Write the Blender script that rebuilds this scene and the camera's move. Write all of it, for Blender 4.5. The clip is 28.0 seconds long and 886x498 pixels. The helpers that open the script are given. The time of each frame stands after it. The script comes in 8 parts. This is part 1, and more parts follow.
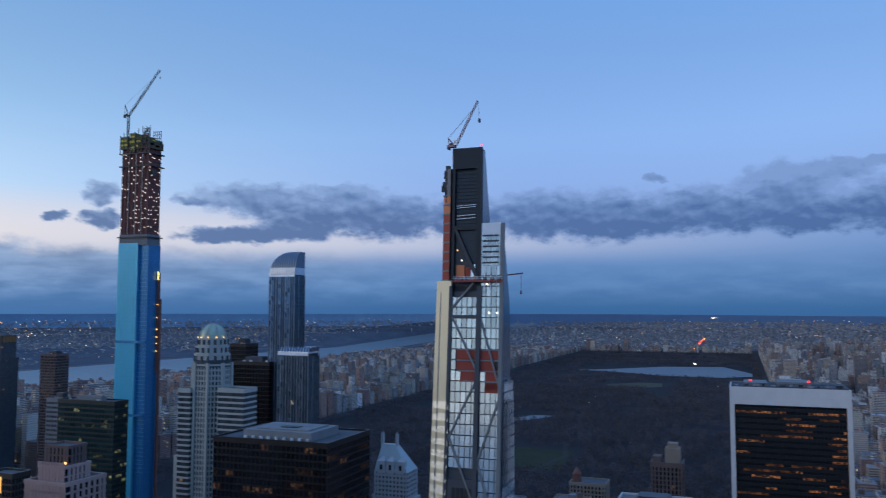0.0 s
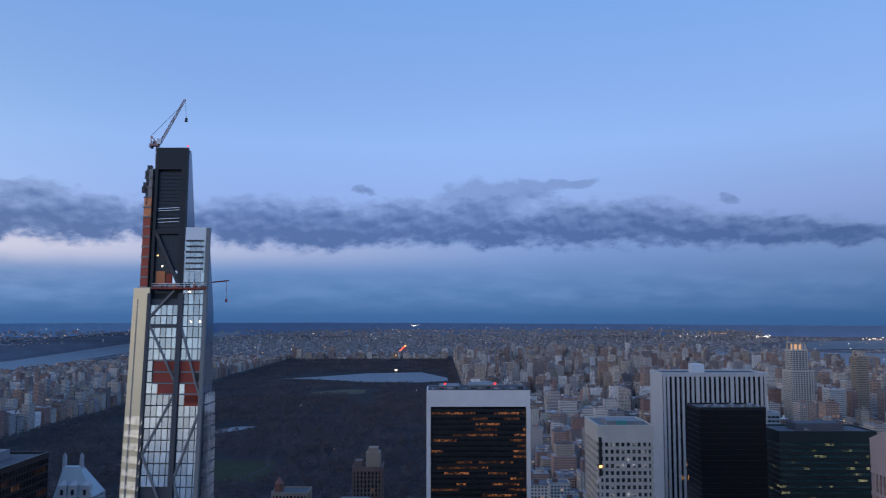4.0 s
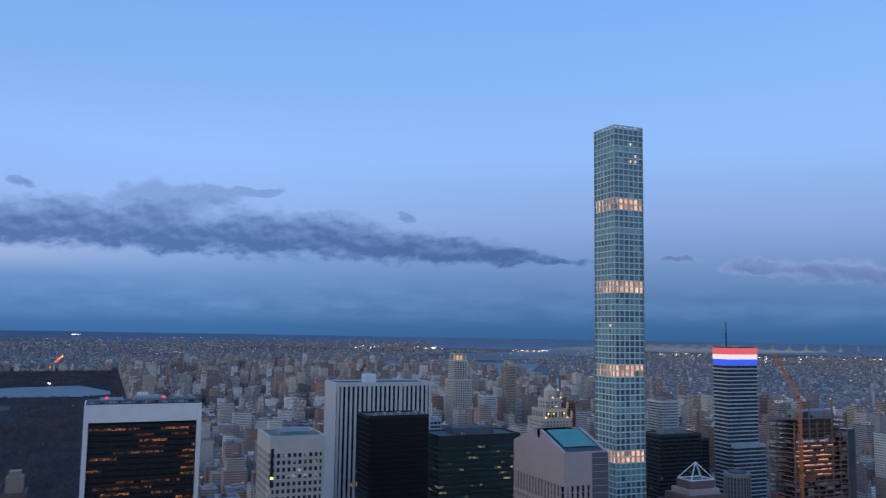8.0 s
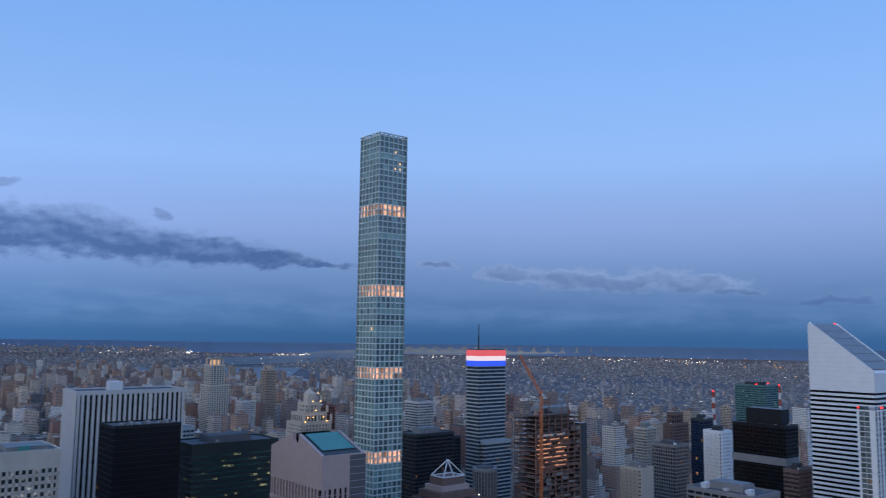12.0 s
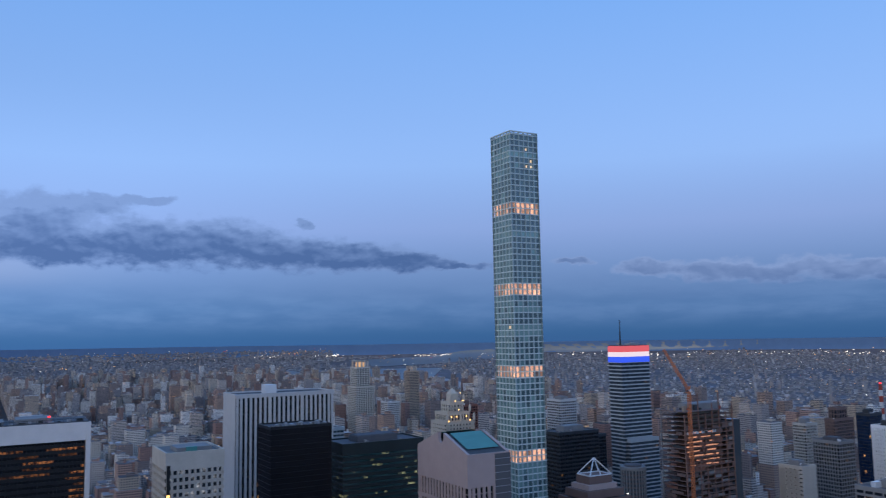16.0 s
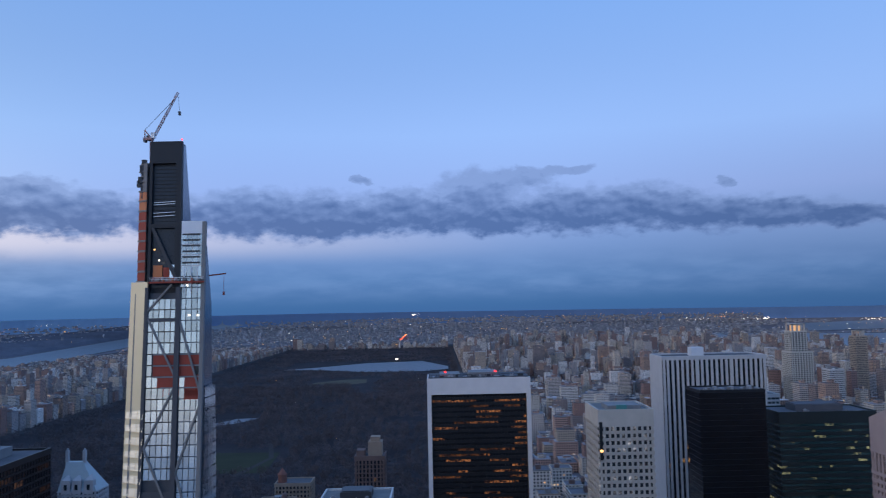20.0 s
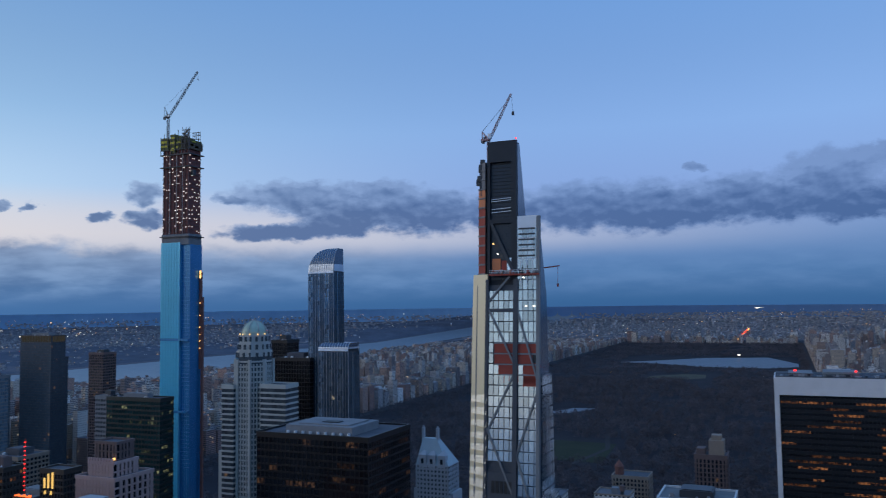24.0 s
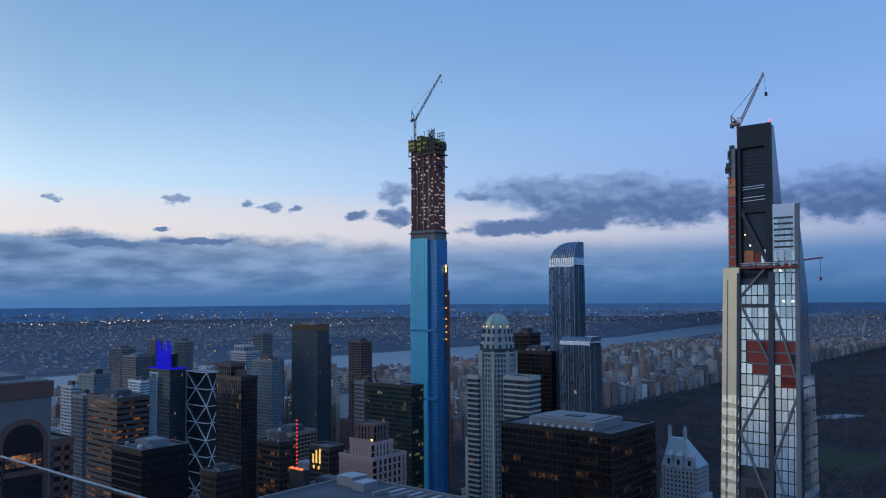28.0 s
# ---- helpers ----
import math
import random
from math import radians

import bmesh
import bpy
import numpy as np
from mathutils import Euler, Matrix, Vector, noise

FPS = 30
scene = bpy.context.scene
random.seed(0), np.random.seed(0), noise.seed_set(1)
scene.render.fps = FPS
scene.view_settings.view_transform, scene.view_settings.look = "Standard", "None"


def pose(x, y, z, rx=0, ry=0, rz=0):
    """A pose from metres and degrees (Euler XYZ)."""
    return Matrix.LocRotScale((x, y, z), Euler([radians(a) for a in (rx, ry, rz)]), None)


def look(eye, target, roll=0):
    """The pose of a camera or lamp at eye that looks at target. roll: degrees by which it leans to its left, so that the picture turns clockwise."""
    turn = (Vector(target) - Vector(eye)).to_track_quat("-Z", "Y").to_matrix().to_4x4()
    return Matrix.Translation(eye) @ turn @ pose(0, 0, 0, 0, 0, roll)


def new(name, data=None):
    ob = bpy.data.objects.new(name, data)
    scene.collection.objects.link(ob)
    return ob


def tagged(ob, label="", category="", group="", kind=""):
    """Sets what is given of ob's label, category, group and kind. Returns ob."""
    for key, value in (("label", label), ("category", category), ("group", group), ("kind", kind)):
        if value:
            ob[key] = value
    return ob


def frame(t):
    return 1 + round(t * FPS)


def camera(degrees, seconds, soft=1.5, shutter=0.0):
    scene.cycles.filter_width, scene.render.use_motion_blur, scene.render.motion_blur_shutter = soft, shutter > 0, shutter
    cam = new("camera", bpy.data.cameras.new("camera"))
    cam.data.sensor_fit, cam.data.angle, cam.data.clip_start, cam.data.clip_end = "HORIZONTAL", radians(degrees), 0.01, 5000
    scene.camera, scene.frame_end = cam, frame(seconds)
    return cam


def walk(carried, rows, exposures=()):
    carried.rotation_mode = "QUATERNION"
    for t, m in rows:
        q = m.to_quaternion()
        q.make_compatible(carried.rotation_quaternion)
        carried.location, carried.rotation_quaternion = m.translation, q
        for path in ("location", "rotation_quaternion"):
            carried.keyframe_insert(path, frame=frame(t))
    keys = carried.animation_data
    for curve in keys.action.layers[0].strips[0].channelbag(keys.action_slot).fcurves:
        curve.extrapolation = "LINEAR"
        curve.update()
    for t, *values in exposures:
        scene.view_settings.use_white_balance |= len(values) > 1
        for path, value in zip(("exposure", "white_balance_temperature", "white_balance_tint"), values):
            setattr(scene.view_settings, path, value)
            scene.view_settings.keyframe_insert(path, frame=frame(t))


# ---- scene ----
# The eye stands on a roof terrace 260 m up; +y is the way the avenues run, +x the way the streets run.
EYE = 260.0
# (seconds, sideways step, yaw, pitch, roll)
PATH_A = [
    (0.0, -0.64, 20.29, 4.19, -0.07), (0.5, -0.67, 16.43, 3.73, -0.91), (1.0, -0.67, 14.20, 4.24, -0.71), (1.5, -0.65, 11.17, 4.61, -0.05),
    (2.0, -0.62, 8.78, 4.73, 0.51), (2.5, -0.58, 7.01, 4.78, 0.59), (3.0, -0.53, 4.26, 5.01, 0.19), (3.5, -0.47, 2.03, 4.84, 0.04),
    (5.5, -0.38, -9.29, 4.63, -0.34), (6.0, -0.26, -12.62, 4.58, -0.62), (6.5, -0.13, -15.42, 4.80, -0.72), (7.0, -0.03, -17.61, 5.50, -0.75),
    (7.5, 0.04, -19.81, 5.61, -0.57), (8.0, 0.10, -22.80, 5.72, -0.82), (8.5, 0.13, -25.87, 5.77, -1.01), (9.0, 0.13, -28.71, 5.94, -1.09),
    (9.5, 0.14, -31.80, 6.27, -0.97), (10.0, 0.16, -34.80, 6.44, -0.90), (10.5, 0.19, -37.19, 6.68, -0.76), (11.0, 0.22, -37.19, 6.55, -0.57),
    (11.5, 0.22, -37.38, 6.16, -0.50), (12.0, 0.20, -39.58, 6.18, -0.69), (12.5, 0.16, -42.13, 6.28, -0.90)]
PATH_B = [
    (14.5, 0.11, -41.61, 6.14, 0.10), (15.0, 0.10, -37.56, 6.21, 0.43), (15.5, 0.11, -33.21, 6.21, 0.63), (16.0, 0.12, -29.76, 6.11, 0.96),
    (16.5, 0.13, -26.11, 5.91, 1.00), (17.0, 0.12, -21.92, 5.66, 1.00), (17.5, 0.10, -17.19, 5.36, 0.99), (18.0, 0.11, -13.33, 5.10, 1.04),
    (18.5, 0.14, -9.71, 4.85, 1.16), (19.0, 0.20, -5.57, 4.42, 0.98), (19.5, 0.23, -2.87, 3.99, 1.05), (20.0, 0.17, -0.33, 3.98, 1.16),
    (20.5, 0.08, 2.48, 4.06, 1.13), (21.0, 0.03, 5.35, 4.15, 1.12), (21.5, 0.07, 8.29, 4.16, 1.30), (23.5, 0.20, 19.95, 3.87, 0.79),
    (24.0, 0.30, 23.08, 3.79, 0.80), (24.5, 0.32, 26.08, 3.46, 1.14), (25.0, 0.29, 28.94, 3.24, 1.19), (25.5, 0.26, 31.33, 3.37, 0.83),
    (26.0, 0.24, 33.47, 3.51, 0.62), (26.5, 0.20, 35.63, 3.48, 0.51), (27.0, 0.13, 37.59, 3.48, 0.44), (27.5, 0.09, 39.02, 3.55, 0.55),
    (28.0, 0.09, 40.09, 3.52, 0.41)]
cam = camera(57.78, 28.0, soft=1.1, shutter=0.35)
walk(cam, [(t, pose(x, 0, EYE, 90 + pitch, roll, yaw)) for t, x, yaw, pitch, roll in PATH_A + PATH_B],
     exposures=[(0.0, -0.07, 6500, 10), (1.0, 0.0, 6500, 9), (3.0, -0.05, 6700, 18), (6.0, 0.06, 6500, 10), (9.0, 0.08, 6500, 10), (12.0, 0.05, 6500, 12),
                (15.0, 0.03, 6500, 12), (18.0, 0.10, 6600, 16), (20.0, 0.07, 6650, 16), (24.0, -0.2, 6500, 10), (26.0, -0.18, 6500, 10), (28.0, -0.12, 6500, 10)])


# ---- sky and sun ----
def lin(r, g, b):
    """Linear colour from 8-bit display values."""
    return tuple((c / 255 / 12.92) if c < 10 else ((c / 255 + 0.055) / 1.055) ** 2.4 for c in (r, g, b)) + (1.0,)


class Nodes:
    """Small helper to write node trees as expressions."""

    def __init__(self, tree):
        self.tree = tree
        tree.nodes.clear()

    def add(self, kind, operation="", use_clamp=False, data_type="", blend_type="", interpolation_type=""):
        node = self.tree.nodes.new(kind)
        if operation:
            node.operation = operation
        if use_clamp:
            node.use_clamp = True
        if data_type:
            node.data_type = data_type
        if blend_type:
            node.blend_type = blend_type
        if interpolation_type:
            node.interpolation_type = interpolation_type
        return node

    def put(self, socket, value):
        if isinstance(value, bpy.types.NodeSocket):
            self.tree.links.new(value, socket)
        elif value is not None:
            socket.default_value = value

    def math(self, op, a, b=None, c=None, clamp=False):
        node = self.add("ShaderNodeMath", operation=op, use_clamp=clamp)
        for i, v in enumerate((a, b, c)):
            self.put(node.inputs[i], v)
        return node.outputs[0]

    def vec(self, op, a, b=None, c=None):
        node = self.add("ShaderNodeVectorMath", operation=op)
        for i, v in enumerate((a, b, c)):
            self.put(node.inputs[i], v)
        return node.outputs["Value" if op in ("LENGTH", "DOT_PRODUCT", "DISTANCE") else "Vector"]

    def mix(self, fac, a, b, blend="MIX"):
        node = self.add("ShaderNodeMix", data_type="RGBA", blend_type=blend)
        self.put(node.inputs["Factor"], fac)
        self.put(node.inputs[6], a)
        self.put(node.inputs[7], b)
        return node.outputs[2]

    def ramp(self, fac, stops, interpolation="LINEAR"):
        node = self.add("ShaderNodeValToRGB")
        node.color_ramp.interpolation = interpolation
        elements = node.color_ramp.elements
        while len(elements) < len(stops):
            elements.new(0.5)
        for element, (place, colour) in zip(elements, stops):
            element.position, element.color = place, colour
        self.put(node.inputs[0], fac)
        return node.outputs[0]

    def smooth(self, value, low, high):
        node = self.add("ShaderNodeMapRange", interpolation_type="SMOOTHSTEP")
        for i, v in enumerate((value, low, high, 0.0, 1.0)):
            self.put(node.inputs[i], v)
        return node.outputs[0]

    def noise(self, vector, scale, detail=3.0, rough=0.5):
        node = self.add("ShaderNodeTexNoise")
        self.put(node.inputs["Vector"], vector)
        for key, v in (("Scale", scale), ("Detail", detail), ("Roughness", rough)):
            node.inputs[key].default_value = v
        return node.outputs["Fac"], node.outputs["Color"]

    def xyz(self, x, y, z):
        node = self.add("ShaderNodeCombineXYZ")
        for i, v in enumerate((x, y, z)):
            self.put(node.inputs[i], v)
        return node.outputs[0]


# Clouds as (azimuth, elevation, half width, half height), degrees
CLOUDS_WEST = [
    (-37.6, 7.2, 1.6, 0.28), (-33.2, 7.5, 3.9, 0.80), (-29.1, 6.4, 3.6, 0.80), (-27.5, 7.8, 2.2, 0.60), (-24.3, 6.5, 4.2, 1.15), (-34.8, 5.0, 3.2, 0.46),
    (-30.7, 5.5, 2.8, 0.60), (-43.5, 7.5, 1.0, 0.52), (-43.4, 5.9, 1.1, 0.50), (-46.1, 5.9, 0.8, 0.28), (-50.4, 6.5, 0.5, 0.30),
    (-52.2, 6.4, 0.7, 0.28), (-54.0, 6.6, 0.6, 0.30), (-58.5, 6.8, 0.8, 0.26), (-66.1, 6.6, 0.4, 0.21), (-59.4, 4.8, 0.6, 0.17), (-57.0, 4.1, 2.2, 0.22),
    (-63.0, 3.8, 2.6, 0.24)]
CLOUDS_NORTH = [
    (-19.0, 6.4, 3.4, 0.95), (-13.3, 6.6, 3.6, 1.20), (-8.8, 6.4, 3.8, 1.25), (-6.2, 6.2, 4.4, 0.95), (-2.1, 6.7, 4.3, 1.10),
    (3.0, 7.6, 2.8, 1.35), (6.0, 8.9, 2.2, 0.50), (9.2, 9.3, 1.8, 0.30), (3.1, 6.1, 5.4, 0.85), (9.5, 6.5, 3.9, 1.15), (14.2, 6.6, 3.7, 1.15),
    (18.7, 5.9, 4.2, 0.88), (-5.4, 8.9, 0.8, 0.28), (19.9, 8.0, 0.7, 0.30)]
CLOUDS_EAST = [
    (23.3, 5.6, 3.8, 0.70), (27.3, 5.2, 3.2, 0.48), (31.0, 4.9, 2.8, 0.26), (39.0, 5.0, 1.5, 0.24), (44.2, 4.4, 2.0, 0.42), (48.8, 4.1, 2.8, 0.50),
    (51.9, 3.7, 2.5, 0.48), (54.6, 4.1, 2.0, 0.50), (57.3, 3.7, 2.4, 0.44), (59.8, 3.2, 1.9, 0.22), (65.6, 2.6, 2.3, 0.24)]


def build_sky():
    world = bpy.data.worlds.new("dusk_sky")
    scene.world = world
    world.use_nodes = True
    n = Nodes(world.node_tree)
    way = n.add("ShaderNodeTexCoord").outputs["Generated"]
    split = n.add("ShaderNodeSeparateXYZ")
    n.put(split.inputs[0], way)
    x, y, z = split.outputs
    deg = 180 / math.pi
    az = n.math("MULTIPLY", n.math("ARCTAN2", x, y), deg)
    el = n.math("MULTIPLY", n.math("ARCSINE", z), deg)
    # clear air: two elevation ramps, towards the dark side and towards the sunset
    up = n.math("DIVIDE", n.math("ADD", el, 2.0), 92.0, clamp=True)
    at = lambda e: (e + 2.0) / 92.0
    east = n.ramp(up, [(0.0, lin(50, 84, 141)), (at(0), lin(52, 97, 147)), (at(2.0), lin(72, 119, 173)), (at(4.5), lin(101, 140, 195)),
                       (at(7.5), lin(130, 162, 219)), (at(12), lin(134, 175, 233)), (at(24), lin(110, 162, 229)), (at(50), lin(128, 183, 255)),
                       (1.0, lin(124, 179, 255))])
    west = n.ramp(up, [(0.0, lin(50, 84, 133)), (at(0), lin(68, 103, 159)), (at(1.2), lin(97, 136, 184)), (at(3.0), lin(184, 193, 208)),
                       (at(4.8), lin(237, 228, 220)), (at(8), lin(192, 222, 245)), (at(13), lin(163, 206, 245)), (at(24), lin(114, 166, 228)),
                       (at(50), lin(128, 183, 255)), (1.0, lin(124, 179, 255))])
    # how far round towards the sunset, at azimuth -118
    turn = n.math("COSINE", n.math("MULTIPLY", n.math("ADD", az, 118.0), 1 / deg))
    sunset = n.smooth(turn, -0.30, 0.80)
    air = n.mix(sunset, east, west)
    # the physical sky of a sun on the horizon, as a faint share of the clear air
    clear = n.add("ShaderNodeTexSky")
    clear.sky_type, clear.sun_disc, clear.sun_elevation, clear.sun_rotation = "NISHITA", False, radians(1.0), radians(-118)
    air = n.mix(0.02, air, clear.outputs[0], "ADD")
    glow = n.math("MULTIPLY", n.smooth(turn, 0.60, 1.0),
                  n.math("MULTIPLY", n.smooth(el, 0.5, 4.5), n.math("SUBTRACT", 1.0, n.smooth(el, 6.0, 30.0))))
    air = n.mix(n.math("MULTIPLY", glow, 0.8), air, (1.7, 1.5, 1.3, 1.0))
    # a brighter gap of clear air under the bank, towards the sunset
    gap = n.math("MULTIPLY", n.math("SUBTRACT", 1.0, n.smooth(az, -36.0, 14.0)),
                 n.math("MULTIPLY", n.smooth(el, 2.8, 4.6), n.math("SUBTRACT", 1.0, n.smooth(el, 5.2, 8.0))))
    air = n.mix(n.math("MULTIPLY", gap, 0.6), air, lin(216, 214, 222))
    # broken cloud: soft discs on the sky, their outline and body torn by noise
    flat = n.xyz(n.math("DIVIDE", az, 1.7), el, 0.0)
    warp = n.vec("SUBTRACT", n.noise(flat, 1.1, 4.0, 0.55)[1], (0.5, 0.5, 0.5))
    place = n.vec("MULTIPLY_ADD", warp, (2.6, 1.15, 0.0), n.xyz(az, el, 0.0))
    near = None
    for a, e, w, h in CLOUDS_WEST + CLOUDS_NORTH + CLOUDS_EAST:
        u, v = (0.88 / w, 0.74 / h) if h > 0.3 else (1.0 / w, 0.92 / h)
        d = n.vec("LENGTH", n.vec("MULTIPLY_ADD", place, (u, v, 0.0), (-a * u, -e * v, 0.0)))
        near = d if near is None else n.math("SMOOTH_MIN", near, d, 0.36)
    tear = n.noise(flat, 1.5, 6.0, 0.58)[0]
    emboss = n.math("SUBTRACT", n.noise(flat, 1.05, 3.5, 0.5)[0], n.noise(n.vec("ADD", flat, (0.12, 0.34, 0.0)), 1.05, 3.5, 0.5)[0])
    middle = n.math("SUBTRACT", 6.6, n.math("MULTIPLY", n.math("MAXIMUM", n.math("SUBTRACT", az, 12.0), 0.0), 0.07))
    under = n.math("MULTIPLY", n.math("SUBTRACT", middle, el), 0.30)
    body = n.math("ADD", n.math("SUBTRACT", 1.22, near), n.math("MULTIPLY", n.math("SUBTRACT", tear, 0.5), 0.95))
    cover = n.smooth(body, -0.08, 0.42)
    core = n.math("ADD", n.math("MULTIPLY", n.smooth(body, 0.05, 0.75), 0.80), n.math("MULTIPLY_ADD", emboss, -1.5, under), clamp=True)
    light = n.mix(sunset, lin(118, 148, 198), lin(158, 180, 210))
    dark = n.mix(sunset, lin(70, 101, 152), lin(88, 117, 160))
    far_east = n.smooth(az, 28.0, 46.0)
    core = n.math("MULTIPLY", core, n.math("MULTIPLY_ADD", far_east, -0.45, 1.0))
    light = n.mix(far_east, light, lin(134, 160, 206))
    light = n.mix(n.smooth(el, 2.2, 4.0), lin(92, 128, 180), light)
    cloud = n.mix(core, light, dark)
    # a low bank of stratus all round, its top edge uneven, streaked
    streak = n.smooth(n.noise(n.xyz(n.math("DIVIDE", az, 5.0), n.math("MULTIPLY", el, 0.8), 0.0), 1.3, 4.0, 0.52)[0], 0.30, 0.72)
    lumps = n.noise(n.xyz(n.math("DIVIDE", az, 4.0), 3.0, n.math("MULTIPLY", el, 0.5)), 1.0, 5.0, 0.6)[0]
    top = n.math("ADD", n.math("MULTIPLY", sunset, 1.5), n.math("MULTIPLY_ADD", lumps, 3.6, 1.3))
    bank = n.math("SUBTRACT", 1.0, n.smooth(n.math("MULTIPLY", n.math("SUBTRACT", el, top), n.math("MULTIPLY_ADD", sunset, 0.78, 0.22)), -0.5, 0.35))
    bank_colour = n.mix(streak, n.mix(sunset, lin(75, 119, 168), lin(70, 104, 150)), n.mix(sunset, lin(112, 151, 199), lin(124, 154, 194)))
    bank_colour = n.mix(n.smooth(el, -0.2, 1.6), n.mix(sunset, lin(57, 104, 153), lin(72, 117, 168)), bank_colour)
    amount = n.math("MULTIPLY", bank, n.math("MULTIPLY_ADD", sunset, 0.62, 0.35))
    sky = n.mix(amount, air, bank_colour)
    sky = n.mix(n.math("MULTIPLY", cover, 0.93), sky, cloud)
    # the sky is brighter round the north and the west than over the eastern boroughs
    lift = n.math("MULTIPLY", n.smooth(turn, -0.92, -0.50), n.math("MULTIPLY_ADD", n.math("SUBTRACT", 1.0, n.smooth(el, 6.0, 18.0)), 0.19, 0.02))
    sky = n.mix(1.0, sky, n.xyz(n.math("ADD", lift, 1.0), n.math("ADD", lift, 1.0), n.math("ADD", lift, 1.0)), "MULTIPLY")
    # high up the sky is a little brighter in the east than in the west
    side = n.math("COSINE", n.math("MULTIPLY", n.math("SUBTRACT", az, 70.0), 1 / deg))
    tilt = n.math("MULTIPLY_ADD", n.math("MULTIPLY", side, 0.13), n.smooth(el, 7.0, 14.0), 0.97)
    sky = n.mix(1.0, sky, n.xyz(tilt, tilt, tilt), "MULTIPLY")
    back = n.add("ShaderNodeBackground")
    n.put(back.inputs["Color"], sky)
    back.inputs["Strength"].default_value = 1.0
    n.put(n.add("ShaderNodeOutputWorld").inputs["Surface"], back.outputs[0])


build_sky()
sun = new("sun", bpy.data.lights.new("sun", "SUN"))
sun.data.energy, sun.data.angle, sun.data.color = 0.62, radians(40), (1.0, 0.94, 0.88)
sun.matrix_world = look((-900, -480, EYE + 160), (0, 0, EYE))


# ---- materials ----
def surface(name, colour, rough=0.7, metal=0.0, vary=0.25, scale=0.15, fine=2.0, bump=0.0, by_piece=0.0):
    """A plain surface with stains at two sizes and, with by_piece, a tone of its own for each separate piece."""
    m = bpy.data.materials.new(name)
    m.use_nodes = True
    n = Nodes(m.node_tree)
    where = n.add("ShaderNodeTexCoord").outputs["Object"]
    big = n.noise(where, scale, 4.0, 0.6)[0]
    small = n.noise(where, fine, 3.0, 0.6)[0]
    tone = n.math("ADD", n.math("MULTIPLY_ADD", n.math("SUBTRACT", big, 0.5), 2 * vary, 1.0),
                  n.math("MULTIPLY", n.math("SUBTRACT", small, 0.5), vary))
    if by_piece:
        chance = n.add("ShaderNodeObjectInfo").outputs["Random"]
        tone = n.math("MULTIPLY", tone, n.math("MULTIPLY_ADD", chance, by_piece, 1 - by_piece / 2))
    node = n.add("ShaderNodeBsdfPrincipled")
    n.put(node.inputs["Base Color"], n.vec("SCALE", tuple(colour[:3]), None))
    scaled = node.inputs["Base Color"].links[0].from_node
    n.put(scaled.inputs["Scale"], tone)
    n.put(node.inputs["Roughness"], n.math("MULTIPLY_ADD", small, 0.2, rough - 0.1, clamp=True))
    node.inputs["Metallic"].default_value = metal
    if rough > 0.72:
        node.inputs["Specular IOR Level"].default_value = 0.12
    if bump:
        b = n.add("ShaderNodeBump")
        b.inputs["Strength"].default_value = bump
        n.put(b.inputs["Height"], small)
        n.put(node.inputs["Normal"], b.outputs[0])
    n.put(n.add("ShaderNodeOutputMaterial").inputs[0], node.outputs[0])
    return m


def panes(name, colour, lit=0.05, glow=(1.0, 0.50, 0.16), power=0.7, rough=0.08, metal=0.0, spread=0.6, single=False, even=False):
    """Window glass: each pane has its own tone, and a share of them is lit from inside. single: one object a pane; even: lit all over."""
    m = bpy.data.materials.new(name)
    m.use_nodes = True
    n = Nodes(m.node_tree)
    if single:
        chance = n.add("ShaderNodeObjectInfo").outputs["Random"]
    else:
        chance = n.add("ShaderNodeNewGeometry").outputs["Random Per Island"]
    other = n.math("FRACT", n.math("MULTIPLY", chance, 37.7))
    tone = n.math("MULTIPLY_ADD", other, spread, 1 - spread / 2)
    where = n.add("ShaderNodeTexCoord").outputs["Object"]
    inside = n.smooth(n.noise(where, 0.45, 3.0, 0.65)[0], *((0.0, 0.9) if even else (0.38, 0.68)))
    node = n.add("ShaderNodeBsdfPrincipled")
    scaled = n.add("ShaderNodeVectorMath", operation="SCALE")
    scaled.inputs[0].default_value = colour
    n.put(scaled.inputs["Scale"], tone)
    n.put(node.inputs["Base Color"], scaled.outputs[0])
    node.inputs["Roughness"].default_value = rough
    node.inputs["Metallic"].default_value = metal
    node.inputs["IOR"].default_value = 1.5
    on = n.math("GREATER_THAN", chance, 1 - lit)
    node.inputs["Emission Color"].default_value = (*glow, 1)
    level = n.math("MULTIPLY", n.math("MULTIPLY", on, n.math("MULTIPLY_ADD", other, 1.2, 0.25)), n.math("MULTIPLY", inside, 2 * power))
    n.put(node.inputs["Emission Strength"], level)
    n.put(n.add("ShaderNodeOutputMaterial").inputs[0], node.outputs[0])
    m.cycles.emission_sampling = "NONE"
    return m


def lamp_glow(name, colour, power):
    m = bpy.data.materials.new(name)
    m.use_nodes = True
    n = Nodes(m.node_tree)
    node = n.add("ShaderNodeEmission")
    node.inputs[0].default_value, node.inputs[1].default_value = (*colour, 1), power
    n.put(n.add("ShaderNodeOutputMaterial").inputs[0], node.outputs[0])
    m.cycles.emission_sampling = "NONE"
    return m


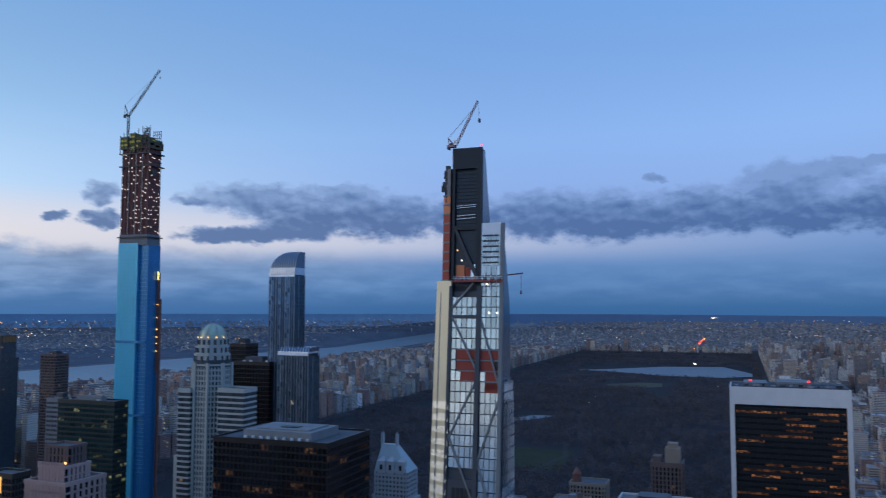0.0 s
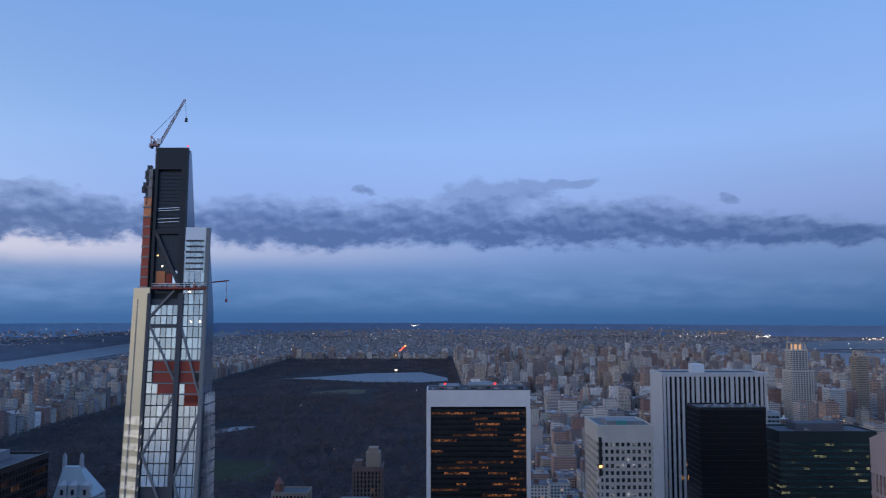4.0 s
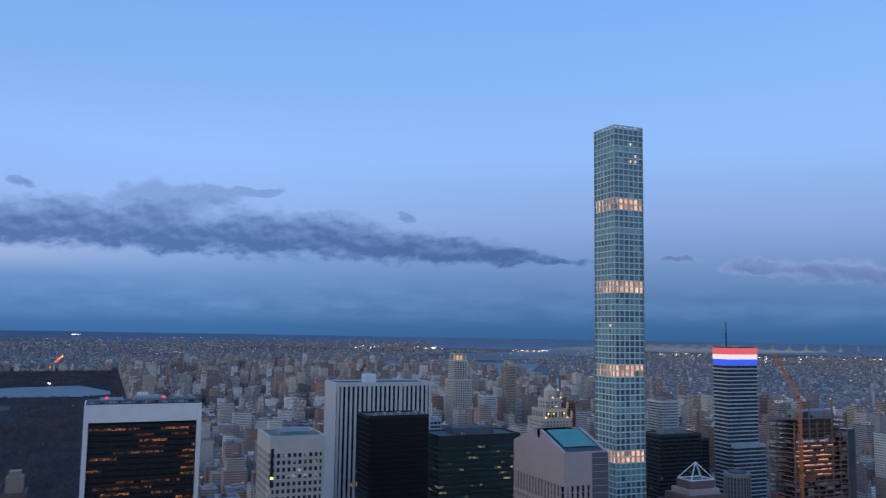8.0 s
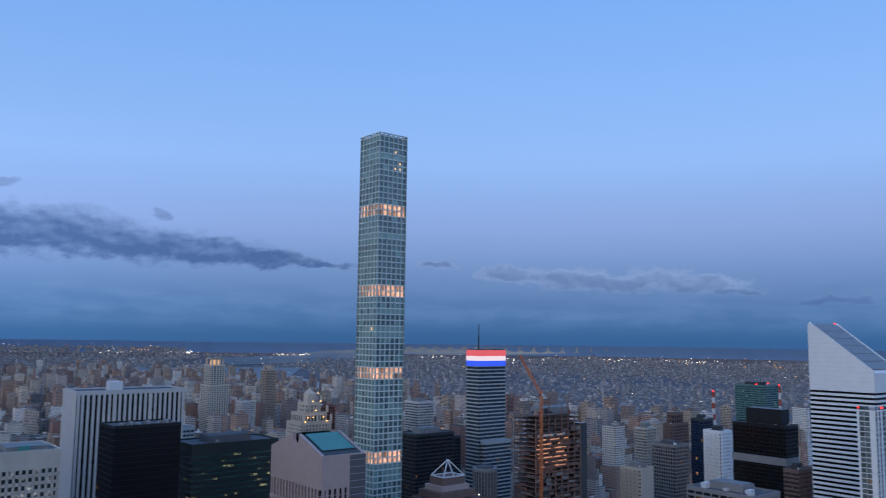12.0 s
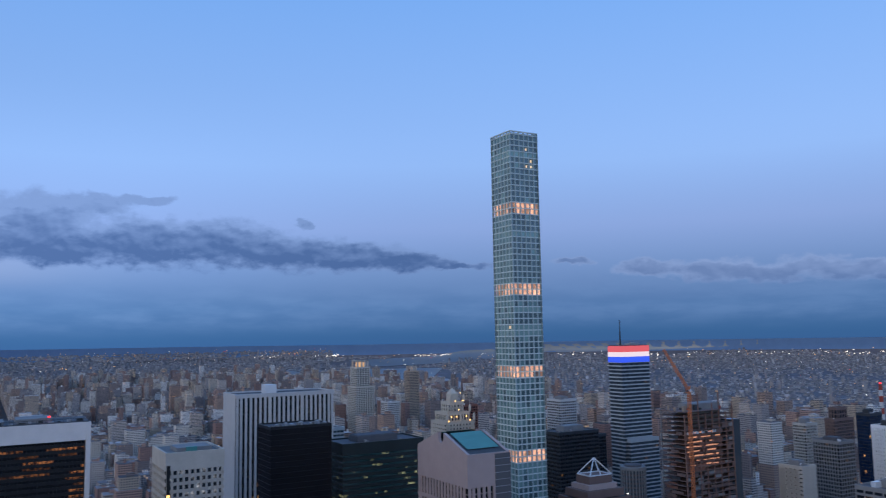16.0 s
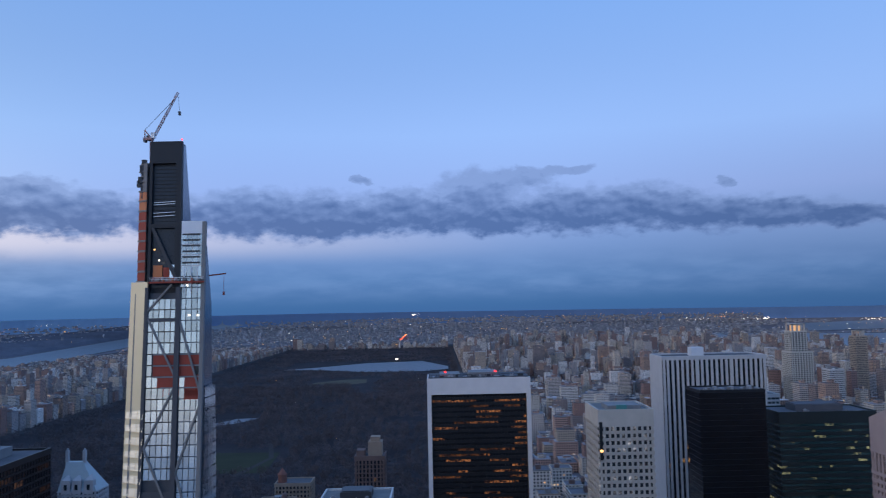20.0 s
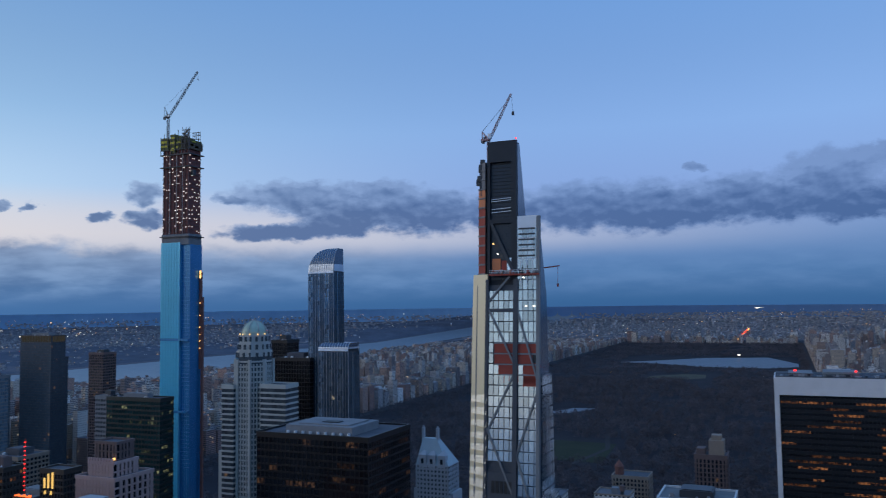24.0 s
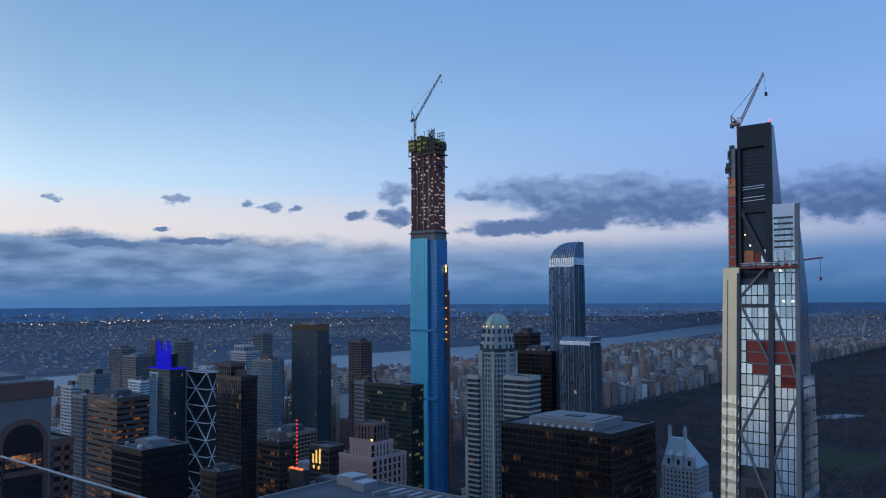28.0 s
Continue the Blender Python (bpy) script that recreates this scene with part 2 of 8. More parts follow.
def block_walls(name, tones, lit=0.035, cell=(3.4, 3.3), light=1.0, roofs=1.0, pane=(0.035, 0.04, 0.05), alike=0.0):
    """Walls of the many small houses: a tone for each house, rows of windows on the upright faces, tar and gravel on the roofs."""
    m = bpy.data.materials.new(name)
    m.use_nodes = True
    n = Nodes(m.node_tree)
    geo = n.add("ShaderNodeNewGeometry")
    chance = geo.outputs["Random Per Island"]
    sp = n.add("ShaderNodeSeparateXYZ")
    n.put(sp.inputs[0], n.add("ShaderNodeTexCoord").outputs["Object"])
    nr = n.add("ShaderNodeSeparateXYZ")
    n.put(nr.inputs[0], geo.outputs["Normal"])
    across = n.math("DIVIDE", n.math("ADD", sp.outputs[0], sp.outputs[1]), cell[0])
    upward = n.math("DIVIDE", sp.outputs[2], cell[1])
    fx, fz = n.math("FRACT", across), n.math("FRACT", upward)
    open_x = n.math("LESS_THAN", n.math("ABSOLUTE", n.math("SUBTRACT", fx, 0.5)), n.math("MULTIPLY_ADD", n.math("FRACT", n.math("MULTIPLY", chance, 13.1)), 0.2, 0.14))
    open_z = n.math("LESS_THAN", n.math("ABSOLUTE", n.math("SUBTRACT", fz, 0.5)), 0.26)
    flat = n.math("GREATER_THAN", n.math("ABSOLUTE", nr.outputs[2]), 0.5)
    window = n.math("MULTIPLY", n.math("MULTIPLY", open_x, open_z), n.math("SUBTRACT", 1.0, flat))
    stops = [((i + 0.001) / len(tones), (*c, 1)) for i, c in enumerate(tones)]
    wall = n.ramp(chance, stops, "CONSTANT")
    where = n.add("ShaderNodeTexCoord").outputs["Object"]
    stain = n.noise(where, 0.08, 5.0, 0.65)[0]
    wall = n.mix(0.45, wall, n.mix(stain, (0.03, 0.03, 0.035, 1), (0.62, 0.56, 0.5, 1)), "MULTIPLY")
    wall = n.mix(0.5, wall, n.mix(1.0, wall, (1.9, 1.9, 1.9, 1), "MULTIPLY"))
    roof = n.ramp(n.math("FRACT", n.math("MULTIPLY", chance, 7.7)), [(0.0, (0.055, 0.05, 0.05, 1)), (0.45, (0.11, 0.10, 0.10, 1)), (0.8, (0.20, 0.185, 0.18, 1)), (1.0, (0.42, 0.40, 0.39, 1))])
    roof = n.mix(0.5, roof, n.mix(stain, (0.02, 0.02, 0.02, 1), (1.0, 1.0, 1.0, 1)), "MULTIPLY")
    roof = n.mix(1.0, roof, (roofs, roofs * 1.02, roofs * 1.08, 1), "MULTIPLY")
    # alike pulls walls and roofs towards one grey: haze put into the colour
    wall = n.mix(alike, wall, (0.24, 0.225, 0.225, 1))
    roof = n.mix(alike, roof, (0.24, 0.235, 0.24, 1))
    wall = n.mix(flat, wall, roof)
    base = n.mix(window, wall, (*pane, 1))
    cells = n.add("ShaderNodeTexWhiteNoise")
    n.put(cells.inputs["Vector"], n.xyz(n.math("FLOOR", across), n.math("FLOOR", upward), n.math("MULTIPLY", chance, 91.0)))
    on = n.math("MULTIPLY", window, n.math("GREATER_THAN", cells.outputs["Value"], 1 - lit))
    node = n.add("ShaderNodeBsdfPrincipled")
    n.put(node.inputs["Base Color"], base)
    n.put(node.inputs["Roughness"], n.math("MULTIPLY_ADD", window, -0.65, 0.85))
    n.put(node.inputs["Specular IOR Level"], n.math("MULTIPLY_ADD", window, 0.4, 0.1))
    n.put(node.inputs["Emission Color"], n.mix(n.math("FRACT", n.math("MULTIPLY", cells.outputs["Value"], 331.0)), (1.0, 0.42, 0.12, 1), (1.0, 0.82, 0.55, 1)))
    n.put(node.inputs["Emission Strength"], n.math("MULTIPLY", on, light))
    n.put(n.add("ShaderNodeOutputMaterial").inputs[0], node.outputs[0])
    m.cycles.emission_sampling = "NONE"
    return m


TAR = surface("roof_tar", (0.10, 0.10, 0.11), 0.85, vary=0.4, scale=0.08)
GRAVEL = surface("roof_gravel", (0.17, 0.17, 0.17), 0.9, vary=0.35, scale=0.1)
STEEL = surface("grey_steel", (0.32, 0.33, 0.35), 0.5, 0.6, vary=0.2)
DARK_STEEL = surface("dark_steel", (0.045, 0.048, 0.055), 0.5, 0.3, vary=0.25)
WHITE_STONE = surface("white_travertine", (0.66, 0.62, 0.60), 0.6, vary=0.12)
MARBLE = surface("white_marble", (0.49, 0.485, 0.48), 0.55, vary=0.15)
LIMESTONE = surface("limestone", (0.46, 0.42, 0.37), 0.8, vary=0.2)
PINK_GRANITE = surface("pink_granite", (0.38, 0.29, 0.275), 0.6, vary=0.12)
GREY_CONCRETE = surface("grey_concrete", (0.21, 0.21, 0.215), 0.8, vary=0.25)
BROWN_STONE = surface("brown_stone", (0.16, 0.11, 0.10), 0.75, vary=0.2)
TAN_BRICK = surface("tan_brick", (0.30, 0.23, 0.18), 0.85, vary=0.2)
RED_BRICK = surface("red_brick", (0.22, 0.10, 0.08), 0.85, vary=0.25)
COPPER = surface("green_copper", (0.06, 0.23, 0.21), 0.55, vary=0.2)
BLACK_METAL = surface("black_cladding", (0.012, 0.012, 0.014), 0.4, 0.2, vary=0.3)
BRONZE = surface("bronze_cladding", (0.05, 0.042, 0.038), 0.45, 0.3, vary=0.25)
ALUMINIUM = surface("brushed_aluminium", (0.76, 0.77, 0.78), 0.45, 0.2, vary=0.08)
GREEN_METAL = surface("dark_green_cladding", (0.020, 0.027, 0.026), 0.45, 0.2, vary=0.25)
PALE_METAL = surface("pale_metal", (0.66, 0.68, 0.71), 0.42, 0.3, vary=0.1)
ORANGE_PAINT = surface("orange_paint", (0.55, 0.17, 0.06), 0.6, vary=0.2)
RED_PAINT = surface("red_oxide_paint", (0.30, 0.045, 0.025), 0.7, vary=0.3)
YELLOW_NET = surface("yellow_netting", (0.62, 0.50, 0.07), 0.8, vary=0.3)
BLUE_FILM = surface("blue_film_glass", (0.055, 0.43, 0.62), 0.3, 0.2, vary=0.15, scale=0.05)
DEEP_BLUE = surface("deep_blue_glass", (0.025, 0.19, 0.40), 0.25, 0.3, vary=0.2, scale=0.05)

GLASS_DARK = panes("dark_glass", (0.014, 0.017, 0.022), 0.008, power=0.13)
GLASS_CHECK = panes("curtained_glass", (0.03, 0.033, 0.04), 0.20, (0.85, 0.9, 1.0), 0.16)
GLASS_DIM = panes("dim_office_glass", (0.012, 0.013, 0.016), 0.16, (1.0, 0.50, 0.24), 0.035)
GLASS_BLACK = panes("black_glass", (0.008, 0.008, 0.010), 0.002, power=0.3, rough=0.15)
GLASS_OFFICE = panes("office_glass", (0.012, 0.012, 0.014), 0.34, (1.0, 0.37, 0.12), 0.13)
GLASS_GREEN = panes("green_glass", (0.02, 0.05, 0.05), 0.12, (0.95, 0.95, 0.45), 0.10)
GLASS_GREY = panes("grey_glass", (0.05, 0.06, 0.07), 0.006, power=0.15)
GLASS_BLUE = panes("blue_glass", (0.16, 0.25, 0.32), 0.006, power=0.15, metal=0.4, rough=0.12)
GLASS_TEAL = panes("teal_glass", (0.15, 0.27, 0.28), 0.002, power=0.3, metal=0.3, rough=0.15, spread=0.7)
GLASS_MIRROR = panes("mirror_glass", (0.62, 0.70, 0.76), 0.0, metal=0.85, rough=0.10, spread=0.35)
WARM_ROOM = panes("lit_floor", (0.34, 0.25, 0.20), 0.97, (1.0, 0.50, 0.30), 0.62, even=True)
RED_LAMP = lamp_glow("red_beacon", (1.0, 0.03, 0.03), 3.0)
WARM_LAMP = lamp_glow("warm_lamp", (1.0, 0.55, 0.18), 2.5)
WHITE_LAMP = lamp_glow("white_lamp", (1.0, 0.92, 0.80), 3.0)


# ---- mesh helpers ----
class Mesh:
    """Collects boxes, prisms and quads, in the coordinates of the thing that they belong to."""

    def __init__(self, origin=(0, 0, 0)):
        self.o, self.v, self.f = origin, [], []

    def poly(self, *points):
        k = len(self.v)
        self.v += [(p[0] - self.o[0], p[1] - self.o[1], p[2] - self.o[2]) for p in points]
        self.f.append(tuple(range(k, k + len(points))))
        return self

    def box(self, x0, x1, y0, y1, z0, z1):
        return self.prism([(x0, y0), (x1, y0), (x1, y1), (x0, y1)], z0, z1)

    def prism(self, ring, z0, z1, top=None):
        """An upright prism over a ring of (x, y); top: another ring of as many points at the upper end."""
        k, m = len(self.v), len(ring)
        ends = [(x, y, z0) for x, y in ring] + [(x, y, z1) for x, y in (top or ring)]
        self.v += [(x - self.o[0], y - self.o[1], z - self.o[2]) for x, y, z in ends]
        self.f += [tuple(k + i for i in reversed(range(m))), tuple(k + m + i for i in range(m))]
        self.f += [(k + i, k + (i + 1) % m, k + m + (i + 1) % m, k + m + i) for i in range(m)]
        return self

    def cone(self, ring, z0, tip):
        k, m = len(self.v), len(ring)
        self.v += [(x - self.o[0], y - self.o[1], z0 - self.o[2]) for x, y in ring] + [tuple(a - b for a, b in zip(tip, self.o))]
        self.f += [tuple(k + i for i in reversed(range(m)))] + [(k + i, k + (i + 1) % m, k + m) for i in range(m)]
        return self

    def bar(self, a, b, w):
        """A square bar of width w from a to b."""
        a, b = Vector(a), Vector(b)
        d = (b - a).normalized()
        s = d.cross(Vector((0, 0, 1)) if abs(d.z) < 0.9 else Vector((1, 0, 0))).normalized() * (w / 2)
        u = d.cross(s).normalized() * (w / 2)
        k = len(self.v)
        for p in (a, b):
            for q in (s + u, s - u, -s - u, -s + u):
                self.v.append(tuple(p + q - Vector(self.o)))
        self.f += [(k + 3, k + 2, k + 1, k), (k + 4, k + 5, k + 6, k + 7)] + [(k + i, k + (i + 1) % 4, k + 4 + (i + 1) % 4, k + 4 + i) for i in range(4)]
        return self

    def data(self, name, material, smooth=False):
        me = bpy.data.meshes.new(name)
        me.from_pydata(self.v, [], self.f)
        me.materials.append(material)
        if smooth:
            me.polygons.foreach_set("use_smooth", [True] * len(me.polygons))
        me.update()
        return me


def disc(x, y, r, n=12, turn=0.0):
    return [(x + r * math.cos(2 * math.pi * i / n + turn), y + r * math.sin(2 * math.pi * i / n + turn)) for i in range(n)]


def thing(name, label, category, at=(0, 0, 0), group=""):
    ob = new(name)
    ob.empty_display_size = 1.0
    ob.location = at
    return tagged(ob, label, category, group)


def part(name, mesh, material, parent, label="", kind="", at=None, smooth=False):
    """One mesh object under a thing or a part. mesh: a Mesh, or finished mesh data to share."""
    data = mesh.data(name, material, smooth) if isinstance(mesh, Mesh) else mesh
    ob = new(name, data)
    ob.parent = parent
    if at is not None:
        ob.location = at
    return tagged(ob, label, "", "", kind)


def setting(name, mesh, material, label="", category=""):
    return tagged(new(name, mesh.data(name, material)), label, category, "", "structure")


# ---- the ground: true out to 3.2 km, drawn in towards 4.7 km beyond ----
def squeeze(x, y, z=0.0):
    """Where a true place of the map stands in the scene: beyond 3.2 km the way is shortened towards the eye, so that it keeps its bearing and its angle below the eye."""
    d = math.hypot(x, y)
    if d < 1.0:
        return (x, y, z)
    drop = d * d / (2 * 7.4e6)
    near = d if d < 3200 else 3200 + 1500 * (1 - math.exp(-(d - 3200) / 1500))
    s = near / d
    return (x * s, y * s, EYE + (z - drop - EYE) * s)


def sheet(name, rings, material, lift=0.0, label="", category="", step=120.0):
    """Flat ground over a map polygon (a strip between two lines of as many points), finely divided and squeezed."""
    m = Mesh()
    a, b = rings
    for i in range(len(a) - 1):
        na = max(1, int(max(math.dist(a[i], a[i + 1]), math.dist(b[i], b[i + 1])) / step))
        nb = max(1, int(math.dist(a[i], b[i]) / step))
        mid = lambda s, t: squeeze(*[(a[i][k] * (1 - s) + a[i + 1][k] * s) * (1 - t) + (b[i][k] * (1 - s) + b[i + 1][k] * s) * t for k in (0, 1)], lift)
        for p in range(na):
            for q in range(nb):
                m.poly(mid(p / na, q / nb), mid((p + 1) / na, q / nb), mid((p + 1) / na, (q + 1) / nb), mid(p / na, (q + 1) / nb))
    return setting(name, m, material, label, category)


ASPHALT = surface("city_ground", (0.055, 0.055, 0.06), 0.9, vary=0.4, scale=0.02, fine=0.2)
FAR_LAND = surface("far_land", (0.135, 0.128, 0.142), 0.95, vary=0.5, scale=0.012, fine=0.06)
PARK_SOIL = surface("park_ground", (0.031, 0.027, 0.031), 0.95, vary=0.5, scale=0.015, fine=0.12)
LAWN = surface("winter_lawn", (0.034, 0.038, 0.022), 0.95, vary=0.35, scale=0.03)
PALE_LAWN = surface("dry_lawn", (0.09, 0.08, 0.055), 0.95, vary=0.3, scale=0.03)
PATH = surface("park_path", (0.045, 0.04, 0.04), 0.9, vary=0.2)
WATER = surface("still_water", (0.20, 0.225, 0.245), 0.42, 0.5, vary=0.12, scale=0.01, fine=0.05, bump=0.05)
POND = surface("dark_still_water", (0.08, 0.095, 0.115), 0.4, 0.4, vary=0.15, scale=0.01, fine=0.05, bump=0.05)
# Distance haze is painted into the blues of the plain and the hills.
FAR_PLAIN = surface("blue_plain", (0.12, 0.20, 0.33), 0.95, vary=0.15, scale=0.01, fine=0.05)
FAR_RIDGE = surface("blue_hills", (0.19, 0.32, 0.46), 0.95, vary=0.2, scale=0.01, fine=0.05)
RIDGE = surface("wooded_ridge", (0.085, 0.095, 0.12), 0.95, vary=0.4, scale=0.01, fine=0.05)


def build_ground():
    m = Mesh()
    dist = [0.5, 300, 800, 1400, 2000, 2600] + [3200 * (11800 / 3200) ** (i / 70) for i in range(71)]
    n = 180
    for j, d in enumerate(dist):
        for i in range(n):
            a = 2 * math.pi * i / n
            m.v.append(squeeze(d * math.sin(a), d * math.cos(a)))
        if j:
            for i in range(n):
                k = (j - 1) * n
                m.f.append((k + i, k + n + i, k + n + (i + 1) % n, k + (i + 1) % n))
    setting("ground", m, FAR_LAND, "dark city ground reaching to the hazy horizon", "ground")


def build_plain():
    """The farthest land, distance haze put into its blue colour: it goes on where the ground ends, rising to wooded
    hills in the west.
    """
    plain, hills = Mesh(), Mesh()
    dist = [11800 * (31000 / 11800) ** (i / 20) for i in range(21)]
    n = 360

    def place(i, d, j):
        a = 2 * math.pi * i / n
        west = min(1.0, max(0.0, (math.cos(a + math.radians(60)) - 0.1) / 0.5))
        hill = (5 + 85 * west) * (1.0 + 0.16 * noise.noise((math.sin(a) * 9, math.cos(a) * 9, 0.4)) + 0.1 * noise.noise((math.sin(a) * 40, math.cos(a) * 40, 0.7)))
        return squeeze(d * math.sin(a), d * math.cos(a), hill * max(0.0, (j - 12) / 8) ** 2)

    for j in range(20):
        for i in range(n):
            (hills if 225 <= i < 342 else plain).poly(place(i, dist[j], j), place(i, dist[j + 1], j + 1), place(i + 1, dist[j + 1], j + 1), place(i + 1, dist[j], j))
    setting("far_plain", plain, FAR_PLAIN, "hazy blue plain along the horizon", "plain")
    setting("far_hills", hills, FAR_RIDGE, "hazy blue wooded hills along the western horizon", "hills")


build_ground()
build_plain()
HUDSON_NEAR = [(-1900, -3000), (-1900, 1500), (-1950, 3200), (-2060, 4400), (-2300, 6400), (-2650, 9800), (-3400, 14500), (-5000, 22000)]
HUDSON_FAR = [(-2800, -3000), (-2780, 1500), (-2680, 3200), (-2480, 4700), (-2950, 7600), (-3500, 11000), (-4500, 16000), (-6500, 23000)]
sheet("city_streets", ([(-1900, -1500), (-1900, 1500), (-1950, 3200), (-2060, 4400), (-2060, 5350)], [(1560, -1500), (1600, 500), (1700, 3000), (1800, 4600), (1900, 5350)]), ASPHALT, 0.25, "dark asphalt of the city streets", "streets")
sheet("river_west", (HUDSON_FAR, HUDSON_NEAR), WATER, 4.0, "wide pale grey-blue river under the dusk sky", "river")
EAST_NEAR = [(1550, -2500), (1600, 500), (1650, 1800), (1700, 3000), (1800, 4600), (2000, 6200)]
EAST_FAR = [(2050, -2500), (2050, 500), (2000, 1800), (2050, 3000), (2500, 4500), (3200, 5600)]
sheet("river_east", (EAST_NEAR, EAST_FAR), WATER, 4.0, "narrow grey-blue river between dense shores", "river")
sheet("bay_east", ([(2900, 6300), (4400, 6700), (6000, 8600), (8500, 10500)], [(3500, 8200), (4900, 8900), (7000, 11600), (11000, 14500)]), WATER, 4.0,
      "pale bay with low islands near the horizon", "bay", 250)
sheet("sound", ([(6900, 8900), (8600, 8700), (10500, 9300), (14000, 11000)], [(12500, 16800), (15500, 16500), (18000, 16800), (21000, 17000)]), WATER, 4.0, "far sheet of pale water near the horizon", "water", 400)
sheet("reservoir", ([(-655, 3370), (-480, 3330), (-290, 3195), (-60, 3185), (36, 3270)], [(-650, 3380), (-520, 3480), (-330, 3690), (-80, 3765), (36, 3420)]), POND, 2.5,
      "long pale reservoir in the dark park", "reservoir", 40)
sheet("park_lake", ([(-520, 1820), (-480, 1830), (-440, 1890)], [(-510, 1860), (-480, 1925), (-430, 1935)]), POND, 1.0, "small pale lake among bare trees", "lake", 30)
sheet("park_ground", ([(-905, 775), (-905, 4930)], [(62, 775), (62, 4930)]), PARK_SOIL, 0.5, "dark brown winter park ground under bare trees", "park")
sheet("great_lawn", ([(-440, 2740), (-300, 2720), (-250, 2760)], [(-430, 2800), (-330, 2900), (-260, 2890)]), PALE_LAWN, 0.9, "dry yellow-green lawn with a pale edge", "lawn", 40)
sheet("meadow", ([(-430, 1300), (-280, 1290)], [(-440, 1480), (-290, 1470)]), LAWN, 0.9, "dark green lawn between bare trees", "lawn", 40)
PATHS = [[(-330, 1250), (-300, 1420), (-330, 1560), (-300, 1700)], [(-120, 1330), (-60, 1430), (-20, 1560), (0, 1660)], [(-700, 1500), (-600, 1600), (-560, 1720)]]
for line in PATHS:
    sheet("park_drive", (line, [(x + 9, y) for x, y in line]), PATH, 1.0, "pale curving park drive between trees", "drive", 60)


def build_ridges():
    """The low wooded heights beyond the western river and along the far horizon."""
    m = Mesh()
    line = [(-2950, -2500), (-2900, 1500), (-2790, 3300), (-2560, 4800), (-3010, 7700), (-3560, 11200), (-4600, 16200), (-6600, 23200)]
    for (xa, ya), (xb, yb) in zip(line, line[1:]):
        n = max(2, int(math.dist((xa, ya), (xb, yb)) / 150))
        for i in range(n):
            p = [(xa + (xb - xa) * s, ya + (yb - ya) * s) for s in (i / n, (i + 1) / n)]
            h = [(0.03 + 0.97 * min(1, max(0, (y - 4500) / 3000))) * 45 + (0.03 + 0.97 * min(1, max(0, (y - 4500) / 3000))) * 40 * noise.noise((x * 0.0011, y * 0.0011, 0.3)) + 12 * noise.noise((x * 0.006, y * 0.006, 0.8)) for x, y in p]
            for (x0, t0), (x1, t1) in zip(((0, 0), (60, 0.8), (300, 1.0), (900, 0.3)), ((60, 0.8), (300, 1.0), (900, 0.3), (1500, 0.0))):
                m.poly(squeeze(p[0][0] - x0, p[0][1], 1 + h[0] * t0), squeeze(p[1][0] - x0, p[1][1], 1 + h[1] * t0),
                       squeeze(p[1][0] - x1, p[1][1], 1 + h[1] * t1), squeeze(p[0][0] - x1, p[0][1], 1 + h[0] * t1))
    setting("ridge_west", m, RIDGE, "low dark wooded cliffs beyond the river", "ridge")


build_ridges()


# ---- the roof terrace under the camera ----
DECK = EYE - 1.62
setting("terrace_floor", Mesh().box(-26, 26, -14, 1.35, DECK - 0.5, DECK), GREY_CONCRETE, "grey paved roof terrace floor", "floor")
setting("terrace_tower", Mesh().box(-25, 25, -13, 1.25, 0, DECK - 0.5), LIMESTONE, "limestone tower under the terrace", "building")


# ---- towers ----
def roof_clutter(root, x0, x1, y0, y1, h, o, seed, big=True):
    """Plant rooms, ducts, cooling units and tanks on a flat roof."""
    rnd = random.Random(seed)
    w, d = x1 - x0, y1 - y0
    if big:
        a, b = x0 + w * rnd.uniform(0.2, 0.3), x1 - w * rnd.uniform(0.2, 0.3)
        c, e = y0 + d * 0.25, y1 - d * 0.2
        k = rnd.uniform(3, 6)
        part("plant_room", Mesh(o).box(a, b, c, e, h, h + k).box(a + 1, b - 1, c + 1, e - 1, h + k, h + k + 0.5), rnd.choice([GREY_CONCRETE, DARK_STEEL, TAR, BROWN_STONE]), root)
    for i in range(rnd.randint(3, 6)):
        x, y, s = rnd.uniform(x0 + 2, x1 - 4), rnd.uniform(y0 + 1.5, y0 + d * 0.24), rnd.uniform(1.0, 2.2)
        part("cooling_unit", Mesh(o).box(x, x + s, y, y + s, h, h + s * 0.8).prism(disc(x + s / 2, y + s / 2, s * 0.4, 8), h + s * 0.8, h + s), rnd.choice([STEEL, PALE_METAL, GREY_CONCRETE]), root)


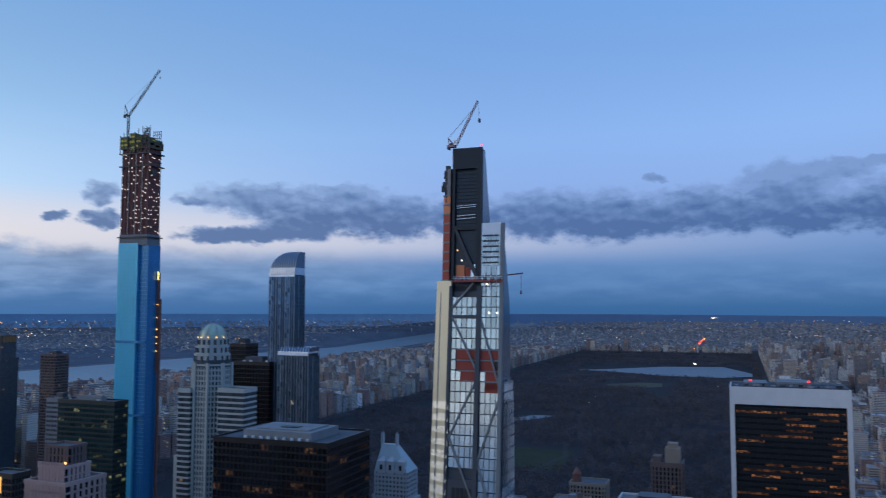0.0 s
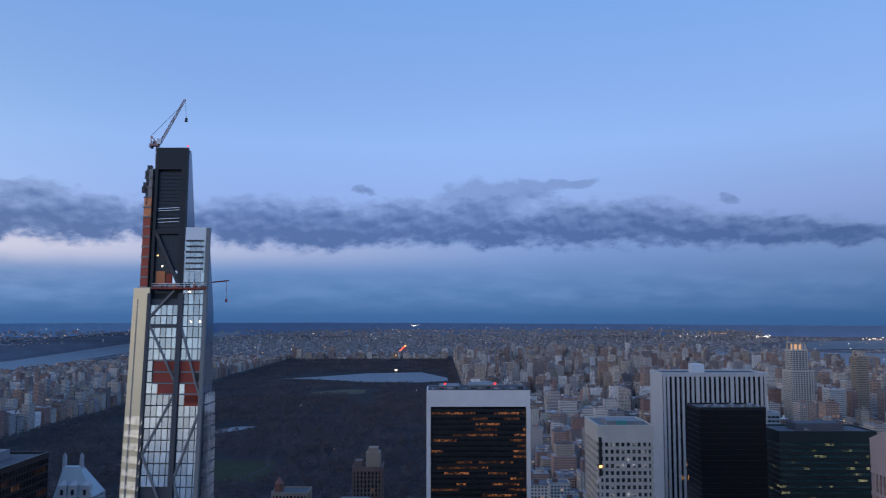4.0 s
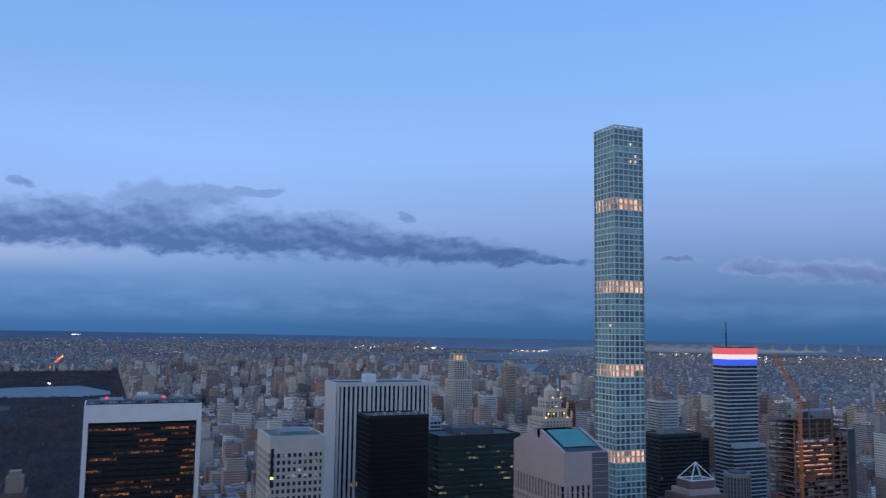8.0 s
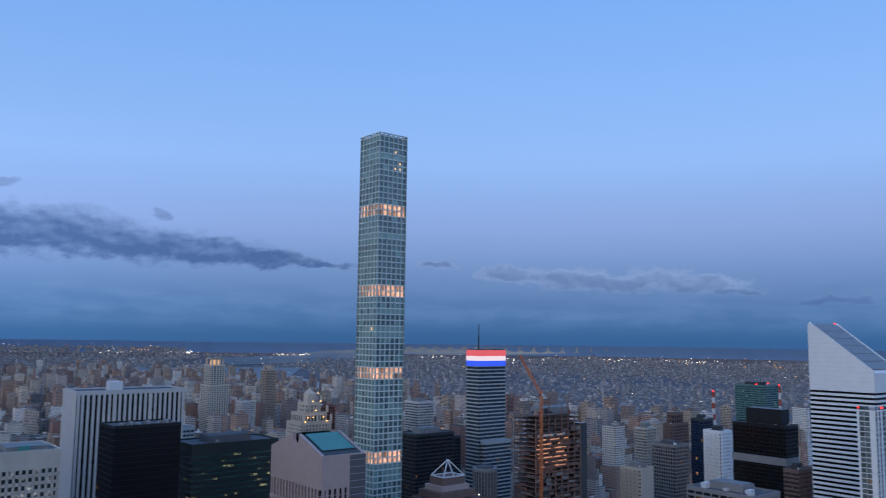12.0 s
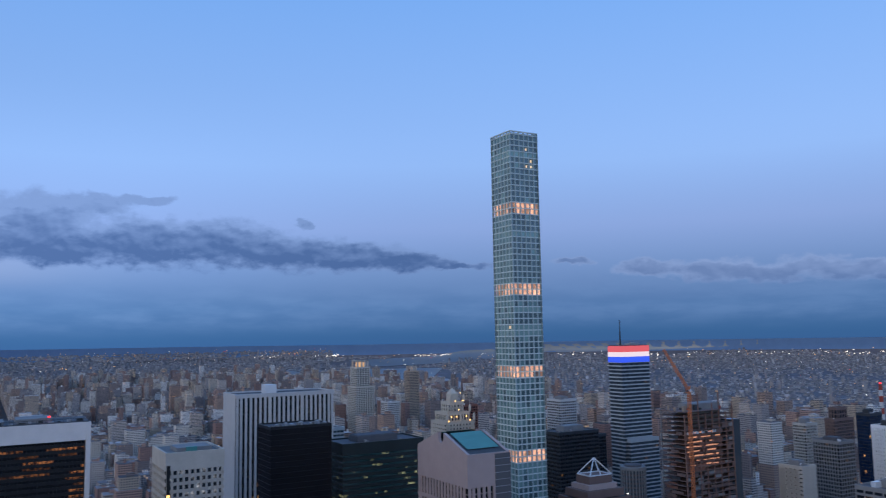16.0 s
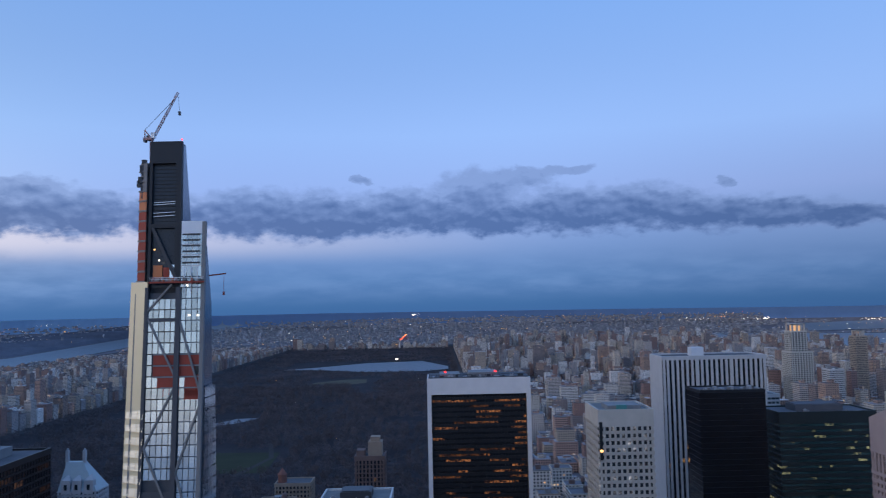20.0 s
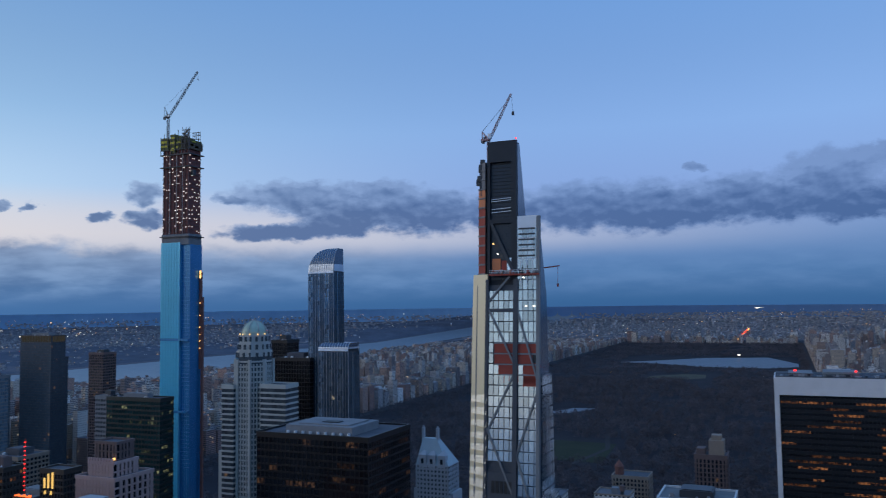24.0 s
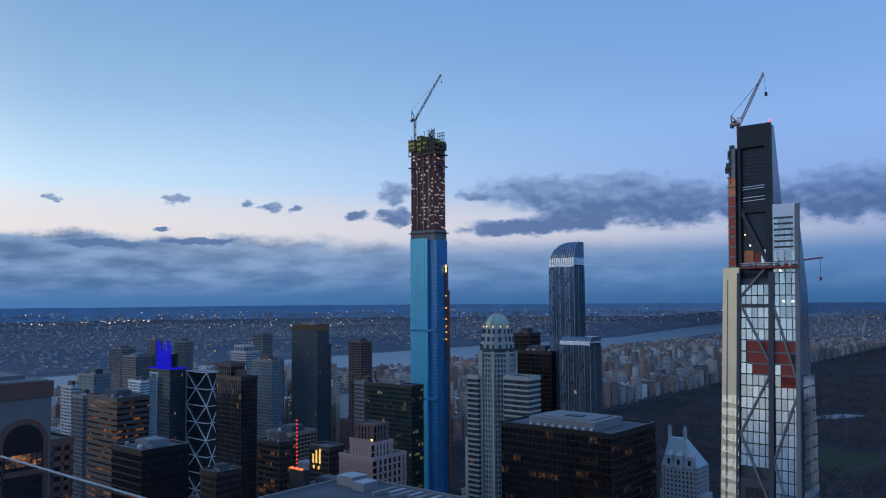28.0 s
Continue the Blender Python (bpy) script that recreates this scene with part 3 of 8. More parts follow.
def tower(name, label, x0, x1, y0, y1, h, wall, glass, nx=8, ny=8, fl=3.7, pw=0.8, sh=1.2, base=0.0, proud=0.35, cap=3.0, pent=True,
          category="skyscraper", group="", roof=TAR, deep=0.0, root=None, runs=None):
    """A straight tower: a core, panes of glass floor by floor, piers and floor bands standing proud of them, a capped parapet and plant on the roof.
    deep: how far the bands stand back behind the piers."""
    cx, cy = (x0 + x1) / 2, (y0 + y1) / 2
    o = (cx, cy, base)
    root = root or thing(name, label, category, o, group)
    o = tuple(root.location)
    D = math.hypot(cx, cy)
    seen = max(base, EYE - 0.27 * D)
    top = h - cap
    floors = max(1, int((top - base) / fl))
    fl = (top - base) / floors
    part("core", Mesh(o).box(x0 + 0.3, x1 - 0.3, y0 + 0.3, y1 - 0.3, base, h - 1.7), wall, root)
    # glass, a pane a bay and floor
    g = Mesh(o)
    chance = random.Random(int(x0 + h * 3))
    wx, wy = (x1 - x0) / nx, (y1 - y0) / ny
    first = max(0, int((seen - base) / fl) - 1)
    for k in range(floors):
        za, zb = base + k * fl, base + (k + 1) * fl
        if k < first:
            if k % 6 == 0:
                zb = base + min(k + 6, first) * fl
                g.poly((x0, y0, za), (x1, y0, za), (x1, y0, zb), (x0, y0, zb)).poly((x0, y1, za), (x0, y0, za), (x0, y0, zb), (x0, y1, zb))
                g.poly((x1, y0, za), (x1, y1, za), (x1, y1, zb), (x1, y0, zb)).poly((x1, y1, za), (x0, y1, za), (x0, y1, zb), (x1, y1, zb))
            continue
        cuts = {}
        for key, m in (("x", nx), ("y", ny)):
            cuts[key] = [0]
            while cuts[key][-1] < m:
                cuts[key].append(min(m, cuts[key][-1] + (chance.randint(*runs) if runs else 1)))
        for i, j in zip(cuts["x"], cuts["x"][1:]):
            xa, xb = x0 + i * wx, x0 + j * wx
            g.poly((xa, y0, za), (xb, y0, za), (xb, y0, zb), (xa, y0, zb))
            g.poly((xb, y1, za), (xa, y1, za), (xa, y1, zb), (xb, y1, zb))
        for i, j in zip(cuts["y"], cuts["y"][1:]):
            ya, yb = y0 + i * wy, y0 + j * wy
            g.poly((x0, yb, za), (x0, ya, za), (x0, ya, zb), (x0, yb, zb))
            g.poly((x1, ya, za), (x1, yb, za), (x1, yb, zb), (x1, ya, zb))
    part("glazing", g, glass, root, kind="stuff")
    p = proud
    if pw > 0:
        pier = Mesh().box(-pw / 2, pw / 2, -p, 0.1, 0, top - base).data("pier", wall)
        side = Mesh().box(-p, 0.1, -pw / 2, pw / 2, 0, top - base).data("pier", wall)
        edge = Mesh().box(-0.1, p, -pw / 2, pw / 2, 0, top - base).data("pier", wall)
        for i in range(nx + 1):
            part("pier", pier, wall, root, at=(x0 + i * wx - o[0] + (pw / 2 if i == 0 else -pw / 2 if i == nx else 0), y0 - o[1], base - o[2]))
        for i in range(1, ny + 1):
            y = y0 + i * wy - o[1] - (pw / 2 if i == ny else 0)
            if x0 > 0 or x1 > 0 and x0 > -50:
                part("pier", side, wall, root, at=(x0 - o[0], y, base - o[2]))
            else:
                part("pier", edge, wall, root, at=(x1 - o[0], y, base - o[2]))
    if sh > 0:
        q = p - deep
        ring = Mesh()
        for a in ((x0 - q, x1 + q, y0 - q, y0 + 0.1), (x0 - q, x1 + q, y1 - 0.1, y1 + q), (x0 - q, x0 + 0.1, y0 + 0.1, y1 - 0.1), (x1 - 0.1, x1 + q, y0 + 0.1, y1 - 0.1)):
            ring.box(a[0] - o[0], a[1] - o[0], a[2] - o[1], a[3] - o[1], 0, sh)
        data = ring.data("floor_band", wall)
        for k in range(first, floors):
            part("floor_band", data, wall, root, at=(0, 0, base + k * fl - o[2]))
    # cap and roof
    q = p + 0.05
    c = Mesh(o)
    for a in ((x0 - q, x1 + q, y0 - q, y0 + 0.5), (x0 - q, x1 + q, y1 - 0.5, y1 + q), (x0 - q, x0 + 0.5, y0 + 0.5, y1 - 0.5), (x1 - 0.5, x1 + q, y0 + 0.5, y1 - 0.5)):
        c.box(*a, top, h)
    part("parapet", c, wall, root)
    part("roof", Mesh(o).box(x0 + 0.5, x1 - 0.5, y0 + 0.5, y1 - 0.5, h - 1.6, h - 1.0), roof, root)
    if pent:
        roof_clutter(root, x0 + 2, x1 - 2, y0 + 2, y1 - 2, h - 1.0, o, int(x0 * 7 + h))
    return root


def beacon(root, x, y, z, size=0.9, material=RED_LAMP, name="beacon"):
    """A small lamp on a short post."""
    o = tuple(root.location)
    lamp = part(name, Mesh(o).prism(disc(x, y, size, 8), z + 0.8, z + 0.8 + size * 1.4), material, root, "glowing lamp")
    part("post", Mesh(o).bar((x, y, z - 0.5), (x, y, z + 0.9), 0.25), STEEL, root)
    return lamp


# white-framed black glass tower with a sloping foot
solow = tower("office_tower", "white travertine tower with black glass and lit office floors", -5.5, 58.5, 551, 585, 210, BLACK_METAL, GLASS_OFFICE, 30, 10, 3.6, 0.3, 2.1, cap=11, proud=0.25, pent=False, roof=GRAVEL, runs=(2, 9), deep=0.1)
o = tuple(solow.location)
for xa, xb in ((-8.6, -5.8), (58.8, 61.5)):
    part("side_frame", Mesh(o).box(xa, xb, 549, 587, 0, 210), WHITE_STONE, solow, "white travertine edge frame")
part("crown_frame", Mesh(o).box(-5.8, 58.8, 549.4, 586.6, 199.2, 210.2), WHITE_STONE, solow, "white travertine top band")
part("roof_edge", Mesh(o).box(-7.6, 60.5, 550, 586, 210.2, 210.8), TAR, solow)
part("plant_room", Mesh(o).box(0, 14, 556, 580, 210.8, 212.4).box(20, 40, 556, 578, 210.8, 213.4), GREY_CONCRETE, solow)
for i in range(15):
    x = -7.2 + i * 4.8
    part("rail_post", Mesh(o).box(x, x + 0.25, 550.2, 550.45, 210.8, 212.6), DARK_STEEL, solow)
part("rail", Mesh(o).box(-7.2, 60.3, 550.2, 550.4, 212.4, 212.65), DARK_STEEL, solow)
for x in (4, 38):
    beacon(solow, x, 553, 213.0, 0.7)
for i in range(12):
    x = -5 + i * 5.3
    part("roof_unit", Mesh(o).box(x, x + 1.6 + (i % 3), 551, 553 + i % 2, 210.8, 211.4 + 0.4 * (i % 4)), DARK_STEEL if i % 2 else STEEL, solow, "small roof unit")

# marble tower with bold vertical piers
GREY_MARBLE = surface("weathered_marble", (0.46, 0.455, 0.46), 0.6, vary=0.15)
gm = tower("office_tower", "white marble tower with bold vertical piers and dark bays", 180, 263, 651, 687, 215, GREY_MARBLE, GLASS_DARK, 21, 9, 3.7, 1.9, 0, cap=3.2, proud=0.9, roof=TAR, pent=False)
o = tuple(gm.location)
for k in (7, 14):
    part("wide_pier", Mesh(o).box(180 + k * 3.952 - 1.3, 180 + k * 3.952 + 1.3, 649.9, 651, 0, 212), MARBLE, gm)
part("west_wall", Mesh(o).box(179.0, 179.6, 651, 687, 0, 212), GREY_MARBLE, gm, "plain marble flank")
part("water_tank_house", Mesh(o).box(207, 217, 662, 672, 214, 221), PALE_METAL, gm, "pale plant house")

# black stepped tower in front of it
black = tower("office_tower", "black bronze-glass tower with a plain dark shaft", 170.8, 214.4, 533, 562, 200.5, BLACK_METAL, GLASS_BLACK, 24, 12, 3.6, 0, 0.2, cap=2.0, proud=0.05, pent=False)
o = tuple(black.location)
for i in range(14):
    x = 172 + i * 2.95 + 0.8 * math.sin(i * 2.3)
    part("roof_plant", Mesh(o).box(x, x + 2.0, 535, 538 + i % 3, 199.4, 200.9 + 0.5 * (i % 4)), STEEL if i % 2 else GRAVEL, black, "grey roof plant")

# limestone tower with punched windows
p712 = tower("stone_tower", "pale limestone tower with square punched windows and a plain top", 92.4, 124, 474, 514, 197, LIMESTONE, GLASS_CHECK, 10, 9, 4.0, 1.25, 1.75, cap=10, proud=0.5, pent=False, roof=GRAVEL)
o = tuple(p712.location)
part("top_slot", Mesh(o).box(92.5, 94.3, 473.2, 474, 168, 190), BLACK_METAL, p712, "dark recessed corner slot")
part("plant_room", Mesh(o).box(99, 119, 480, 498, 195, 198.5), GREY_CONCRETE, p712)
part("roof_tank", Mesh(o).box(104, 110, 478, 480, 196, 199), COPPER, p712, "greenish roof plant")
lamp = beacon(p712, 93.4, 473.0, 172, 0.9, WARM_LAMP, "floodlight")

# dark green glass office block
tower("office_tower", "dark green granite tower with lit window bands", 226, 291, 541, 575, 184, GREEN_METAL, GLASS_GREEN, 34, 16, 3.9, 0.0, 2.3, cap=8, proud=0.2, runs=(1, 4))

# slender concrete tower
T0 = (371.3, 399.8, 533.5, 562.0)


def slender_tower():
    x0, x1, y0, y1 = T0
    o = ((x0 + x1) / 2, (y0 + y1) / 2, 0)
    root = thing("slender_tower", "very tall slender white concrete tower with square windows", "skyscraper", o)
    fl, n, foot, top = 4.75, 89, 1.5, 427.0
    w = (x1 - x0) / 6
    opens = (76, 75, 62, 61, 48, 47, 34, 33)
    rnd = random.Random(432)
    part("core", Mesh(o).box(x0 + 4, x1 - 4, y0 + 4, y1 - 4, 0, 424), GREY_CONCRETE, root)
    part("roof", Mesh(o).box(x0 + 1.1, x1 - 1.1, y0 + 1.1, y1 - 1.1, 424.6, 425.4), GRAVEL, root)
    kinds = (TOWER_PANE, DARK_PANE, PALE_PANE)
    south = [Mesh().poly((-w / 2, 0, 0), (w / 2, 0, 0), (w / 2, 0, fl), (-w / 2, 0, fl)).data("pane", m) for m in kinds]
    west = [Mesh().poly((0, w / 2, 0), (0, -w / 2, 0), (0, -w / 2, fl), (0, w / 2, fl)).data("pane", m) for m in kinds]
    lower = [Mesh(o), Mesh(o), Mesh(o)]
    back, warm = Mesh(o), Mesh(o)
    for k in range(n):
        za, zb = foot + k * fl, foot + (k + 1) * fl
        floor_kind = rnd.choices((0, 1, 2), (0.62, 0.20, 0.18) if k > 40 else (0.6, 0.05, 0.35))[0]
        for i in range(6):
            xa, ya = x0 + i * w, y0 + i * w
            if k in opens:
                warm.poly((xa, y0 + 2.5, za), (xa + w, y0 + 2.5, za), (xa + w, y0 + 2.5, zb), (xa, y0 + 2.5, zb))
                warm.poly((x0 + 2.5, ya + w, za), (x0 + 2.5, ya, za), (x0 + 2.5, ya, zb), (x0 + 2.5, ya + w, zb))
                continue
            a, b = (floor_kind if rnd.random() < 0.86 else rnd.choice((0, 1, 2)) for _ in range(2))
            # South panes swap teal for dark teal: their duller reflection is painted in.
            if k >= 64:
                part("pane", south[max(1, a) if floor_kind < 2 else a], None, root, at=(xa + w / 2 - o[0], y0 + 0.7 - o[1], za))
                part("pane", west[b], None, root, at=(x0 + 0.7 - o[0], ya + w / 2 - o[1], za))
            else:
                lower[max(1, a) if floor_kind < 2 and rnd.random() < 0.6 else a].poly((xa, y0 + 0.7, za), (xa + w, y0 + 0.7, za), (xa + w, y0 + 0.7, zb), (xa, y0 + 0.7, zb))
                lower[b].poly((x0 + 0.7, ya + w, za), (x0 + 0.7, ya, za), (x0 + 0.7, ya, zb), (x0 + 0.7, ya + w, zb))
            back.poly((xa + w, y1 - 0.7, za), (xa, y1 - 0.7, za), (xa, y1 - 0.7, zb), (xa + w, y1 - 0.7, zb))
            back.poly((x1 - 0.7, ya, za), (x1 - 0.7, ya + w, za), (x1 - 0.7, ya + w, zb), (x1 - 0.7, ya, zb))
    for m, material in zip(lower, kinds):
        part("glazing", m, material, root, kind="stuff")
    part("glazing", back, GLASS_TEAL, root, kind="stuff")
    part("lit_floor", warm, WARM_ROOM, root, "open plant floors lit warm from inside", kind="stuff")
    pier = Mesh().box(-0.55, 0.55, -0.55, 0.55, 0, top).data("pier", surface("teal_grey_pier", (0.33, 0.42, 0.42), 0.6, vary=0.12))
    for i in range(7):
        for x, y in {(x0 + i * w, y0), (x0, y0 + i * w), (x0 + i * w, y1), (x1, y0 + i * w)}:
            x, y = min(max(x, x0 + 0.62), x1 - 0.62), min(max(y, y0 + 0.62), y1 - 0.62)
            part("pier", pier, None, root, at=(x - o[0], y - o[1], 0))
    ring = Mesh()
    for a in ((x0, x1, y0, y0 + 1.1), (x0, x1, y1 - 1.1, y1), (x0, x0 + 1.1, y0 + 1.1, y1 - 1.1), (x1 - 1.1, x1, y0 + 1.1, y1 - 1.1)):
        ring.box(a[0] - o[0], a[1] - o[0], a[2] - o[1], a[3] - o[1], -0.42, 0.42)
    ring = ring.data("floor_beam", surface("pale_beam", (0.56, 0.63, 0.62), 0.6, vary=0.12))
    for k in range(1, n + 1):
        part("floor_beam", ring, None, root, at=(0, 0, foot + k * fl))
    part("roof_beam", ring, None, root, "pale concrete roof edge", at=(0, 0, 426.7))
    for i, k, face in ((3, 86, 0), (4, 84, 0), (3, 83, 0), (4, 83, 0), (1, 55, 1)):
        z = foot + k * fl + 1.2
        lamp = Mesh(o).box(x0 + i * w + 1.6, x0 + i * w + 3.2, y0 + 0.5, y0 + 0.66, z, z + 2) if face == 0 else Mesh(o).box(x0 + 0.5, x0 + 0.66, y0 + i * w + 1.2, y0 + i * w + 3.4, z, z + 2.4)
        part("lit_window", lamp, LANTERN_ROOM, root, "window lit warm from inside")
    return root


TOWER_PANE = panes("teal_pane", (0.20, 0.33, 0.33), 0.0, metal=0.35, rough=0.15, spread=0.5, single=True)
DARK_PANE = panes("dark_teal_pane", (0.125, 0.195, 0.21), 0.0, metal=0.3, rough=0.12, spread=0.5, single=True)
PALE_PANE = panes("pale_teal_pane", (0.26, 0.42, 0.40), 0.0, metal=0.3, rough=0.2, spread=0.25, single=True)
LANTERN_ROOM = lamp_glow("warm_window", (1.0, 0.72, 0.46), 0.9)
slender_tower()


# pink granite tower with a broken gable
SLATE_CORNER = panes("grey_corner_glass", (0.10, 0.10, 0.11), 0.0, metal=0.2, rough=0.2)


def gable_tower():
    x0, x1, y0, y1 = 260, 290, 427, 490
    root = tower("gable_tower", "pink granite tower with a broken gable and green copper roof", x0, x1, y0, y1, 168, PINK_GRANITE, GLASS_DARK, 8, 16, 4.0, 1.9, 0.5, cap=1.0, proud=0.7, pent=False, deep=0.6)
    o = tuple(root.location)
    eave, apex, ym = 187.0, 198.0, (y0 + y1) / 2
    for k in range(14):
        z = 156 - k * 4.4
        part("window_band", Mesh(o).box(x0 - 0.75, x1 + 0.75, y0 - 0.75, y1 + 0.75, z - 2.2, z), PINK_GRANITE, root, "pink granite band between windows")
    part("frieze", Mesh(o).box(x0 - 0.6, x1 + 0.6, y0 - 0.6, y1 + 0.6, 168, eave), PINK_GRANITE, root)
    for xa in (x0 - 0.6, x1 - 1.4):
        m = Mesh(o)
        ring = [(y0 - 0.6, eave), (ym - 3.4, apex - 0.4), (ym - 3.4, apex - 4), (ym - 2.6, apex - 6), (ym, apex - 7.2), (ym + 2.6, apex - 6), (ym + 3.4, apex - 4), (ym + 3.4, apex - 0.4), (y1 + 0.6, eave)]
        f = [(xa, y, z) for y, z in ring]
        b = [(xa + 2, y, z) for y, z in ring]
        m.poly(*reversed(f)).poly(*b)
        for i in range(len(ring)):
            j = (i + 1) % len(ring)
            m.poly(f[i], f[j], b[j], b[i])
        part("gable", m, PINK_GRANITE, root, "pink granite gable with a round notch")
    for s, ya in ((-1, y0 - 0.4), (1, y1 + 0.4)):
        m = Mesh(o)
        yb = ym + s * 4.5
        a, b = (x0 + 3.5, ya - s * 6, eave + 2.4), (x1 - 3, ya - s * 6, eave + 2.4)
        c, d = (x1 - 3, yb, apex - 0.7), (x0 + 3.5, yb, apex - 0.7)
        m.poly(*((a, b, c, d) if s < 0 else (d, c, b, a)))
        part("copper_roof", m, COPPER, root, "green copper roof slope")
        part("roof_border", Mesh(o).poly(*[(x, y, z - 0.35) for x, y, z in (((x0 + 1.2, ya, eave), (x1 - 1.2, ya, eave), (x1 - 1.2, yb, apex - 1.1), (x0 + 1.2, yb, apex - 1.1)) if s < 0 else
                                                                     ((x0 + 1.2, yb, apex - 1.1), (x1 - 1.2, yb, apex - 1.1), (x1 - 1.2, ya, eave), (x0 + 1.2, ya, eave)))]), DARK_STEEL, root)
    part("ridge_box", Mesh(o).box(x0 + 3, x1 - 3, ym - 4.6, ym + 4.6, eave - 3, apex - 6), DARK_STEEL, root)
    part("glass_corner", Mesh(o).box(x1 - 10.5, x1 + 0.9, y0 - 0.95, y0 + 6, 60, eave - 0.8), SLATE_CORNER, root, "slim grey glass corner bay")
    for k in range(16):
        part("corner_joint", Mesh(o).box(x1 - 10.6, x1 + 1.0, y0 - 1.05, y0 - 0.9, 120 + k * 4.2, 120.35 + k * 4.2), STEEL, root)
    return root


gable_tower()
# striped tower with a crown in three colours
BAND_METAL = surface("banded_metal", (0.40, 0.43, 0.45), 0.45, 0.2, vary=0.12)


def striped_tower():
    x0, x1, y0, y1 = 634, 676, 700, 722
    root = tower("striped_tower", "dark glass tower with white floor bands and a lit crown", x0, x1, y0, y1, 225.2, BAND_METAL, GLASS_GREY, 16, 10, 4.2, 0, 1.5, cap=0.5, proud=0.3, pent=False)
    o = tuple(root.location)
    for name, za, zb, m in (("blue_band", 225.2, 231.6, lamp_glow("blue_light", (0.05, 0.13, 1.0), 0.9)), ("white_band", 231.6, 237, lamp_glow("white_light", (1.0, 0.86, 0.95), 0.85)), ("red_band", 237, 244, lamp_glow("red_light", (0.95, 0.16, 0.20), 0.75))):
        part(name, Mesh(o).box(x0 - 0.4, x1 + 0.4, y0 - 0.4, y1 + 0.4, za, zb), m, root, "glowing crown band")
    part("roof", Mesh(o).box(x0, x1, y0, y1, 244, 244.8), TAR, root)
    part("mast", Mesh(o).bar((x0 + 8, y0 + 10, 244.8), (x0 + 8, y0 + 10, 261), 1.2).bar((x0 + 8, y0 + 10, 261), (x0 + 8, y0 + 10, 274), 0.7), DARK_STEEL, root, "thin dark mast")
    part("plant", Mesh(o).box(x0 + 22, x0 + 36, y0 + 8, y0 + 18, 244.8, 247), STEEL, root)
    tower("striped_annex", "", x0 + 3, x1 + 4, y0 - 6, y0 - 1, 140, BAND_METAL, GLASS_GREY, 18, 2, 4.2, 0, 1.5, cap=4, proud=0.3, pent=False, root=root)


striped_tower()


# white banded tower with a sloping top
PANEL_SEAM = surface("panel_seam", (0.60, 0.61, 0.62), 0.5, 0.2, vary=0.1)


def wedge_tower():
    x0, x1, y0, y1 = 666, 715, 275, 326
    root = tower("wedge_tower", "white aluminium tower with dark window bands and a slanted roof", x0, x1, y0, y1, 220, ALUMINIUM, GLASS_BLACK, 14, 14, 3.75, 0, 1.95, cap=0.5, proud=0.15, pent=False)
    o = tuple(root.location)
    m = Mesh(o)
    a, b = 235.0, 273.6
    lo, hi = y0 - 0.2, y1 + 0.2
    ya = y1 - 1.5
    prof = [(lo, 220), (hi, 220), (hi, b), (ya, b), (lo, a)]
    w, e = [(x0 - 0.2, y, z) for y, z in prof], [(x1 + 0.2, y, z) for y, z in prof]
    m.poly(*reversed(w)).poly(*e)
    for i in range(5):
        j = (i + 1) % 5
        m.poly(w[i], w[j], e[j], e[i])
    part("wedge_top", m, ALUMINIUM, root, "plain slanted aluminium top")
    s = Mesh(o)
    s.poly((x0 + 3, lo + 2, a + 2.7), (x1 - 3, lo + 2, a + 2.7), (x1 - 3, ya - 1, b + 0.4), (x0 + 3, ya - 1, b + 0.4))
    part("roof_slope", s, surface("slope_panel", (0.22, 0.23, 0.25), 0.55, 0.2, vary=0.3, scale=0.2), root, "grey slanted roof panel")
    for x in (x0 - 0.2, x1 - 1.0):
        part("roof_rail", Mesh(o).bar((x + 0.6, lo, a + 0.7), (x + 0.6, ya, b + 0.9), 1.3), ALUMINIUM, root)
    for k in range(1, 15):
        z = 220 + k * 3.75
        back = lo if z < a else lo + (ya - lo) * (z - a) / (b - a) + 1.2
        part("panel_joint", Mesh(o).box(x0 - 0.28, x0 - 0.19, back, hi, z, z + 0.16), PANEL_SEAM, root)
    for k in range(1, 6):
        y = lo + 2 + (ya - lo - 3) * k / 6
        z = a + 2.9 + (b - a - 2.3) * k / 6
        part("slope_joint", Mesh(o).box(x0 + 3, x1 - 3, y - 0.2, y + 0.2, z - 0.3, z + 0.25), STEEL, root)
    beacon(root, x0 + 2, hi - 1, b, 0.5, WHITE_LAMP)
    beacon(root, x1 - 2, hi - 1, b, 0.7)


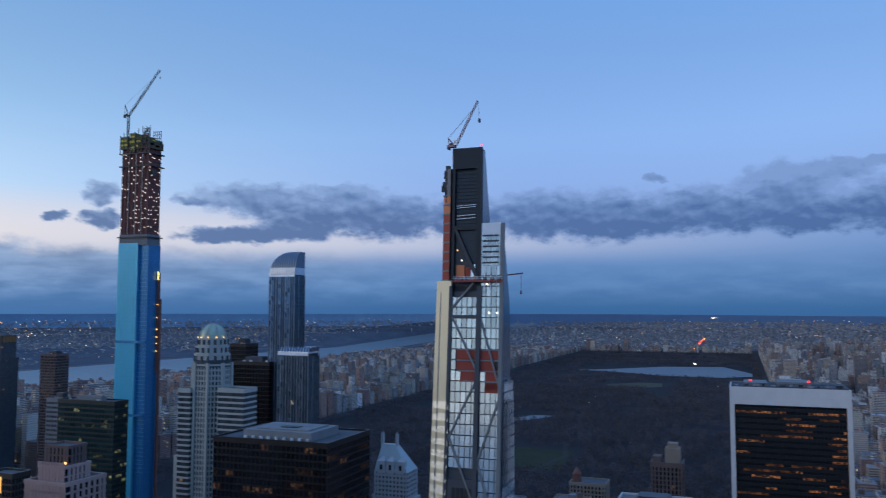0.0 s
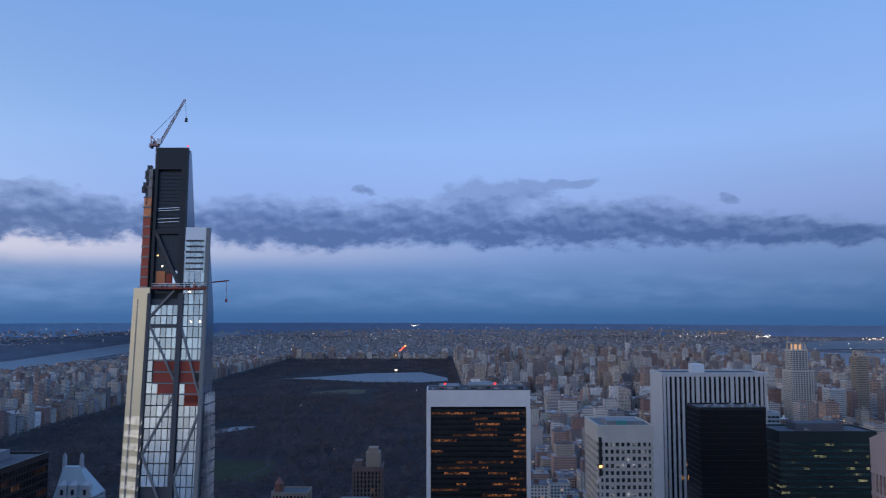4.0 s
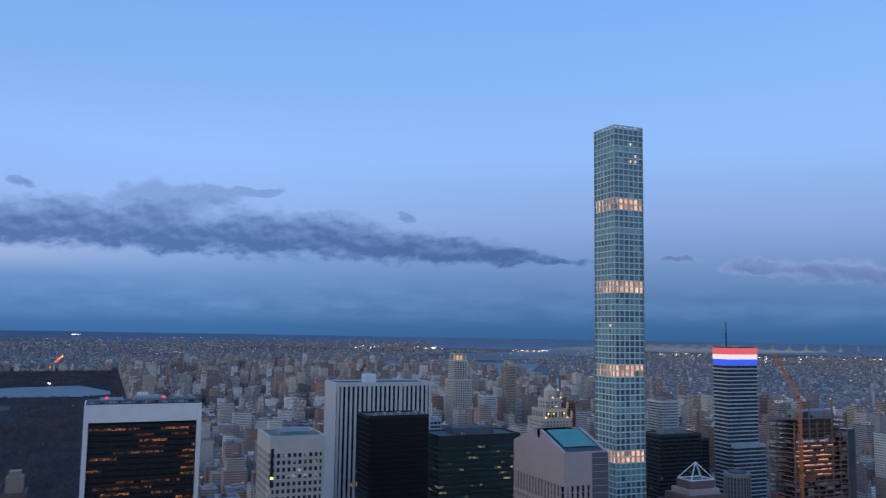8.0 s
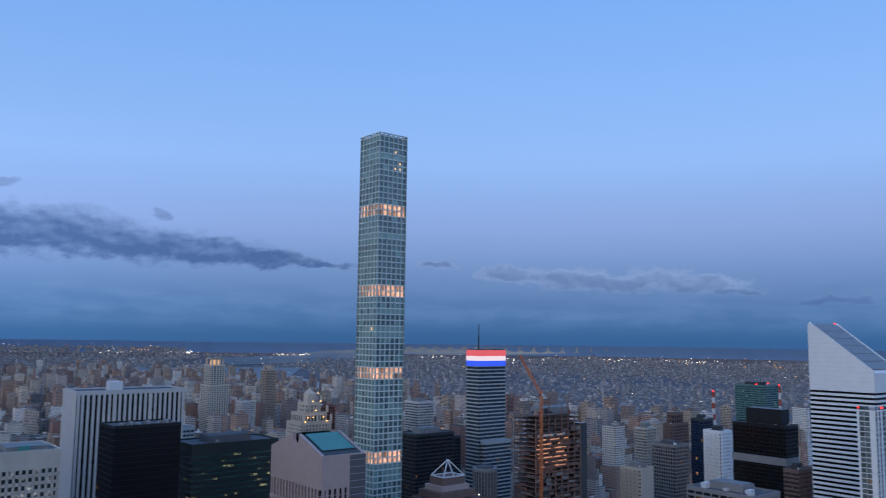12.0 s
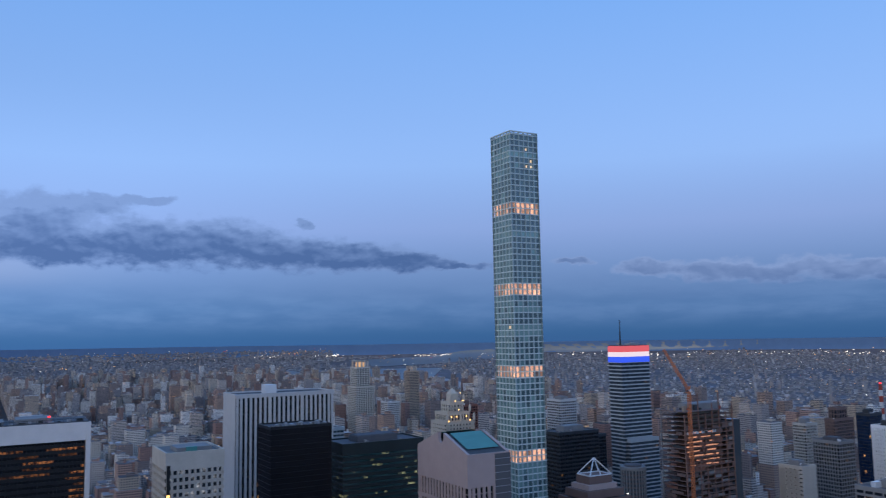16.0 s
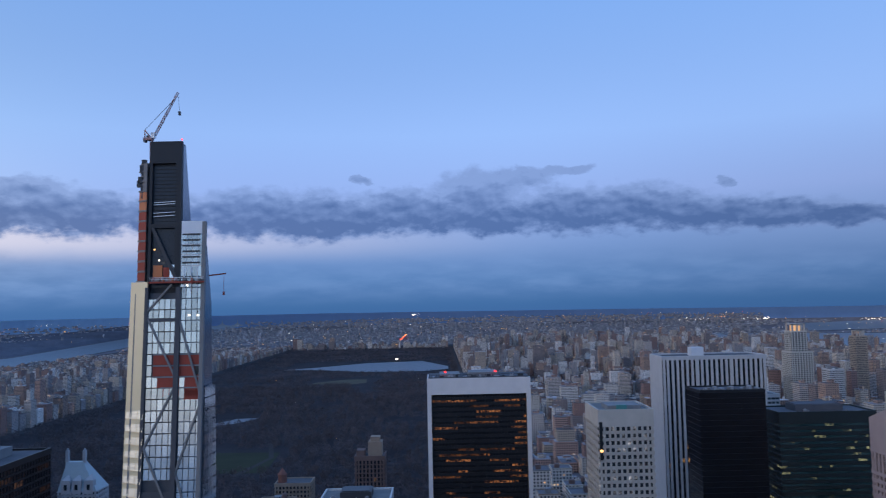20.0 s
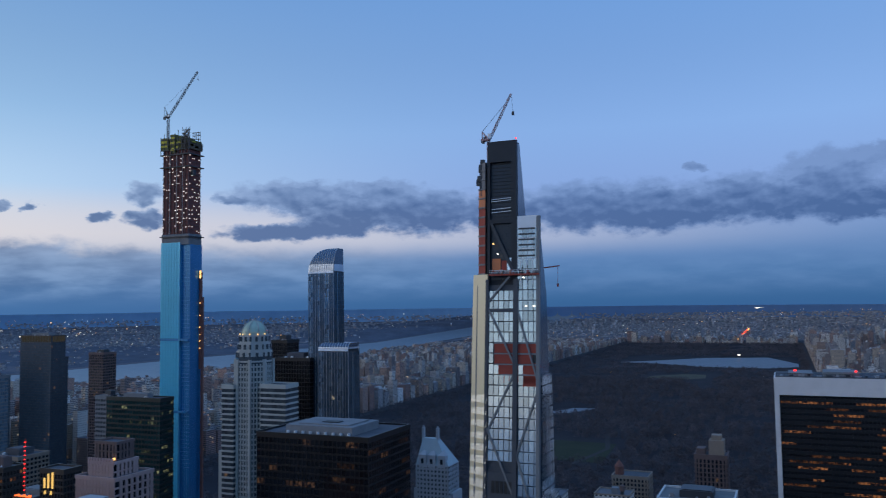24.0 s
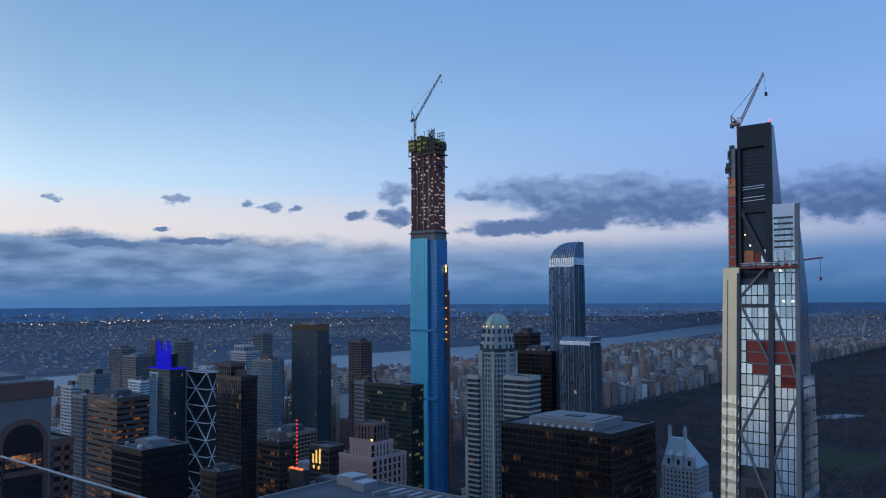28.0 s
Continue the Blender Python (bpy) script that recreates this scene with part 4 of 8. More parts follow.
wedge_tower()
def strip_tower():
    x0, x1, y0, y1, h = 601, 630, 248.5, 261, 210.5
    o = ((x0 + x1) / 2, (y0 + y1) / 2, 0)
    root = thing("residential_tower", "white tower with green glass strips and red beacons", "skyscraper", o)
    white = surface("white_panel", (0.74, 0.75, 0.76), 0.5, 0.1, vary=0.08, scale=0.05)
    part("core", Mesh(o).box(x0, x1, y0, y1, 0, h), white, root, "plain white panelled walls")
    glass = panes("strip_glass", (0.13, 0.16, 0.16), 0.05, (1.0, 0.60, 0.25), 0.25, rough=0.12, metal=0.2, spread=0.9)
    bars = [(None, 252.2, 259.4), (601.8, 604.4, None), (607, 609.6, None), (613, 618.2, None), (622, 626, None)]
    for a, b, c in bars:
        g = Mesh(o)
        for k in range(34):
            za, zb = 92 + k * 3.6, 92 + k * 3.6 + 3.1
            n = 2
            for i in range(n):
                if a is None:
                    p, q = b + (c - b) * i / n + 0.1, b + (c - b) * (i + 1) / n - 0.1
                    g.poly((x0 - 0.06, q, za), (x0 - 0.06, p, za), (x0 - 0.06, p, zb), (x0 - 0.06, q, zb))
                else:
                    p, q = a + (b - a) * i / n + 0.1, a + (b - a) * (i + 1) / n - 0.1
                    g.poly((p, y0 - 0.06, za), (q, y0 - 0.06, za), (q, y0 - 0.06, zb), (p, y0 - 0.06, zb))
        part("glass_strip", g, glass, root, "tall strip of green glass")
    for k in range(9):
        z = 96 + k * 14.4
        part("panel_joint", Mesh(o).box(x0 - 0.05, x0, y0, y1, z, z + 0.15), STEEL, root)
    part("parapet", Mesh(o).box(x0 - 0.15, x0 + 0.5, y0 - 0.15, y1 + 0.15, h, h + 0.8).box(x0 + 0.5, x1 + 0.15, y0 - 0.15, y0 + 0.5, h, h + 0.8), white, root)
    part("roof_plant", Mesh(o).box(612, 624, 251, 258, h, h + 1.6), STEEL, root)
    return root


whitef = strip_tower()
beacon(whitef, 602, 260, 211.3)
beacon(whitef, 613, 249, 211.3)


# ---- the tower with exposed diagonal frame, half clad ----
SINGLE_MIRROR = panes("mirror_pane", (0.47, 0.53, 0.55), 0.0, metal=0.8, rough=0.14, spread=0.5, single=True)
# The gold is the sunset reflected in the flank, painted as base colour.
CREAM_FACE = surface("gold_film_glass", (0.62, 0.54, 0.35), 0.35, 0.1, vary=0.12, scale=0.08)
FRAME_GREY = surface("frame_grey", (0.055, 0.062, 0.075), 0.5, 0.3, vary=0.15)
SLATE_GLASS = panes("slate_glass", (0.13, 0.17, 0.22), 0.0, metal=0.5, rough=0.12, spread=0.2)


BRACE_GREY = surface("brace_grey", (0.17, 0.175, 0.18), 0.5, 0.2, vary=0.15)
# Flank panes are tinted towards that painted reflection.
FLANK = panes("flank_glass", (0.52, 0.51, 0.44), 0.0, metal=0.4, rough=0.3, spread=0.2)


CROWN_STEEL = surface("crown_steel", (0.014, 0.018, 0.024), 0.6, 0.1)


def diagonal_tower():
    o = (-92.0, 288.0, 0.0)
    root = thing("diagonal_tower", "half-clad glass tower with grey diagonal frame and open top", "skyscraper", o)
    part("core", Mesh(o).box(-104.6, -88.9, 282, 294, 0, 266).box(-88.9, -81.5, 282, 284, 0, 266), GREY_CONCRETE, root)
    # flank with the sunset reflection painted in gold, turned a little to the west
    part("west_facet", Mesh(o).prism([(-107.4, 284.0), (-99.4, 279.2), (-99.4, 296), (-107.4, 296)], 120, 270, [(-106.6, 283.4), (-99.4, 279.2), (-99.4, 296), (-106.6, 296)]), CREAM_FACE, root, "glass flank with the sunset reflection painted gold")
    part("east_volume", Mesh(o).prism([(-88.9, 280.4), (-79.6, 280.4), (-79.6, 311), (-88.9, 311)], 60, 262, [(-88.9, 280.4), (-80.3, 280.4), (-80.3, 290.5), (-88.9, 290.5)]).prism([(-88.9, 280.4), (-80.3, 280.4), (-80.3, 290.5), (-88.9, 290.5)], 262, 291, [(-88.9, 280.4), (-80.5, 280.4), (-80.5, 282), (-88.9, 282)]), SLATE_GLASS, root, "slate glass slab")
    part("crown_volume", Mesh(o).prism([(-99.0, 281.6), (-88.2, 281.6), (-88.2, 299), (-99.0, 299)], 262, 320, [(-98.8, 281.6), (-88.0, 281.6), (-88.0, 284.5), (-98.8, 284.5)]), CROWN_STEEL, root, "dark steel crown")
    part("crown_flank", Mesh(o).poly((-88.05, 283, 275), (-88.05, 297, 275), (-87.85, 284.6, 319.4), (-87.85, 282, 319.4)), SLATE_GLASS, root, "glass flank of the crown")
    part("mid_volume", Mesh(o).box(-99.8, -88.9, 280.2, 299, 0, 266), FRAME_GREY, root)
    # panes of the street front
    rows = [196 + 3.78 * k for k in range(-1, 25)]
    hole = lambda x, z: (-97 < x < -81 and 233.2 < z < 246 and (z > 237 or x > -94.5) and not (x > -88.9 and x < -86.5 and z < 236.9)) or (-86.4 < x < -80.5 and 229.5 < z < 234)
    for a, b, n, top in ((-99.4, -89.4, 5, 265), (-88.1, -80.3, 4, 287)):
        w = (b - a) / n
        pane = Mesh().prism([(-w / 2 + 0.14, -0.4), (w / 2 - 0.14, -0.4), (w / 2 - 0.14, 0.1), (-w / 2 + 0.14, 0.1)], 0.2, 3.6,
                            [(-w / 2 + 0.14, 0.0), (w / 2 - 0.14, 0.0), (w / 2 - 0.14, 0.1), (-w / 2 + 0.14, 0.1)]).data("pane", SINGLE_MIRROR)
        for z in rows:
            if z + 3.7 > top:
                continue
            for i in range(n):
                x = a + (i + 0.5) * w
                if not hole(x, z + 1.9) and not (a < -95 and z < 200):
                    part("pane", pane, None, root, at=(x - o[0], 279.9 - o[1], z))
        lower = Mesh(o)
        for k in range(18):
            for i in range(n):
                xa, xb, z = a + i * w + 0.13, a + (i + 1) * w - 0.13, 120 + k * 3.78
                lower.poly((xa, 279.4, z + 0.18), (xb, 279.4, z + 0.18), (xb, 279.9, z + 3.6), (xa, 279.9, z + 3.6))
        part("lower_glazing", lower, GLASS_MIRROR, root, kind="stuff")
    part("louvre_floor", Mesh(o).box(-99.4, -89.4, 279.3, 280.0, 191, 200), FRAME_GREY, root, "grey louvred floor")
    for i in range(5):
        part("louvre_opening", Mesh(o).box(-97.6 + i * 1.6, -96.5 + i * 1.6, 279.1, 279.35, 193, 197), BLACK_METAL, root)
    # panes on the gold flank: only the foot shows them
    m = Mesh(o)
    for k in range(19):
        for i in range(3):
            s, t = (i + 0.05) / 3, (i + 0.95) / 3
            za, zb = 148 + k * 4.2, 148 + k * 4.2 + 3.8
            f = lambda q, z: (-107.3 + 7.6 * q, 283.2 - 4.6 * q, z)
            back = lambda p: (p[0] + 0.3, p[1] + 0.4, p[2])
            m.poly(f(s, za), f(t, za), back(f(t, zb)), back(f(s, zb)))
    part("flank_glazing", m, GLASS_MIRROR, root, "pale glass on the gold flank", kind="stuff").data.materials[0] = FLANK
    # east face panes, low down
    m = Mesh(o)
    for k in range(20):
        for i in range(6):
            z = 154 + k * 4.0
            deep = 311 - 24 * (z - 60) / 231
            ya, yb = 281 + (deep - 281) * i / 6 + 0.2, 281 + (deep - 281) * (i + 1) / 6 - 0.2
            m.poly((-79.5, ya, z + 0.3), (-79.5, yb, z + 0.3), (-79.5, yb, z + 3.7), (-79.5, ya, z + 3.7))
    part("flank_glazing", m, GLASS_MIRROR, root, kind="stuff")
    # posts and braces of the frame
    for x, w, top in ((-99.5, 1.1, 318), (-88.6, 1.7, 318), (-79.9, 1.3, 291)):
        part("frame_post", Mesh(o).box(x - w / 2, x + w / 2, 278.9, 280.3, 100, top if x > -85 else 268), FRAME_GREY if x < -85 else BRACE_GREY, root)
    braces = [((-99.5, 245.5 + 14), (-91, 269)), ((-99.5, 258), (-88.6, 236)), ((-88.6, 236), (-99.5, 214)), ((-99.5, 214), (-88.6, 190)), ((-99.5, 168), (-88.6, 190)),
              ((-88.6, 258), (-80.2, 230)), ((-80.2, 230), (-88.6, 206)), ((-88.6, 206), (-80.2, 180))]
    for (xa, za), (xb, zb) in braces:
        part("brace", Mesh(o).bar((xa, 279.45, za), (xb, 279.35, zb), 0.62), BRACE_GREY, root)
    part("floor_girder", Mesh(o).box(-99.4, -89, 279.2, 280.1, 256.2, 257.4), FRAME_GREY, root)
    # open floors, coated red
    for z in (233.8, 237.4, 241.2, 245.0):
        xa, xb = (-97, -81) if z > 236 else (-94.4, -81)
        part("open_floor", Mesh(o).box(xa, xb, 279.75, 280.1, z - 3.5 if z > 234 else z - 3.0, z - 0.2), RED_PAINT, root, "red-primed open floor")
        part("slab_edge", Mesh(o).box(xa, xb, 279.5, 280.1, z - 0.25, z + 0.2), GREY_CONCRETE, root)
    part("open_floor", Mesh(o).box(-86.4, -81, 279.75, 280.1, 229.6, 233.0), RED_PAINT, root, "red-primed open floor")
    part("open_bay", Mesh(o).box(-82.6, -81.0, 279.6, 279.76, 238, 241), BLACK_METAL, root)
    # crown: dark recess, louvres, red floors
    part("crown_frame", Mesh(o).box(-99.2, -87.8, 280.2, 281.7, 312.5, 320.6).box(-99.2, -98.2, 280.2, 281.7, 268, 312.5).box(-89.9, -87.8, 280.2, 281.7, 268, 312.5).box(-98.2, -89.9, 280.2, 281.7, 289, 290.5), CROWN_STEEL, root, "dark steel crown frame")
    part("crown_recess", Mesh(o).box(-98.2, -89.9, 281.4, 281.58, 268, 311.5), surface("crown_navy", (0.014, 0.022, 0.034), 0.3, 0.2), root, "dark navy open crown")
    for k in range(15):
        part("crown_louvre", Mesh(o).box(-98.1, -90.0, 281.2, 281.38, 291.4 + k * 1.35, 291.62 + k * 1.35), CROWN_STEEL, root)
    for k in range(17):
        z = 184 + k * 5.0
        part("facet_joint", Mesh(o).bar((-107.3 + 0.8 * (z - 120) / 150, 283.95, z), (-99.4, 279.15, z), 0.12), TAN_BRICK, root)
    for z in (298.2, 297.4, 294.4, 293.2):
        part("crown_beam", Mesh(o).bar((-97.8, 281.0, z), (-90.2, 281.0, z + 0.4), 0.25), PALE_METAL, root)
    part("brace", Mesh(o).bar((-98.4, 280.6, 289), (-89.5, 280.6, 270), 1.1), DARK_STEEL, root)
    part("open_floor", Mesh(o).box(-98.2, -95, 280.9, 281.3, 271, 275.8), ORANGE_PAINT, root, "orange work platform")
    part("open_floor", Mesh(o).box(-94.6, -92.6, 280.9, 281.3, 271, 275.0), RED_PAINT, root)
    part("glass_strip", Mesh(o).box(-92.4, -90.2, 281.0, 281.3, 271, 276), GLASS_MIRROR, root)
    part("work_platform", Mesh(o).box(-98.6, -79.6, 278.2, 280.2, 269.4, 270.0), RED_PAINT, root, "cluttered red work platform")
    rnd = random.Random(5)
    for i in range(26):
        x, w = rnd.uniform(-98, -80.5), rnd.uniform(0.3, 1.2)
        part("platform_load", Mesh(o).box(x, x + w, 278.3, 279.4, 270.0, 270.3 + rnd.uniform(0.2, 1.3)), rnd.choice([RED_PAINT, STEEL, GREY_CONCRETE, ORANGE_PAINT, DARK_STEEL]), root)
    part("platform_rail", Mesh(o).bar((-98.5, 278.3, 271.3), (-79.7, 278.3, 271.3), 0.16).bar((-98.5, 278.3, 270.7), (-79.7, 278.3, 270.7), 0.12), PALE_METAL, root)
    # bare concrete west side of the crown with floor edges
    part("bare_side", Mesh(o).prism([(-103.4, 283), (-100.4, 281), (-100.4, 295), (-103.4, 295)], 268, 313), GREY_CONCRETE, root, "bare concrete floors")
    for k in range(12):
        z = 270 + k * 3.6
        part("bare_slab", Mesh(o).prism([(-104.0, 283), (-100.2, 280.5), (-100.2, 295), (-104.0, 295)], z, z + 0.5), GREY_CONCRETE, root)
        if k < 9:
            part("bare_bay", Mesh(o).prism([(-103.7, 283), (-100.3, 280.8), (-100.3, 281.2), (-103.7, 283.4)], z + 0.5, z + 3.4), ORANGE_PAINT if k in (7, 8) else RED_PAINT, root)
    for i in range(10):
        x = rnd.uniform(-104.5, -101)
        part("scaffold_piece", Mesh(o).box(x, x + rnd.uniform(0.6, 1.8), 282, 283.5, 300 + i * 1.4, 301 + i * 1.4 + rnd.uniform(0, 1.5)), DARK_STEEL, root)
    # louvred white face of the east slab
    part("white_face", Mesh(o).box(-88.0, -80.5, 279.8, 280.4, 273, 291.3), PALE_METAL, root, "pale louvred slab top")
    for k in range(6):
        part("louvre", Mesh(o).box(-87.6, -81.4, 279.6, 279.85, 286.2 - k * 2.0, 286.8 - k * 2.0), DARK_STEEL, root)
    for x in (-87, -84.6, -82.4):
        part("mullion", Mesh(o).box(x, x + 0.25, 279.5, 279.85, 266, 275), PALE_METAL, root)
    for x, z, m in ((-95.5, 277.2, WHITE_LAMP), (-97.2, 281, WARM_LAMP), (-85.7, 268.3, WHITE_LAMP), (-84.8, 258, WHITE_LAMP), (-81.8, 258, WHITE_LAMP), (-88.3, 320.7, RED_LAMP)):
        part("work_light", Mesh(o).prism(disc(x, 279.2, 0.28, 8), z, z + 0.5), m, root, "small bright work light")
    part("hoist_arm", Mesh(o).bar((-79.4, 284, 272), (-73.5, 284, 272.6), 0.45).bar((-74.2, 284, 272.4), (-74.2, 284, 266), 0.1).box(-74.5, -73.9, 283.7, 284.3, 265, 266.2), RED_PAINT, root, "red hoist arm")
    # the fronts lean back as they rise
    done = set()
    for ob in root.children_recursive:
        if ob.name.startswith("pane"):
            ob.location.y += (ob.location.z + 1.9 - 272) * 0.11
            ob.location.x -= max(0.0, ob.location.z - 215) * 0.02
        elif ob.data.name not in done:
            done.add(ob.data.name)
            crown = ob.name.startswith(("crown", "bare", "scaffold"))
            for v in ob.data.vertices:
                v.co.y += (v.co.z - 272) * 0.11
                v.co.x -= max(0.0, v.co.z - 215) * 0.02 + (0.7 if crown else 0.0)
    return root


diagonal_tower()


CRANE_DARK = surface("dark_crane_paint", (0.03, 0.033, 0.04), 0.6, vary=0.2)


def luffing_crane(name, label, at, height, tip, back, paint, lattice=1.4):
    """A luffing tower crane: mast, slewing deck with counterweight, A-frame, raised lattice jib, pendant lines and a hook."""
    root = thing(name, label, "crane", at)
    x, y, z = at
    o = at

    def truss(title, a, b, w, n, material):
        a, b = Vector(a), Vector(b)
        d = (b - a).normalized()
        s = d.cross(Vector((0, 1, 0))).normalized() * (w / 2)
        u = Vector((0, w / 2, 0))
        m = Mesh(o)
        corners = [s + u, s - u, -s - u, -s + u]
        for c in corners:
            m.bar(a + c, b + c, w * 0.20)
        for i in range(n):
            p, q = a.lerp(b, i / n), a.lerp(b, (i + 1) / n)
            for k in range(4):
                m.bar(p + corners[k], q + corners[(k + 1) % 4], w * 0.12)
        return part(title, m, material, root)

    truss("mast", (x, y, z), (x, y, z + height), lattice, max(4, int(height / 2)), paint)
    h = z + height
    c = min(1.0, lattice / 1.5)
    part("deck", Mesh(o).box(x - 5.2 * c, x + 1.2 * c, y - 1.2, y + 1.2, h, h + 0.8), paint, root)
    part("counterweight", Mesh(o).box(x - 5.2 * c, x - 3.6 * c, y - 1.1, y + 1.1, h - 1.4 * c, h + 1.2 * c), GREY_CONCRETE, root)
    part("winch_house", Mesh(o).box(x - 3.2 * c, x - 1.2 * c, y - 0.9, y + 0.9, h + 0.8, h + 1.0 + 1.2 * c), DARK_STEEL, root)
    part("cab", Mesh(o).box(x + 0.2, x + 1.6, y - 1.3, y - 0.2, h + 0.6, h + 2.6), PALE_METAL, root)
    apex = (x - back[0], y, h + back[1])
    part("a_frame", Mesh(o).bar((x, y - 0.8, h + 0.8), apex, 0.35).bar((x - 4.6 * c, y, h + 0.8), apex, 0.3).bar((x, y + 0.8, h + 0.8), apex, 0.35), paint, root)
    end = Vector((x, y, h)) + Vector(tip)
    foot = Vector((x + 0.8, y, h + 0.8))
    truss("jib", foot, foot.lerp(end, 0.62), lattice * 0.9, 14, paint)
    truss("jib", foot.lerp(end, 0.62), end, lattice * 0.75, 9, RED_PAINT if paint is BRACE_GREY else paint)
    part("pendant", Mesh(o).bar(apex, foot.lerp(end, 0.85), 0.12), DARK_STEEL, root)
    drop = end + Vector((0.6, 0, -7.0))
    part("hook_line", Mesh(o).bar(end, drop, 0.08).box(drop.x - 0.4, drop.x + 0.4, drop.y - 0.4, drop.y + 0.4, drop.z - 1.4, drop.z), DARK_STEEL, root)
    return root


luffing_crane("tower_crane", "white and red luffing crane on the open crown", (-102.6, 288, 300), 21.6, (9.6, 0, 17.4), (2.4, 3.8), surface("faded_red_paint", (0.36, 0.20, 0.19), 0.6, vary=0.4), 0.75)


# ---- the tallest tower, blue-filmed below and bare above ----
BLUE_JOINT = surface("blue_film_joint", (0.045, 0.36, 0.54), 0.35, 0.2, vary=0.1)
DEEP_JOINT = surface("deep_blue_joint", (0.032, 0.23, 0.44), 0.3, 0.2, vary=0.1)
RAW_SLAB = surface("raw_slab", (0.155, 0.088, 0.08), 0.85, vary=0.25)


def blue_tower():
    x0, x1, y0, y1 = -548, -515, 600, 619
    o = ((x0 + x1) / 2, (y0 + y1) / 2, 0)
    root = thing("blue_tower", "unfinished supertall tower, blue film below, bare concrete above", "skyscraper", o)
    xm = -525.5
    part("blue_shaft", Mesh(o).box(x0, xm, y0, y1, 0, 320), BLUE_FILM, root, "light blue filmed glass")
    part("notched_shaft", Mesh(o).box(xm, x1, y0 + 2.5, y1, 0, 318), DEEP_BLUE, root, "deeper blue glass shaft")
    for k in range(58):
        z = 110 + k * 3.6
        if z < 318:
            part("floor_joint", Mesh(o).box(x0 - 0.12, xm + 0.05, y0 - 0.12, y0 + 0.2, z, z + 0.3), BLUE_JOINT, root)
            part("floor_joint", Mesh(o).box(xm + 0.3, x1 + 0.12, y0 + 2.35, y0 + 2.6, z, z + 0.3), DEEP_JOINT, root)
    for i in range(1, 7):
        part("mullion", Mesh(o).box(x0 + i * 3.2 - 0.12, x0 + i * 3.2 + 0.12, y0 - 0.2, y0, 60, 320), BLUE_JOINT, root)
    for i in range(1, 4):
        part("mullion", Mesh(o).box(xm + i * 2.6 - 0.1, xm + i * 2.6 + 0.1, y0 + 2.3, y0 + 2.5, 60, 318), DEEP_JOINT, root)
    part("edge_strip", Mesh(o).box(xm - 0.4, xm + 0.6, y0 - 0.3, y0 + 2.5, 60, 319), surface("bright_blue_edge", (0.10, 0.42, 0.62), 0.2, 0.4), root, "bright blue glass edge")
    for z in (227, 160):
        part("plant_floor", Mesh(o).box(x0 - 0.2, x1 + 0.2, y0 - 0.25, y1 + 0.2, z, z + 2.4), DEEP_BLUE, root, "dark plant floor")
    part("raw_collar", Mesh(o).box(x0 + 0.4, x1 - 0.4, y0 + 0.4, y1 - 0.4, 318, 328), GREY_CONCRETE, root, "grey concrete collar")
    part("raw_core", Mesh(o).box(x0 + 1.2, x1 - 1.4, y0 + 1.2, y1 - 1, 328, 409), surface("raw_red_concrete", (0.19, 0.075, 0.065), 0.85, vary=0.3), root, "bare reddish concrete floors")
    for k in range(20):
        z = 328 + k * 4.05
        part("floor_slab", Mesh(o).box(x0 + 0.8, x1 - 1.0, y0 + 0.6, y1 - 0.6, z, z + 0.45), RAW_SLAB, root)
    for i in range(8):
        x = x0 + 1.4 + i * 4.25
        part("column", Mesh(o).box(x, x + 0.9, y0 + 0.5, y0 + 1.3, 328, 409), RAW_SLAB, root)
    for i, x in enumerate((x0 + 9.5, x0 + 17.5, x0 + 25)):
        part("hoist_rail", Mesh(o).box(x, x + 0.35, y0 + 0.1, y0 + 0.6, 328, 405), STEEL, root)
    rnd = random.Random(11)
    bulb = Mesh().box(-0.55, 0.55, -0.15, 0.15, 0, 0.8).data("work_light", lamp_glow("work_lamp", (1.0, 0.85, 0.78), 1.3))
    side_bulb = Mesh().box(-0.15, 0.15, -0.5, 0.5, 0, 0.75).data("work_light", bulb.materials[0])
    for k in range(19):
        z = 329.8 + k * 4.05
        for i in range(9):
            if i < 5 and rnd.random() < (0.5 if 3 < k < 15 else 0.28):
                part("work_light", side_bulb, None, root, "small bright work light", at=(x1 - 0.9 - o[0], y0 + 2.4 + i * 3.3 + rnd.uniform(-0.5, 0.5) - o[1], z + rnd.uniform(0, 1.6)))
            if rnd.random() < (0.48 if 4 < k < 15 and i > 3 else 0.3):
                part("work_light", bulb, None, root, "small bright work light", at=(x0 + 2.6 + i * 3.4 + rnd.uniform(-0.5, 0.5) - o[0], y0 + 0.2 - o[1], z + rnd.uniform(0, 1.6)))
    for z in (325, 404, 392):
        part("safety_deck", Mesh(o).box(x0 - 1.2, x1 + 1.4, y0 - 1.2, y1 + 1, z, z + 0.9), DARK_STEEL, root)
    olive = surface("olive_netting", (0.16, 0.15, 0.06), 0.85, vary=0.4)
    part("formwork", Mesh(o).box(x0 - 0.6, x0 + 8, y0 - 0.6, y1, 409, 421), olive, root, "dull yellow netted formwork")
    part("formwork", Mesh(o).box(x0 + 10.4, x0 + 16.5, y0 - 0.4, y1, 406, 424), olive, root, "dull yellow netted formwork")
    part("formwork", Mesh(o).box(x0 + 17, x0 + 24, y0 + 0.5, y1, 409, 422), olive, root, "dull yellow netted formwork")
    part("formwork", Mesh(o).box(x0 + 24, x1, y0 + 1.5, y1 - 1, 409, 418), olive, root, "dull yellow netted formwork")
